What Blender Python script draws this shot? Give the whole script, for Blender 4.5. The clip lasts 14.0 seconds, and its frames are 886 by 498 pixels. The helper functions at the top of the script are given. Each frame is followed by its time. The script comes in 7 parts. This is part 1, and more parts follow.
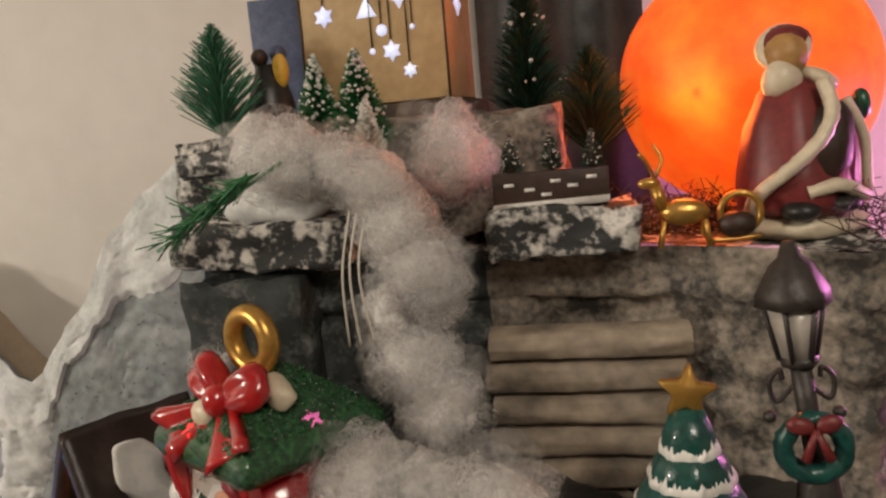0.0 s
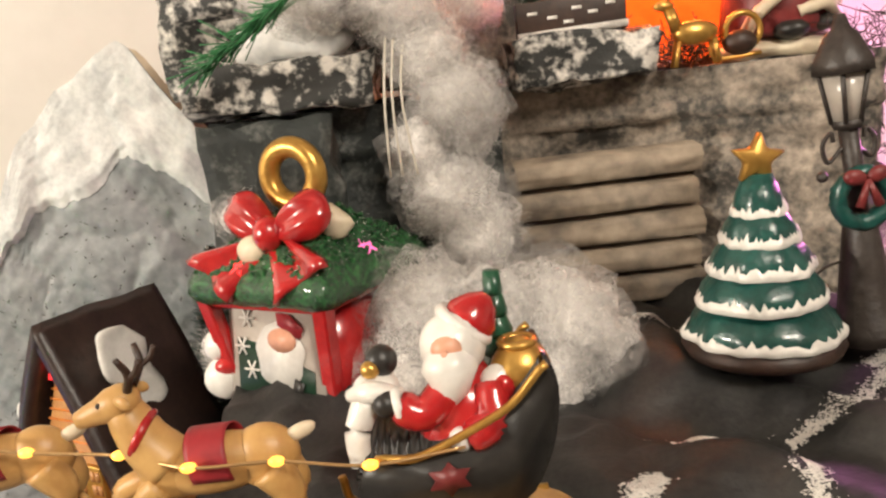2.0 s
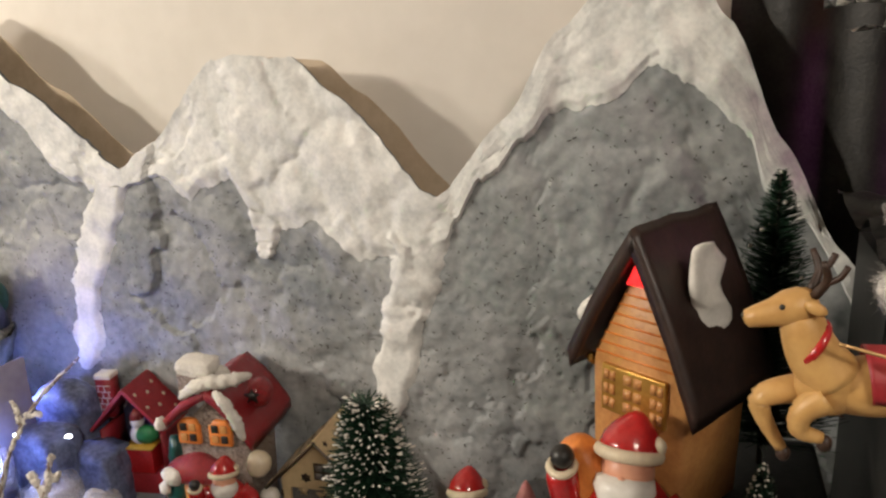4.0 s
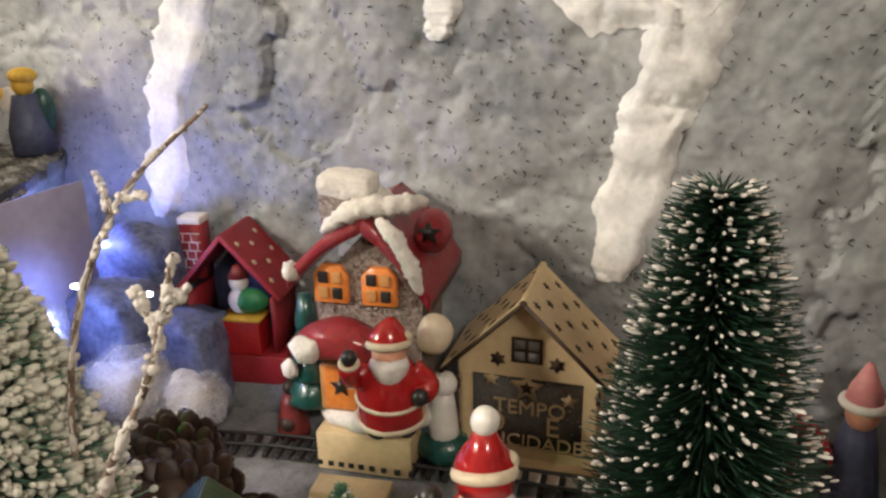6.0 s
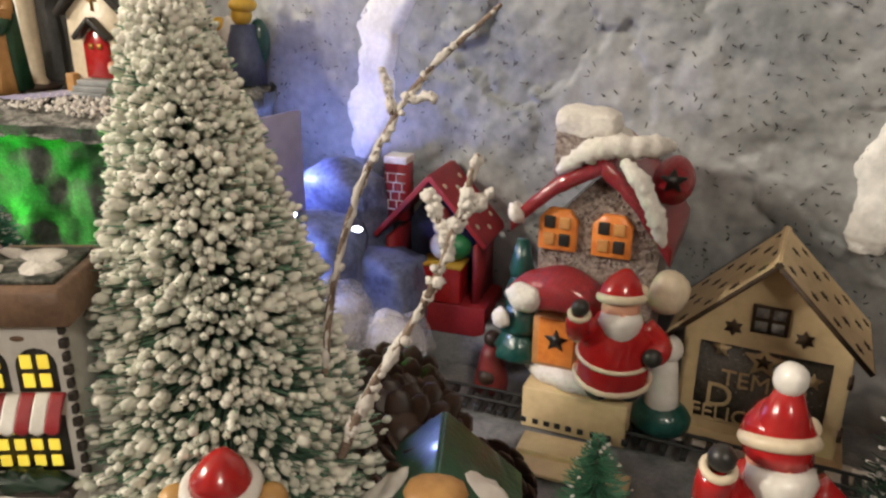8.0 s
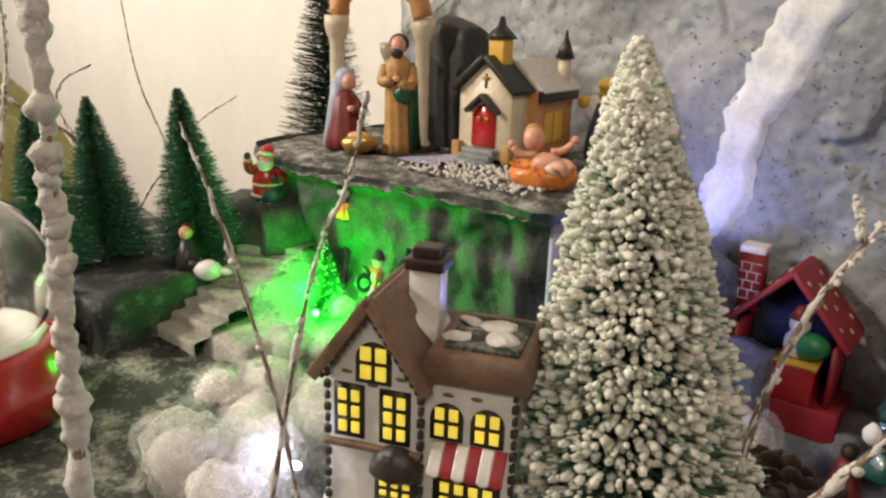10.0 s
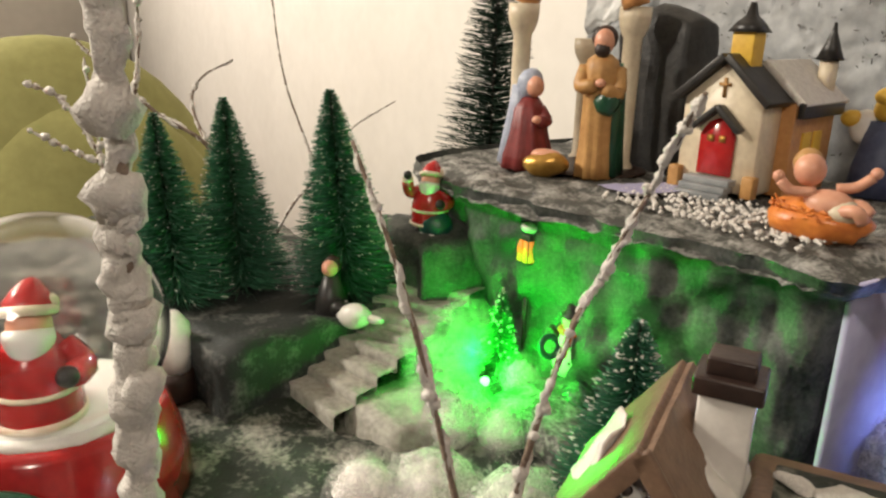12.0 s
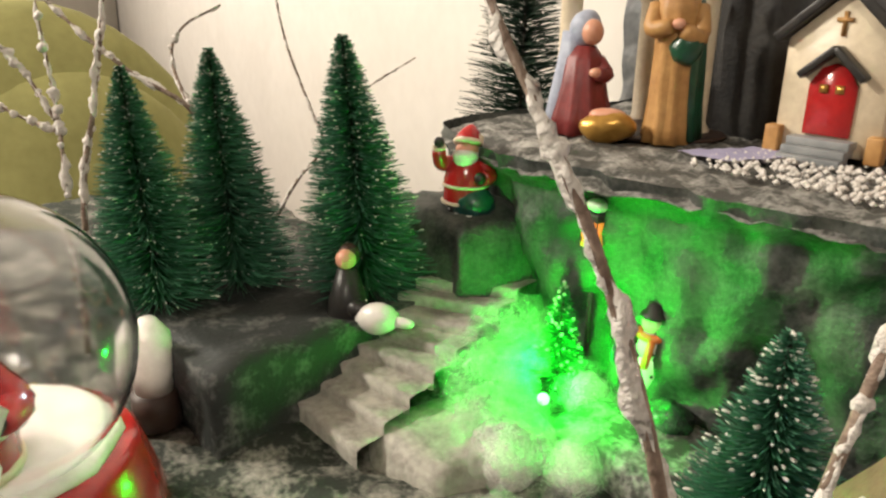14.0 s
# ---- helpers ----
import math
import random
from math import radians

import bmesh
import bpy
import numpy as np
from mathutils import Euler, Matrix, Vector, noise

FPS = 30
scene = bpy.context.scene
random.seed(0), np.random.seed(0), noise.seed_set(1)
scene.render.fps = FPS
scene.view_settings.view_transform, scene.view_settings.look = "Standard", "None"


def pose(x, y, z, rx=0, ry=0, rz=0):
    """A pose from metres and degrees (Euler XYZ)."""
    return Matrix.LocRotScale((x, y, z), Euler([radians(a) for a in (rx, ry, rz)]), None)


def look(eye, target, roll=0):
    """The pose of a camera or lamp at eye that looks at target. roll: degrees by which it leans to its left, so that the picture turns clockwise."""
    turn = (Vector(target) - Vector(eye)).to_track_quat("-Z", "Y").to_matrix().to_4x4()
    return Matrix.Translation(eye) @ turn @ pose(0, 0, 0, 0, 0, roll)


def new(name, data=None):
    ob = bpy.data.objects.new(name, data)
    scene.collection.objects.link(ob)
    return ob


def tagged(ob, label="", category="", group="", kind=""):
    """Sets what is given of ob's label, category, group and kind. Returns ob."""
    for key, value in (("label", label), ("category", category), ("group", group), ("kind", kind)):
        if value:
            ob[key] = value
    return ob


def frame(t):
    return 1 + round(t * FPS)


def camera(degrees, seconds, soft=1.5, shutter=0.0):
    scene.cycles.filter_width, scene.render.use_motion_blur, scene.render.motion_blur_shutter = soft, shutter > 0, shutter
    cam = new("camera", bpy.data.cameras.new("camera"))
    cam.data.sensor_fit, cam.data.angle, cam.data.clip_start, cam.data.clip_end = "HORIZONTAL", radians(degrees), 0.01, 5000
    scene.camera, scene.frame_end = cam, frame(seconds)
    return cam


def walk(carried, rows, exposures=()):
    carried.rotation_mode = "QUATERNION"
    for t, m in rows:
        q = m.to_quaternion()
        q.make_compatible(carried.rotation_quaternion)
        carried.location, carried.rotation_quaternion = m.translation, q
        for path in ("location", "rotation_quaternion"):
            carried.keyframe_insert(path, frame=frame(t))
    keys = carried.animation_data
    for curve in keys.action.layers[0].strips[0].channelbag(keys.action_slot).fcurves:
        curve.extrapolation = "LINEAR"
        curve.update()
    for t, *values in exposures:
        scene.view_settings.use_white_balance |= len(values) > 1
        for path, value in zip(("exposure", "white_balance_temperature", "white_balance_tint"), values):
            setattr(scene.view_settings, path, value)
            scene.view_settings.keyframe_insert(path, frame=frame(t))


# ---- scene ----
cam = camera(60.0, 14.0, soft=2.4)
PATH = [
    (0.0, 0.1823, 0.1439, 0.5869, 81.59, 4.96, 10.67),
    (0.5, 0.1431, 0.1425, 0.5589, 80.0, 5.04, 3.09),
    (1.0, 0.1325, 0.1271, 0.5389, 79.12, 5.3, -1.82),
    (1.5, 0.1037, 0.1052, 0.5139, 78.42, 5.95, -3.7),
    (2.0, 0.0667, 0.1158, 0.527, 77.61, 6.54, -2.33),
    (2.5, 0.0211, 0.122, 0.525, 78.17, 5.2, 3.71),
    (3.0, -0.0305, 0.109, 0.5238, 78.15, 3.62, 9.14),
    (3.5, -0.0904, 0.102, 0.5139, 77.45, 2.43, 13.44),
    (4.0, -0.1531, 0.122, 0.5232, 74.51, 2.18, 18.35),
    (4.2, -0.184, 0.1289, 0.5131, 73.49, 2.14, 20.37),
    (6.3, -0.4117, 0.2892, 0.323, 70.7, 0.84, 19.81),
    (6.5, -0.421, 0.2965, 0.3169, 70.42, 0.44, 20.67),
    (7.0, -0.4452, 0.2966, 0.303, 70.21, -0.32, 23.94),
    (7.5, -0.467, 0.284, 0.3041, 70.04, -0.64, 26.53),
    (8.0, -0.4728, 0.2595, 0.3015, 69.97, -0.43, 29.19),
    (8.5, -0.4665, 0.221, 0.316, 70.14, -0.43, 33.2),
    (9.0, -0.4684, 0.1806, 0.331, 71.45, -1.03, 37.79),
    (9.2, -0.4804, 0.1734, 0.3383, 71.61, -1.39, 39.77),
    (11.3, -0.6303, 0.2259, 0.3174, 73.71, -1.72, 56.21),
    (11.5, -0.6477, 0.2266, 0.3205, 73.08, -2.24, 56.17),
    (12.0, -0.6792, 0.2438, 0.3132, 73.08, -2.0, 57.65),
    (12.5, -0.7101, 0.2524, 0.2996, 72.87, -1.69, 57.82),
    (13.0, -0.7398, 0.26, 0.2973, 72.81, -1.78, 57.26),
    (13.5, -0.7586, 0.274, 0.2933, 72.06, -1.71, 56.98),
    (14.0, -0.7737, 0.2763, 0.2851, 71.66, -1.33, 57.3),
]
walk(cam, [(t, pose(x, y, z, rx, ry, rz)) for t, x, y, z, rx, ry, rz in PATH],
     exposures=[(0.0, -0.9), (0.5, -0.5), (1.0, -0.15), (1.5, 0.15), (2.2, 0.05), (3.0, -0.45), (4.2, -0.55), (6.3, -0.22), (7.5, -0.3), (9.0, -0.62), (11.3, -0.65), (14.0, -0.45)])

# ---- world and light ----
world = bpy.data.worlds.new("world")
scene.world = world
world.use_nodes = True
world.node_tree.nodes["Background"].inputs[0].default_value = (1.0, 0.94, 0.85, 1)
world.node_tree.nodes["Background"].inputs[1].default_value = 0.15
scene.view_settings.exposure = 0.0


def lamp(name, kind, loc, energy, color, size=0.02, target=None):
    d = bpy.data.lights.new(name, kind)
    d.energy, d.color = energy, color
    if kind == "AREA":
        d.shape, d.size = "DISK", size
    else:
        d.shadow_soft_size = size
    ob = new(name, d)
    ob.matrix_world = look(loc, target) if target else pose(*loc)
    return ob


lamp("ceiling_lamp_light", "AREA", (-1.72, -0.55, 0.98), 26, (1.0, 0.90, 0.76), 0.13, (-0.55, 0.75, 0.15))
# Added fill from the right; no fixture of the room stands for it.
lamp("right_fill_light", "AREA", (0.7, -1.0, 1.60), 32, (1.0, 0.90, 0.77), 0.5, (0.0, 0.6, 0.4))
# Unseen helper light that brightens the bare wall at far left.
lamp("left_wall_fill_light", "AREA", (-3.0, -0.9, 1.35), 96, (1.0, 0.91, 0.80), 0.4, (-3.3, 0.7, 0.2))
lamp("green_led_light", "POINT", (-1.034, 0.503, 0.114), 1.15, (0.0, 1.0, 0.02), 0.008)
lamp("blue_led_light", "POINT", (-0.884, 0.728, 0.150), 0.62, (0.30, 0.36, 1.0), 0.006)
lamp("blue_led_light", "POINT", (-0.81, 0.640, 0.125), 0.28, (0.30, 0.40, 1.0), 0.006)
lamp("cold_led_light", "POINT", (-0.852, 0.368, 0.112), 0.10, (0.72, 0.74, 1.0), 0.006)
lamp("violet_led_light", "POINT", (0.50, 0.66, 0.52), 3.2, (1.0, 0.28, 0.75), 0.02)
lamp("moon_light", "POINT", (0.25, 0.650, 0.60), 2.4, (1.0, 0.18, 0.03), 0.03)


# ---- materials ----
def mat(name, a, b=None, rough=0.6, scale=60.0, bump=0.2, metal=0.0, emit=0.0, fine=4.0, coat=0.0, spec=0.5, lo=0.35, hi=0.65, trans=0.0, island=0.0):
    m = bpy.data.materials.new(name)
    m.use_nodes = True
    nt = m.node_tree
    p = nt.nodes["Principled BSDF"]
    b = b or tuple(c * 0.72 for c in a)
    co = nt.nodes.new("ShaderNodeTexCoord")
    n1 = nt.nodes.new("ShaderNodeTexNoise")
    n1.inputs["Scale"].default_value, n1.inputs["Detail"].default_value = scale, 6
    n2 = nt.nodes.new("ShaderNodeTexNoise")
    n2.inputs["Scale"].default_value, n2.inputs["Detail"].default_value = scale * fine, 4
    r = nt.nodes.new("ShaderNodeValToRGB")
    r.color_ramp.elements[0].color, r.color_ramp.elements[1].color = (*a, 1), (*b, 1)
    r.color_ramp.elements[0].position, r.color_ramp.elements[1].position = lo, hi
    mix = nt.nodes.new("ShaderNodeMath")
    mix.operation = "MULTIPLY_ADD"
    mix.inputs[1].default_value = 0.35
    add = nt.nodes.new("ShaderNodeMath")
    add.operation = "MULTIPLY"
    add.inputs[1].default_value = 0.65
    for n in (n1, n2):
        nt.links.new(co.outputs["Object"], n.inputs["Vector"])
    nt.links.new(n1.outputs[0], add.inputs[0])
    nt.links.new(n2.outputs[0], mix.inputs[0])
    nt.links.new(add.outputs[0], mix.inputs[2])
    nt.links.new(mix.outputs[0], r.inputs[0])
    col = r.outputs[0]
    if island:
        g = nt.nodes.new("ShaderNodeNewGeometry")
        hsv = nt.nodes.new("ShaderNodeHueSaturation")
        mr = nt.nodes.new("ShaderNodeMapRange")
        mr.inputs[3].default_value, mr.inputs[4].default_value = 1 - island, 1 + island
        nt.links.new(g.outputs["Random Per Island"], mr.inputs[0])
        nt.links.new(mr.outputs[0], hsv.inputs["Value"])
        nt.links.new(col, hsv.inputs["Color"])
        col = hsv.outputs[0]
    nt.links.new(col, p.inputs["Base Color"])
    p.inputs["Roughness"].default_value, p.inputs["Metallic"].default_value = rough, metal
    p.inputs["Coat Weight"].default_value = coat
    p.inputs["Coat Roughness"].default_value = 0.08
    p.inputs["Specular IOR Level"].default_value = spec
    p.inputs["Transmission Weight"].default_value = trans
    if bump:
        bp = nt.nodes.new("ShaderNodeBump")
        bp.inputs["Strength"].default_value, bp.inputs["Distance"].default_value = bump, 0.002
        nt.links.new(mix.outputs[0], bp.inputs["Height"])
        nt.links.new(bp.outputs[0], p.inputs["Normal"])
    if emit:
        nt.links.new(col, p.inputs["Emission Color"])
        p.inputs["Emission Strength"].default_value = emit
    return m


M = {}
M["wall"] = mat("wall_paint", (0.80, 0.76, 0.70), (0.74, 0.70, 0.64), 0.85, 8, 0.05)
M["rockpaper"] = mat("grey_crumpled_paper", (0.37, 0.375, 0.375), (0.15, 0.165, 0.172), 0.55, 9, 0.4, fine=13, lo=0.33, hi=0.67)
M["snowpaint"] = mat("white_plaster_paper", (0.80, 0.79, 0.76), (0.52, 0.53, 0.52), 0.6, 38, 0.5, fine=6)
M["card"] = mat("tan_card", (0.56, 0.45, 0.33), (0.46, 0.36, 0.25), 0.8, 30, 0.2)
M["stone"] = mat("painted_stone_paper", (0.05, 0.045, 0.038), (0.46, 0.38, 0.30), 0.7, 34, 1.0, fine=7, lo=0.42, hi=0.68)
M["stonedark"] = mat("dark_stone_paper", (0.022, 0.026, 0.024), (0.22, 0.22, 0.20), 0.7, 60, 1.0, fine=5, lo=0.50, hi=0.80)
M["stonesnow"] = mat("snow_dusted_stone", (0.03, 0.03, 0.028), (0.70, 0.66, 0.60), 0.7, 90, 1.0, fine=3, lo=0.47, hi=0.60)
M["cliff"] = mat("grey_green_cliff_paper", (0.018, 0.024, 0.020), (0.120, 0.124, 0.108), 0.6, 42, 1.0, fine=9, lo=0.40, hi=0.72)
M["clifftop"] = mat("snowy_cliff_top", (0.060, 0.060, 0.052), (0.42, 0.41, 0.38), 0.7, 70, 1.0, fine=5, lo=0.46, hi=0.66)
M["moss"] = mat("dark_mossy_ground", (0.016, 0.022, 0.015), (0.36, 0.35, 0.30), 0.75, 48, 1.0, fine=6, lo=0.47, hi=0.70)
M["groundgrey"] = mat("grey_glitter_paper", (0.13, 0.135, 0.14), (0.30, 0.30, 0.30), 0.45, 60, 0.6, fine=6)
M["fabric"] = mat("black_fabric", (0.012, 0.012, 0.012), (0.035, 0.033, 0.030), 0.55, 40, 0.5, fine=8)
M["wood"] = mat("grey_plank_wood", (0.40, 0.32, 0.235), (0.13, 0.105, 0.08), 0.7, 22, 0.8)
M["ply"] = mat("laser_cut_plywood", (0.68, 0.53, 0.31), (0.56, 0.42, 0.23), 0.55, 40, 0.15)
M["burnt"] = mat("burnt_edge_wood", (0.075, 0.045, 0.022), (0.035, 0.02, 0.012), 0.7, 80, 0.3)
M["tanwood"] = mat("tan_lantern_wood", (0.50, 0.34, 0.17), (0.40, 0.26, 0.12), 0.6, 40, 0.15)
M["red"] = mat("red_glazed_ceramic", (0.48, 0.018, 0.018), (0.33, 0.012, 0.014), 0.22, 60, 0.15, coat=0.6)
M["redmat"] = mat("red_painted_wood", (0.34, 0.022, 0.028), (0.24, 0.014, 0.02), 0.5, 60, 0.2)
M["redglit"] = mat("glittered_red_glaze", (0.42, 0.012, 0.02), (0.16, 0.004, 0.01), 0.3, 500, 1.0, coat=0.5)
M["white"] = mat("white_glaze", (0.82, 0.79, 0.74), (0.68, 0.65, 0.60), 0.35, 60, 0.3, coat=0.3)
M["snow"] = mat("glitter_snow", (0.84, 0.80, 0.74), (0.66, 0.62, 0.57), 0.7, 300, 1.0)
def fluff(name, color, lo, hi, scale=170.0):
    """Teased fibre: a loose web whose gaps let light and sight through."""
    m = bpy.data.materials.new(name)
    m.use_nodes = True
    nt = m.node_tree
    nt.nodes.remove(nt.nodes["Principled BSDF"])
    out = nt.nodes["Material Output"]
    co = nt.nodes.new("ShaderNodeTexCoord")
    n = nt.nodes.new("ShaderNodeTexNoise")
    n.inputs["Scale"].default_value, n.inputs["Detail"].default_value, n.inputs["Distortion"].default_value = scale, 7, 1.2
    r = nt.nodes.new("ShaderNodeMapRange")
    r.inputs[1].default_value, r.inputs[2].default_value = lo, hi
    r.inputs[3].default_value, r.inputs[4].default_value = 0.0, 0.9
    d, tl, tp = (nt.nodes.new("ShaderNodeBsdf" + k) for k in ("Diffuse", "Translucent", "Transparent"))
    d.inputs[0].default_value = tl.inputs[0].default_value = (*color, 1)
    a, b = nt.nodes.new("ShaderNodeMixShader"), nt.nodes.new("ShaderNodeMixShader")
    a.inputs[0].default_value = 0.4
    nt.links.new(co.outputs["Object"], n.inputs["Vector"])
    nt.links.new(n.outputs[0], r.inputs[0])
    nt.links.new(d.outputs[0], a.inputs[1])
    nt.links.new(tl.outputs[0], a.inputs[2])
    nt.links.new(r.outputs[0], b.inputs[0])
    nt.links.new(tp.outputs[0], b.inputs[1])
    nt.links.new(a.outputs[0], b.inputs[2])
    nt.links.new(b.outputs[0], out.inputs[0])
    return m


M["fluff_dense"] = fluff("dense_teased_cotton", (0.86, 0.83, 0.80), 0.05, 0.62, 330.0)
M["fluff_loose"] = fluff("loose_teased_cotton", (0.86, 0.83, 0.80), 0.25, 0.95, 330.0)
M["fluff_thin"] = fluff("thin_teased_cotton", (0.86, 0.83, 0.80), 0.36, 1.35, 220.0)
M["cotton"] = mat("cotton_wool", (0.84, 0.81, 0.78), (0.74, 0.71, 0.68), 0.95, 60, 0.3, spec=0.1)
M["cream"] = mat("cream_glaze", (0.74, 0.64, 0.47), (0.60, 0.50, 0.36), 0.4, 60, 0.3)
M["skin"] = mat("painted_skin_tone", (0.72, 0.38, 0.25), (0.62, 0.28, 0.18), 0.4, 60, 0.1)
M["black"] = mat("black_paint", (0.014, 0.013, 0.012), (0.03, 0.027, 0.024), 0.4, 60, 0.2)
M["iron"] = mat("dark_bronze_paint", (0.028, 0.021, 0.018), (0.05, 0.04, 0.034), 0.45, 90, 0.4)
M["green"] = mat("green_glaze", (0.012, 0.085, 0.040), (0.008, 0.05, 0.026), 0.3, 80, 0.4, coat=0.4)
M["teal"] = mat("dark_teal_glaze", (0.012, 0.085, 0.070), (0.006, 0.045, 0.038), 0.3, 90, 0.5, coat=0.4)
M["leafgreen"] = mat("bright_green_paint", (0.03, 0.24, 0.08), (0.02, 0.16, 0.05), 0.4, 60, 0.2)
M["greenglit"] = mat("glittered_green_roof", (0.010, 0.055, 0.018), (0.050, 0.22, 0.060), 0.25, 300, 1.0, coat=0.5, lo=0.45, hi=0.75)
M["gold"] = mat("gold_paint", (0.62, 0.36, 0.09), (0.45, 0.24, 0.05), 0.32, 60, 0.2, metal=0.7)
M["yellow"] = mat("yellow_paint", (0.75, 0.48, 0.06), (0.62, 0.36, 0.04), 0.5, 60, 0.1)
M["fawn"] = mat("fawn_resin", (0.60, 0.36, 0.13), (0.46, 0.25, 0.08), 0.42, 50, 0.2)
M["ochre"] = mat("ochre_robe_paint", (0.52, 0.29, 0.10), (0.38, 0.19, 0.06), 0.5, 60, 0.3)
M["brown"] = mat("brown_resin", (0.050, 0.024, 0.015), (0.022, 0.011, 0.007), 0.5, 60, 0.3)
M["maroon"] = mat("maroon_paint", (0.22, 0.03, 0.028), (0.14, 0.02, 0.02), 0.45, 60, 0.2)
M["pink"] = mat("pale_pink_paint", (0.70, 0.30, 0.30), (0.60, 0.22, 0.23), 0.5, 60, 0.2)
M["navy"] = mat("slate_blue_paint", (0.09, 0.11, 0.19), (0.05, 0.06, 0.12), 0.5, 60, 0.3)
M["bluegrey"] = mat("pale_blue_veil_paint", (0.42, 0.46, 0.56), (0.30, 0.33, 0.42), 0.5, 60, 0.2)
# Faint emission brightens this orange wherever it is used, though no part is a lamp.
M["orange"] = mat("glowing_orange_glaze", (0.72, 0.25, 0.05), (0.55, 0.15, 0.03), 0.35, 60, 0.3, emit=0.12)
M["terra"] = mat("light_brown_wall_glaze", (0.58, 0.29, 0.10), (0.44, 0.19, 0.06), 0.4, 70, 0.5, coat=0.3)
M["darkroof"] = mat("dark_brown_roof_glaze", (0.040, 0.022, 0.017), (0.022, 0.013, 0.011), 0.4, 60, 0.3)
M["tilebrown"] = mat("brown_painted_roof_edge", (0.235, 0.145, 0.092), (0.15, 0.088, 0.056), 0.45, 90, 0.4)
M["brickwall"] = mat("speckled_pebble_glaze", (0.10, 0.055, 0.045), (0.42, 0.36, 0.31), 0.3, 330, 1.0, coat=0.5)
M["needle"] = mat("green_bristle", (0.070, 0.230, 0.130), (0.035, 0.135, 0.075), 0.5, 60, 0, island=0.4)
M["needledark"] = mat("dark_green_bristle", (0.012, 0.045, 0.022), (0.007, 0.026, 0.014), 0.5, 60, 0, island=0.4)
M["needlebright"] = mat("bright_green_bristle", (0.03, 0.20, 0.06), (0.02, 0.13, 0.04), 0.5, 60, 0, island=0.4)
M["needlewhite"] = mat("frosted_bristle", (0.82, 0.79, 0.70), (0.62, 0.64, 0.54), 0.8, 60, 0, island=0.2)
M["needlepale"] = mat("pale_frosted_bristle", (0.20, 0.34, 0.24), (0.11, 0.22, 0.145), 0.6, 60, 0, island=0.4)
M["bark"] = mat("snowy_bark", (0.10, 0.06, 0.042), (0.34, 0.26, 0.20), 0.8, 160, 0.8)
M["winglow"] = mat("lit_yellow_window", (1.0, 0.86, 0.10), (0.92, 0.62, 0.06), 0.4, 130, 0, emit=0.85)
M["whiteglow"] = mat("lit_cutout", (0.62, 0.66, 1.0), (0.80, 0.84, 1.0), 0.4, 60, 0, emit=1.3)
M["moon"] = mat("orange_moon_lamp", (1.0, 0.085, 0.006), (1.0, 0.17, 0.014), 0.6, 14, 0.3, emit=1.25, fine=4)
M["bulb"] = mat("warm_fairy_bulb", (1.0, 0.42, 0.04), (1.0, 0.52, 0.08), 0.3, 60, 0, emit=2.2)
M["greenbulb"] = mat("led_core", (0.55, 1.0, 0.60), (0.6, 1.0, 0.65), 0.3, 60, 0, emit=2.0)
M["bluebulb"] = mat("cold_led_bulb", (0.8, 0.85, 1.0), (0.85, 0.9, 1.0), 0.3, 60, 0, emit=14.0)
M["redbulb"] = mat("red_led_star", (1.0, 0.02, 0.02), (1.0, 0.04, 0.04), 0.3, 60, 0, emit=2.2)
M["pinkglow"] = mat("pink_lit_cutout", (1.0, 0.16, 0.45), (1.0, 0.22, 0.55), 0.3, 60, 0, emit=1.0)
M["amberglow"] = mat("amber_lantern_pane", (1.0, 0.36, 0.05), (1.0, 0.30, 0.04), 0.4, 60, 0, emit=0.7)
M["olive"] = mat("olive_velvet", (0.30, 0.29, 0.105), (0.24, 0.23, 0.08), 0.9, 20, 0.2)
M["lilacboard"] = mat("lilac_card", (0.42, 0.40, 0.56), (0.34, 0.32, 0.48), 0.7, 30, 0.2)
M["bluepaper"] = mat("crumpled_blue_grey_paper", (0.055, 0.07, 0.13), (0.20, 0.23, 0.36), 0.4, 50, 0.8)
M["clearplastic"] = mat("clear_plastic", (0.9, 0.9, 0.9), (0.85, 0.85, 0.85), 0.05, 20, 0, trans=1.0)
M["stair"] = mat("pale_weathered_wood", (0.46, 0.44, 0.38), (0.22, 0.21, 0.18), 0.7, 60, 0.6)
M["track"] = mat("black_plastic_track", (0.014, 0.014, 0.014), (0.025, 0.025, 0.025), 0.4, 60, 0.1)
M["pane"] = mat("frosted_lantern_pane", (0.55, 0.50, 0.44), (0.45, 0.40, 0.35), 0.25, 40, 0.1)
M["glassprint"] = mat("smoky_glitter_glass", (0.16, 0.155, 0.15), (0.26, 0.25, 0.24), 0.25, 500, 0.4)
M["table"] = mat("table_cloth_white", (0.66, 0.64, 0.61), (0.55, 0.53, 0.50), 0.8, 25, 0.3)
M["floorwood"] = mat("floor_laminate", (0.30, 0.21, 0.13), (0.24, 0.16, 0.10), 0.5, 6, 0.2)
M["wire"] = mat("pale_wire", (0.62, 0.58, 0.50), (0.55, 0.50, 0.42), 0.4, 60, 0)
M["darkwire"] = mat("dark_wire", (0.05, 0.04, 0.03), (0.04, 0.03, 0.02), 0.5, 60, 0)
M["copper"] = mat("copper_wire", (0.65, 0.42, 0.20), (0.55, 0.34, 0.15), 0.35, 60, 0, metal=0.8)


# ---- mesh helpers ----
def thing(name, label, category, loc, rz=0, group="", kind=""):
    e = tagged(new(name), label, category, group, kind)
    e.empty_display_size = 0.01
    e.matrix_basis = pose(*loc, 0, 0, rz)
    return e


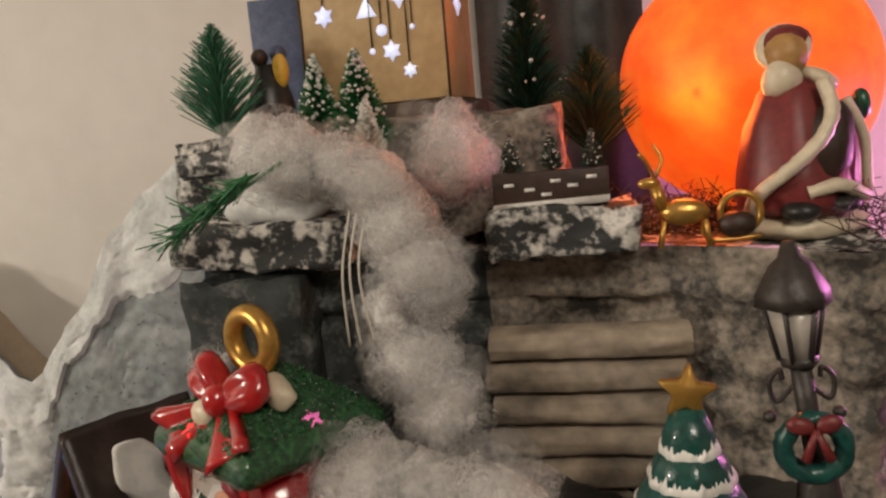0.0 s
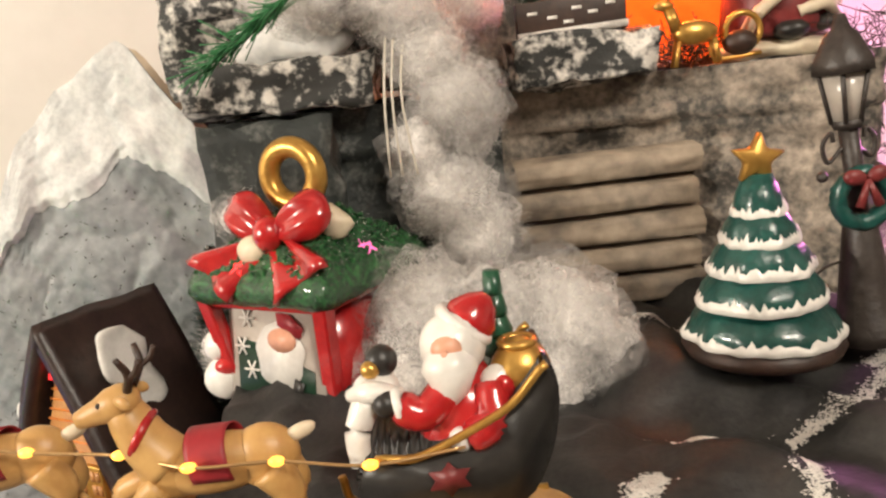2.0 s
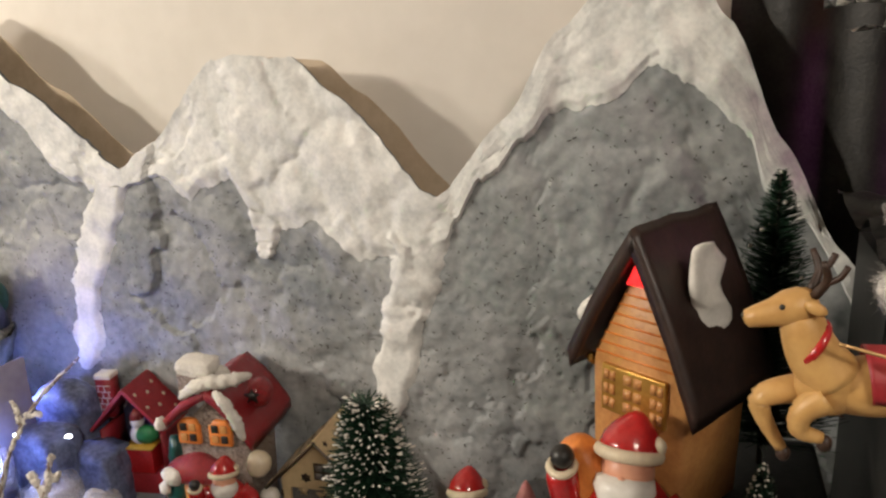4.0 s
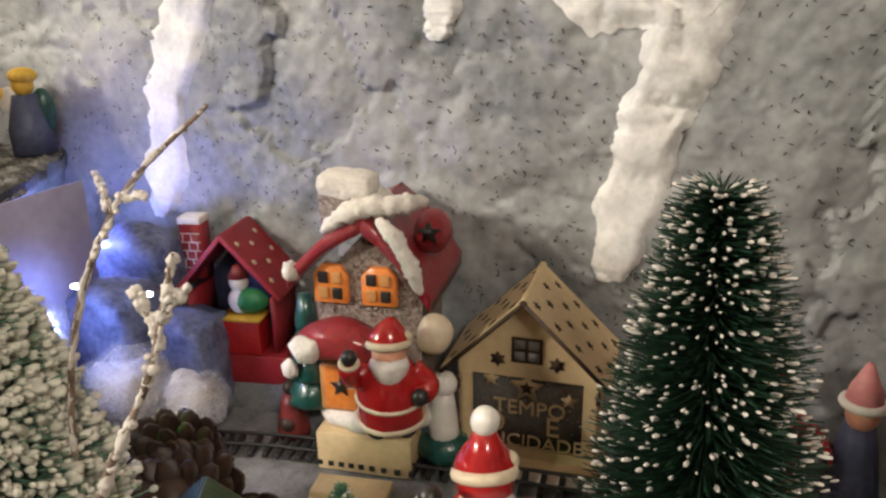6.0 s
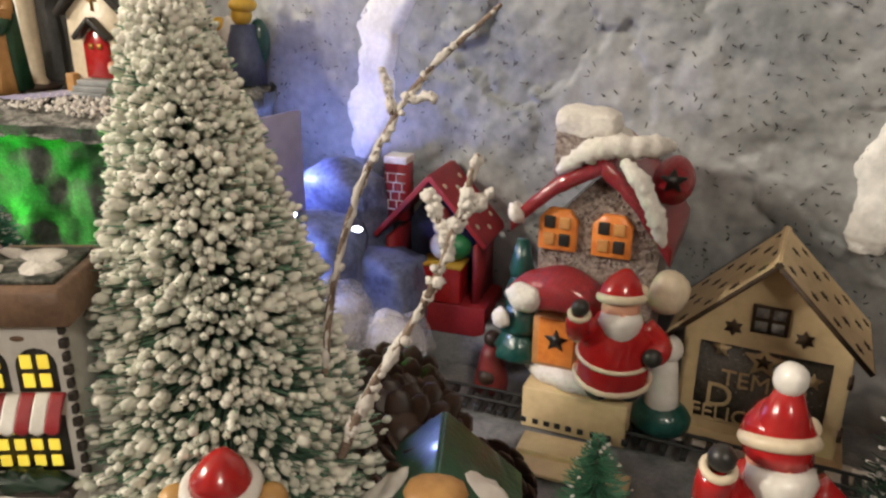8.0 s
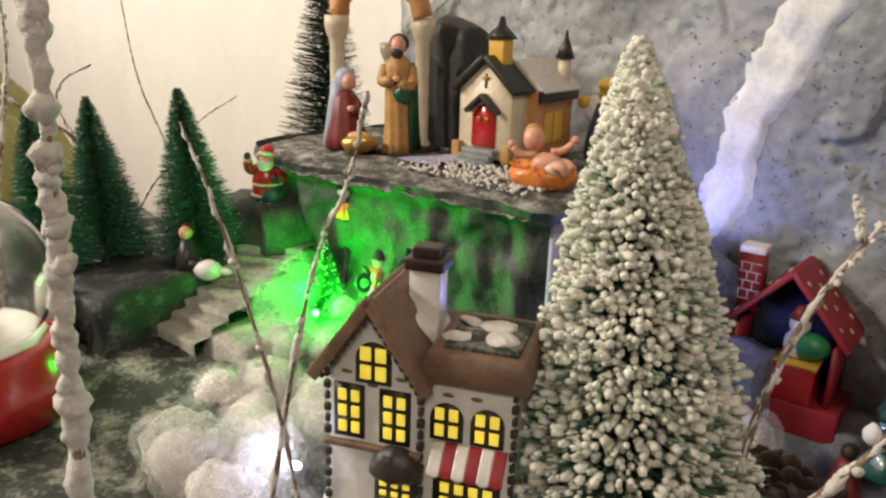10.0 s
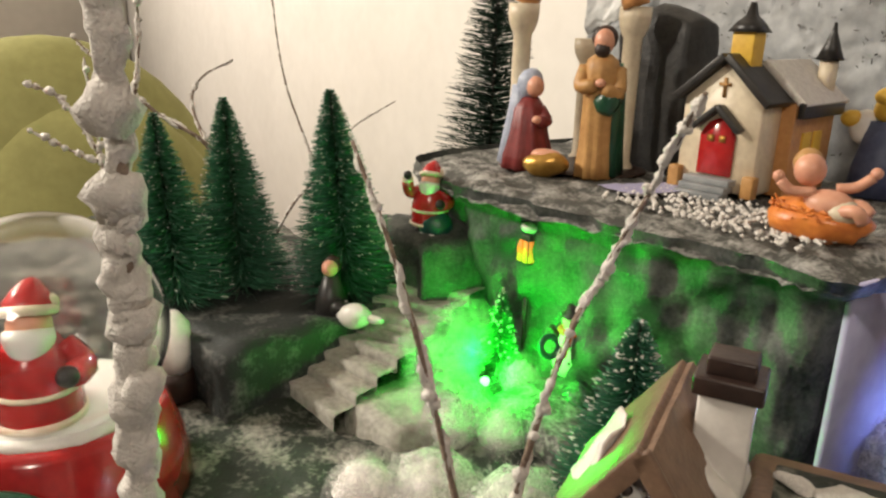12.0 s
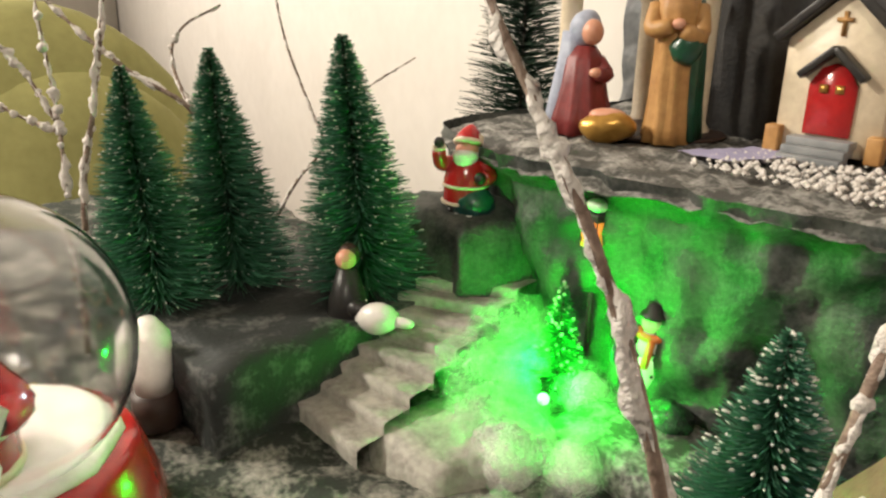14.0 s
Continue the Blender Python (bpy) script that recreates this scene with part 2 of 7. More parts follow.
def part(name, bm, material, parent=None, label="", smooth=True):
    me = bpy.data.meshes.new(name)
    for f in bm.faces:
        f.smooth = smooth
    bm.to_mesh(me)
    bm.free()
    for q in (material if isinstance(material, (list, tuple)) else [material]):
        me.materials.append(M[q])
    ob = new(name, me)
    if parent:
        ob.parent = parent
    if label:
        ob["label"] = label
    return ob


def solo(name, bm, material, label, category, loc=(0, 0, 0), rz=0, group="", kind="", smooth=True):
    ob = part(name, bm, material, None, "", smooth)
    ob.matrix_basis = pose(*loc, 0, 0, rz)
    return tagged(ob, label, category, group, kind)


def join(bm, other, m=None, index=0):
    """Add the geometry of other to bm."""
    if m is not None:
        other.transform(m)
    me = bpy.data.meshes.new("tmp")
    for f in other.faces:
        f.material_index = index
    other.to_mesh(me)
    other.free()
    bm.from_mesh(me)
    bpy.data.meshes.remove(me)
    return bm


def box(c, s, rot=(0, 0, 0), bev=0.0):
    bm = bmesh.new()
    bmesh.ops.create_cube(bm, size=1)
    bm.transform(pose(*c, *rot) @ Matrix.Diagonal((*s, 1)))
    if bev:
        bmesh.ops.bevel(bm, geom=bm.edges[:], offset=bev, segments=2, affect="EDGES", profile=0.6)
    return bm


def ball(c, r, seg=14, jag=0.0, rot=(0, 0, 0), freq=60.0):
    bm = bmesh.new()
    bmesh.ops.create_uvsphere(bm, u_segments=seg, v_segments=max(6, seg * 2 // 3), radius=1)
    r = r if isinstance(r, (tuple, list)) else (r, r, r)
    bm.transform(pose(*c, *rot) @ Matrix.Diagonal((*r, 1)))
    if jag:
        for v in bm.verts:
            v.co += noise.noise_vector(v.co * freq) * jag
    return bm


def lathe(profile, seg=20, c=(0, 0, 0), rot=(0, 0, 0), wob=0.0):
    """profile: (radius, height) rows turned round z."""
    bm = bmesh.new()
    rings = []
    for r, z in profile:
        ring = []
        for i in range(seg):
            a = 2 * math.pi * i / seg
            q = max(r, 1e-5) * (1 + wob * noise.noise((math.cos(a) * 3, math.sin(a) * 3, z * 90)))
            ring.append(bm.verts.new((q * math.cos(a), q * math.sin(a), z)))
        rings.append(ring)
    for a, b in zip(rings, rings[1:]):
        for i in range(seg):
            bm.faces.new((a[i], a[(i + 1) % seg], b[(i + 1) % seg], b[i]))
    bm.faces.new(rings[0][::-1])
    bm.faces.new(rings[-1])
    bm.transform(pose(*c, *rot))
    return bm


def tube(points, radii, seg=7, wob=0.0):
    bm = bmesh.new()
    pts = [Vector(p) for p in points]
    if not isinstance(radii, (list, tuple)):
        radii = [radii] * len(pts)
    rings = []
    for i, p in enumerate(pts):
        d = (pts[min(i + 1, len(pts) - 1)] - pts[max(i - 1, 0)]).normalized()
        s = d.cross(Vector((0.31, 0.2, 0.93))).normalized()
        u = d.cross(s)
        ring = []
        for k in range(seg):
            a = 2 * math.pi * k / seg
            r = radii[i] * (1 + wob * noise.noise(p * 300 + Vector((k, 0, 0))))
            ring.append(bm.verts.new(p + (s * math.cos(a) + u * math.sin(a)) * r))
        rings.append(ring)
    for a, b in zip(rings, rings[1:]):
        for k in range(seg):
            bm.faces.new((a[k], a[(k + 1) % seg], b[(k + 1) % seg], b[k]))
    bm.faces.new(rings[0][::-1])
    bm.faces.new(rings[-1])
    return bm


def spline(points, n=6):
    """Smooth points through a short list."""
    p = [Vector(q) for q in points]
    p = [p[0] * 2 - p[1]] + p + [p[-1] * 2 - p[-2]]
    out = []
    for i in range(1, len(p) - 2):
        for k in range(n):
            t = k / n
            out.append(0.5 * (2 * p[i] + (p[i + 1] - p[i - 1]) * t + (2 * p[i - 1] - 5 * p[i] + 4 * p[i + 1] - p[i + 2]) * t * t
                              + (3 * p[i] - p[i - 1] - 3 * p[i + 1] + p[i + 2]) * t ** 3))
    return out + [p[-2]]


def prism(outline, depth, c=(0, 0, 0), rot=(0, 0, 0), bev=0.0):
    """An outline of (x, z) pushed back along y by depth."""
    bm = bmesh.new()
    f = bm.faces.new([bm.verts.new((x, 0, z)) for x, z in outline])
    ext = bmesh.ops.extrude_face_region(bm, geom=[f])
    bmesh.ops.translate(bm, vec=(0, depth, 0), verts=[v for v in ext["geom"] if isinstance(v, bmesh.types.BMVert)])
    bmesh.ops.recalc_face_normals(bm, faces=bm.faces[:])
    if bev:
        bmesh.ops.bevel(bm, geom=bm.edges[:], offset=bev, segments=1, affect="EDGES")
    bm.transform(pose(*c, *rot))
    return bm


def star(r, n=5, inner=0.45, turn=0):
    return [((r if i % 2 == 0 else r * inner) * math.sin(math.pi * i / n + turn), (r if i % 2 == 0 else r * inner) * math.cos(math.pi * i / n + turn)) for i in range(2 * n)]


def torus(R, r, c, rot=(0, 0, 0), seg=28, sub=10):
    bm = bmesh.new()
    rings = [[bm.verts.new(((R + r * math.cos(b)) * math.cos(a), (R + r * math.cos(b)) * math.sin(a), r * math.sin(b)))
              for b in [2 * math.pi * k / sub for k in range(sub)]] for a in [2 * math.pi * i / seg for i in range(seg)]]
    for i in range(seg):
        for k in range(sub):
            bm.faces.new((rings[i][k], rings[(i + 1) % seg][k], rings[(i + 1) % seg][(k + 1) % sub], rings[i][(k + 1) % sub]))
    bm.transform(pose(*c, *rot))
    return bm


def grid(fx, nu, nv):
    """A sheet: fx(u, v) gives the place for u, v in 0..1."""
    bm = bmesh.new()
    vs = [[bm.verts.new(fx(i / nu, j / nv)) for j in range(nv + 1)] for i in range(nu + 1)]
    for i in range(nu):
        for j in range(nv):
            bm.faces.new((vs[i][j], vs[i + 1][j], vs[i + 1][j + 1], vs[i][j + 1]))
    return bm


def figure(name, shapes, label, category, loc, rz=0, scale=1.0, group=""):
    """One mesh out of (shape, material) pairs."""
    names = []
    bm = bmesh.new()
    for s, m in shapes:
        if m not in names:
            names.append(m)
        join(bm, s, None, names.index(m))
    bm.transform(Matrix.Scale(scale, 4))
    return solo(name, bm, names, label, category, loc, rz, group)


def robe(profile, folds=9, depth=0.12, seg=40, c=(0, 0, 0), rot=(0, 0, 0)):
    """A turned robe with hanging folds that fade towards the shoulders."""
    b = lathe(profile, seg)
    top = max(z for _, z in profile)
    for v in b.verts:
        a = math.atan2(v.co.y, v.co.x)
        k = 1 + depth * max(0.0, 1 - v.co.z / top) ** 0.6 * math.sin(folds * a + 40 * v.co.z) + 0.03 * noise.noise(v.co * 160)
        v.co.x *= k
        v.co.y *= k
    b.transform(pose(*c, *rot))
    return b


def fbm(x, y, z=0.0):
    return noise.fractal((x, y, z), 0.8, 2.1, 5)


def lerp_table(table, x):
    for (x0, z0), (x1, z1) in zip(table, table[1:]):
        if x <= x1:
            t = max(0.0, (x - x0) / (x1 - x0))
            t = t * t * (3 - 2 * t) * 0.5 + t * 0.5
            return z0 + (z1 - z0) * t
    return table[-1][1]


# ---- the room ----
def soft(a, b, x):
    t = max(0.0, min(1.0, (x - a) / (b - a)))
    return t * t * (3 - 2 * t)


def room():
    solo("wall_north", box((-1.1, 0.955, 0.45), (6.2, 0.10, 2.5)), "wall", "cream painted plaster wall behind the village", "wall", kind="structure")
    solo("wall_west", box((-4.15, -0.70, 0.45), (0.10, 3.2, 2.5)), "wall", "cream painted plaster side wall", "wall", kind="structure")
    solo("wall_east", box((1.95, -0.70, 0.45), (0.10, 3.2, 2.5)), "wall", "cream painted plaster side wall", "wall", kind="structure")
    solo("wall_south", box((-1.1, -2.35, 0.45), (6.2, 0.10, 2.5)), "wall", "cream painted plaster wall behind the viewer", "wall", kind="structure")
    solo("floor", box((-1.1, -0.70, -0.83), (6.4, 3.5, 0.06)), "floorwood", "brown laminate floor of the room", "floor", kind="structure")
    solo("ceiling", box((-1.1, -0.70, 1.73), (6.4, 3.5, 0.06)), "wall", "plain painted ceiling", "ceiling", kind="structure")
    t = thing("table", "long table that carries the whole miniature village", "table", (-0.4, 0.45, -0.80))
    part("tabletop", box((0, 0, 0.76), (2.6, 0.86, 0.03), bev=0.004), "table", t)
    for x in (-1.25, 1.25):
        for y in (-0.38, 0.38):
            part("leg", box((x, y, 0.3725), (0.05, 0.05, 0.745), bev=0.004), "wood", t)


room()

TOP = [(-1.30, 0.36), (-1.20, 0.46), (-1.10, 0.55), (-1.03, 0.585), (-0.97, 0.555), (-0.886, 0.485), (-0.764, 0.394), (-0.72, 0.424), (-0.632, 0.508), (-0.60, 0.512),
       (-0.543, 0.508), (-0.50, 0.474), (-0.395, 0.372), (-0.323, 0.45), (-0.278, 0.522), (-0.238, 0.558), (-0.182, 0.592), (-0.135, 0.526), (-0.088, 0.427), (-0.04, 0.34), (0.02, 0.25)]
SNOW = [(-1.30, 0.30), (-1.15, 0.38), (-1.04, 0.45), (-0.994, 0.468), (-0.938, 0.479), (-0.896, 0.442), (-0.851, 0.384), (-0.81, 0.366), (-0.758, 0.374), (-0.718, 0.389), (-0.685, 0.364),
        (-0.626, 0.385), (-0.603, 0.348), (-0.572, 0.332), (-0.525, 0.341), (-0.484, 0.304), (-0.441, 0.309), (-0.427, 0.298), (-0.386, 0.324), (-0.380, 0.348), (-0.35, 0.39),
        (-0.276, 0.456), (-0.234, 0.460), (-0.192, 0.495), (-0.144, 0.461), (-0.114, 0.430), (-0.101, 0.385), (-0.07, 0.36), (0.02, 0.22)]


def crumple(x, z):
    """Torn and creased paper sheets laid over one another."""
    wx, wz = x * 10 + 0.5 * fbm(x * 9, z * 9), z * 7.5 + 0.5 * fbm(x * 9, z * 9, 4.0)
    d, near = noise.voronoi((wx, wz, 0.3))
    lift = noise.noise(near[0] * 3.7)
    a = min(0.6, d[1] - d[0])
    fold = abs(noise.noise((x * 17 + 0.6 * z * 17, z * 9, 7.0)))
    return 0.008 * lift + 0.010 * a + 0.006 * fold + 0.0025 * fbm(x * 12, z * 12, 2.0) + 0.0011 * fbm(x * 50, z * 50, 5.0)



def mountains():
    t = thing("paper_mountain_range", "grey crumpled papier-mache mountain range with snow-painted peaks against the wall", "mountains", (0, 0, 0))

    def front(u, v):
        x = -1.30 + 1.32 * u
        z = -0.02 + (lerp_table(TOP, x) + 0.003 * fbm(x * 40, 1) + 0.02) * v
        return (x, 0.818 - crumple(x, z), z)
    part("rock_face", grid(front, 520, 200), "rockpaper", t)

    def cap(u, v):
        x = -1.30 + 1.32 * u
        top = lerp_table(TOP, x) + 0.003 * fbm(x * 40, 1) + 0.001
        low = lerp_table(SNOW, x) + 0.007 * fbm(x * 55, 7)
        z = low + (top - low) * v
        edge = min(1.0, v * 9)
        return (x, 0.816 - crumple(x, z) - 0.0045 * edge + 0.001, z)
    part("snow_cap", grid(cap, 480, 56), "snowpaint", t, "white plaster snow over the peaks")
    for left, right in ([[(-0.812, 0.372), (-0.850, 0.30), (-0.866, 0.235), (-0.880, 0.17), (-0.870, 0.145)], [(-0.756, 0.376), (-0.800, 0.295), (-0.826, 0.235), (-0.838, 0.165), (-0.855, 0.143)]],
                        [[(-0.440, 0.315), (-0.456, 0.262), (-0.466, 0.22), (-0.475, 0.15), (-0.468, 0.128)], [(-0.382, 0.340), (-0.398, 0.28), (-0.414, 0.235), (-0.436, 0.15), (-0.448, 0.126)]],
                        [[(-0.612, 0.358), (-0.606, 0.33), (-0.604, 0.312), (-0.600, 0.300)], [(-0.570, 0.340), (-0.576, 0.32), (-0.580, 0.310), (-0.590, 0.299)]]):
        a, b = spline([(x, 0, z) for x, z in left], 12), spline([(x, 0, z) for x, z in right], 12)

        def drip(u, v):
            p = a[min(len(a) - 1, int(u * (len(a) - 1) + 0.5))]
            q = b[min(len(b) - 1, int(u * (len(b) - 1) + 0.5))]
            c = p.lerp(q, v)
            x = c.x + 0.0045 * fbm(c.x * 60, c.z * 60, 3) + 0.005 * (2 * v - 1) * fbm(c.z * 34, round(v) * 5.0, 6)
            return (x, 0.8185 - crumple(x, c.z) - 0.0055 * min(1.0, 6 * min(v, 1 - v)) - 0.0015 * abs(fbm(c.z * 130, 2)), c.z)
        part("snow_streak", grid(drip, len(a) - 1, 14), "snowpaint", t)

    def back(u, v):
        x = -1.30 + 1.32 * u
        shift = (0.016 + 0.008 * fbm(x * 9, 4)) * (1 - soft(-0.40, -0.30, x))
        return (x + shift * v, 0.826 + 0.02 * v, -0.02 + (lerp_table(TOP, x) + 0.019 - 0.002) * v)
    sp = bmesh.new()
    rnd = random.Random(77)
    for k in range(2600):
        x = rnd.uniform(-1.22, -0.08)
        z = rnd.uniform(0.04, lerp_table(SNOW, x) - 0.01)
        a = rnd.uniform(0, 3.1)
        L, w = rnd.uniform(0.0005, 0.0021), rnd.uniform(0.0002, 0.00055)
        y = 0.8165 - crumple(x, z)
        dx, dz = math.cos(a), math.sin(a)
        sp.faces.new([sp.verts.new((x + dx * i * L - dz * j * w, y, z + dz * i * L + dx * j * w)) for i, j in ((-1, -1), (1, -1), (1, 1), (-1, 1))])
    part("dark_fleck", sp, "black", t, "scattered dark flecks in the paper")["kind"] = "stuff"
    part("card_backing", grid(back, 200, 6), "card", t, "tan curled card backing")


mountains()


def ground_height(x, y):
    h = 0.078 * (1 - soft(-0.735, -0.685, x + 0.05 * fbm(y * 8, 1))) * (1 - soft(0.55, 0.59, y))
    return h


def ground():
    def fx(u, v):
        x, y = -1.62 + 1.62 * u, 0.08 + 0.735 * v
        rough = 1.0 if ground_height(x, y) > 0.01 else 0.25
        return (x, y, ground_height(x, y) + rough * (0.004 * fbm(x * 22, y * 22) + 0.0022 * fbm(x * 110, y * 110)) - 0.002)
    bm = grid(fx, 230, 110)
    for f in bm.faces:
        f.material_index = 0 if ground_height(*f.calc_center_median().xy) > 0.02 else 1
    solo("ground", bm, ["moss", "groundgrey"], "dark mossy rock and grey paper ground of the village", "ground", kind="structure")


ground()


def cliff():
    t = thing("rock_ledge", "grey-green papier-mache cliff ledge with a snow-dusted flat top", "rock ledge", (0, 0, 0))
    edge = [(-1.235, 0.80), (-1.215, 0.60), (-1.183, 0.550), (-1.12, 0.533), (-1.06, 0.535), (-0.974, 0.556), (-0.905, 0.575), (-0.862, 0.585), (-0.868, 0.66), (-0.90, 0.72), (-0.955, 0.80)]
    pts = spline([(x, y, 0) for x, y in edge], 16)

    def face(u, v):
        p = pts[int(u * (len(pts) - 1) + 0.5)]
        c = Vector((-1.05, 0.76, 0))
        d = (p - c).normalized()
        z = 0.02 + 0.185 * v
        o = 0.012 * fbm(p.x * 16, z * 14, p.y * 16) + 0.004 * fbm(p.x * 60, z * 40, p.y * 60) + 0.010 * math.sin(math.pi * v) * -1 + (0.006 if v > 0.93 else 0)
        return (p.x + d.x * o, p.y + d.y * o, z)
    part("cliff_face", grid(face, len(pts) - 1, 40), "cliff", t)

    def top(u, v):
        p = pts[int(u * (len(pts) - 1) + 0.5)]
        c = Vector((-1.06, 0.79, 0))
        q = c.lerp(p, v * 1.03)
        return (q.x, q.y, 0.205 + 0.003 * fbm(q.x * 40, q.y * 40) + 0.002 * fbm(q.x * 160, q.y * 160) - 0.012 * max(0, v - 0.9) * 10 * (0.6 + 0.4 * fbm(q.x * 30, 1)))
    part("snowy_top", grid(top, len(pts) - 1, 40), "clifftop", t, "snow-dusted stony top")


cliff()


def stage():
    """The raised stage under the sleigh, draped in black cloth."""
    t = thing("draped_crate", "crate draped in black creased cloth with white snow dusting", "crate", (0, 0, 0))
    part("crate_body", box((0.37, 0.56, 0.18), (0.80, 0.46, 0.36)), "fabric", t)

    def fx(u, v):
        x, y = -0.045 + 0.83 * u, 0.315 + 0.50 * v
        w = 0.007 * math.sin(9 * fbm(x * 3.2, y * 3.2)) + 0.006 * fbm(x * 11, y * 11) + 0.0015 * fbm(x * 60, y * 60)
        d = 0.0
        if v < 0.08:
            d = 0.2 * (0.08 - v)
        return (x, y - d * 0.3, 0.374 + w - d * 6 * 0.1 + 0.012 * soft(0.40, 0.50, y) - 0.03 * soft(0.34, 0.44, x) * soft(0.5, 0.6, y))
    part("cloth", grid(fx, 130, 90), "fabric", t, "creased black cloth")
    rnd = random.Random(4)
    bm = bmesh.new()
    for line in ([(0.17, 0.505), (0.22, 0.50), (0.27, 0.51), (0.33, 0.50), (0.40, 0.48)],
                 [(0.232, 0.418), (0.281, 0.449), (0.339, 0.464)], [(0.249, 0.405), (0.257, 0.376), (0.255, 0.336)], [(0.195, 0.371), (0.189, 0.342), (0.187, 0.319)], [(0.153, 0.410), (0.184, 0.400), (0.230, 0.408)],
                 [(0.116, 0.338), (0.130, 0.358), (0.140, 0.369)], [(0.140, 0.343), (0.160, 0.346), (0.177, 0.345)], [(0.267, 0.454), (0.301, 0.460), (0.319, 0.438)]):
        for p in spline([(x, y, 0) for x, y in line], 46):
            for k in range(26):
                wide = 0.0016 + 0.003 * abs(fbm(p.x * 40, p.y * 40))
                x, y = p.x + rnd.gauss(0, wide), p.y + rnd.gauss(0, wide)
                w = 0.007 * math.sin(9 * fbm(x * 3.2, y * 3.2)) + 0.006 * fbm(x * 11, y * 11)
                z = 0.3742 + w + 0.012 * soft(0.40, 0.50, y)
                r = rnd.uniform(0.0002, 0.0007)
                join_ball(bm, (x, y, z), (r * 1.4, r * 1.2, r * 0.6))
    solo("snow_dusting", bm, "snow", "white artificial snow crumbs on the black cloth", "snow", kind="stuff")


OCTA = [(1, 0, 0), (-1, 0, 0), (0, 1, 0), (0, -1, 0), (0, 0, 1), (0, 0, -1)]


def join_ball(bm, c, r):
    v = [bm.verts.new((c[0] + a * r[0], c[1] + b * r[1], c[2] + d * r[2])) for a, b, d in OCTA]
    for i, j, k in ((0, 2, 4), (2, 1, 4), (1, 3, 4), (3, 0, 4), (2, 0, 5), (1, 2, 5), (3, 1, 5), (0, 3, 5)):
        bm.faces.new((v[i], v[j], v[k]))


stage()


def chimney_rock():
    t = thing("fireplace_rock", "brown painted papier-mache stone wall like a fireplace, dusted with snow", "stone wall", (0, 0, 0))
    edge = spline([(-0.052, 0.575, 0), (0.02, 0.572, 0), (0.10, 0.590, 0), (0.20, 0.580, 0), (0.265, 0.550, 0), (0.308, 0.524, 0), (0.322, 0.56, 0), (0.335, 0.70, 0)], 16)

    def face(u, v):
        p = edge[int(u * (len(edge) - 1) + 0.5)]
        z = 0.34 + 0.178 * v
        band = 0.0014 * math.sin(z * 210 + 2 * fbm(p.x * 8, z * 8))
        o = 0.007 * fbm(p.x * 20, z * 26) + 0.003 * fbm(p.x * 80, z * 80) + band + (0.006 if z > 0.49 else 0)
        return (p.x, p.y - o, z)
    bm = grid(face, len(edge) - 1, 60)
    for f in bm.faces:
        f.material_index = 1 if f.calc_center_median().x < 0.115 else 0
    part("stone_face", bm, ["stone", "stonedark"], t)

    def top(u, v):
        p = edge[int(u * (len(edge) - 1) + 0.5)]
        q = Vector((p.x, p.y + (0.815 - p.y) * v, 0))
        return (q.x, q.y - 0.004, 0.517 + 0.004 * fbm(q.x * 30, q.y * 30))
    part("mantel_top", grid(top, len(edge) - 1, 20), "stonesnow", t)

    def lump(c, s, seed):
        b = box((0, 0, 0), (1, 1, 1))
        bmesh.ops.subdivide_edges(b, edges=b.edges[:], cuts=9, use_grid_fill=True)
        for v in b.verts:
            v.co = Vector((c[0] + v.co.x * s[0], c[1] + v.co.y * s[1], c[2] + v.co.z * s[2]))
            v.co += noise.noise_vector(v.co * 45 + Vector((seed, 0, 0))) * 0.006 + noise.noise_vector(v.co * 160) * 0.0025
        return b
    part("ledge_stone", lump((-0.005, 0.585, 0.535), (0.105, 0.09, 0.026), 1), "stonesnow", t)
    part("ledge_stone", lump((0.165, 0.575, 0.530), (0.080, 0.05, 0.026), 2), "stonesnow", t)
    part("ledge_stone", lump((0.085, 0.665, 0.562), (0.16, 0.11, 0.072), 3), "stone", t)
    part("ledge_stone", lump((-0.02, 0.66, 0.565), (0.12, 0.12, 0.06), 5), "stonesnow", t)
    part("ledge_stone", lump((-0.015, 0.552, 0.450), (0.07, 0.03, 0.13), 6), "stonedark", t)
    z = 0.362
    for i in range(6):
        h = 0.0188
        b = grid(lambda u, v, i=i, z=z, h=h: (0.118 + 0.110 * u + (0.002 if i % 2 else -0.001), 0.560 - 0.004 * math.sin(math.pi * v) - 0.0025 * fbm(u * 2.5 + i * 3, v * 6, i) - (0 if 0 < v < 1 else -0.012), z + h * v), 40, 8)
        part("plank", b, "wood", t)
        z += 0.0190


chimney_rock()
# Black sheet added to darken the wall behind the pines.
solo("dark_backing_sheet", grid(lambda u, v: (0.085 + 0.15 * u, 0.872 + 0.006 * math.sin(u * 14), 0.50 + 0.34 * v), 24, 10), "fabric", "dark sheet added behind the mantel pines to darken the wall", "cloth")
# Stands in for the shadowed gap as well as the cloth in it.
solo("dark_backing_sheet", grid(lambda u, v: (-0.135 + 0.15 * u, 0.846 + 0.006 * math.sin(u * 14), 0.30 + 0.265 * v), 24, 10), "fabric", "black sheet for shadow and cloth between mountain and stone wall", "cloth")


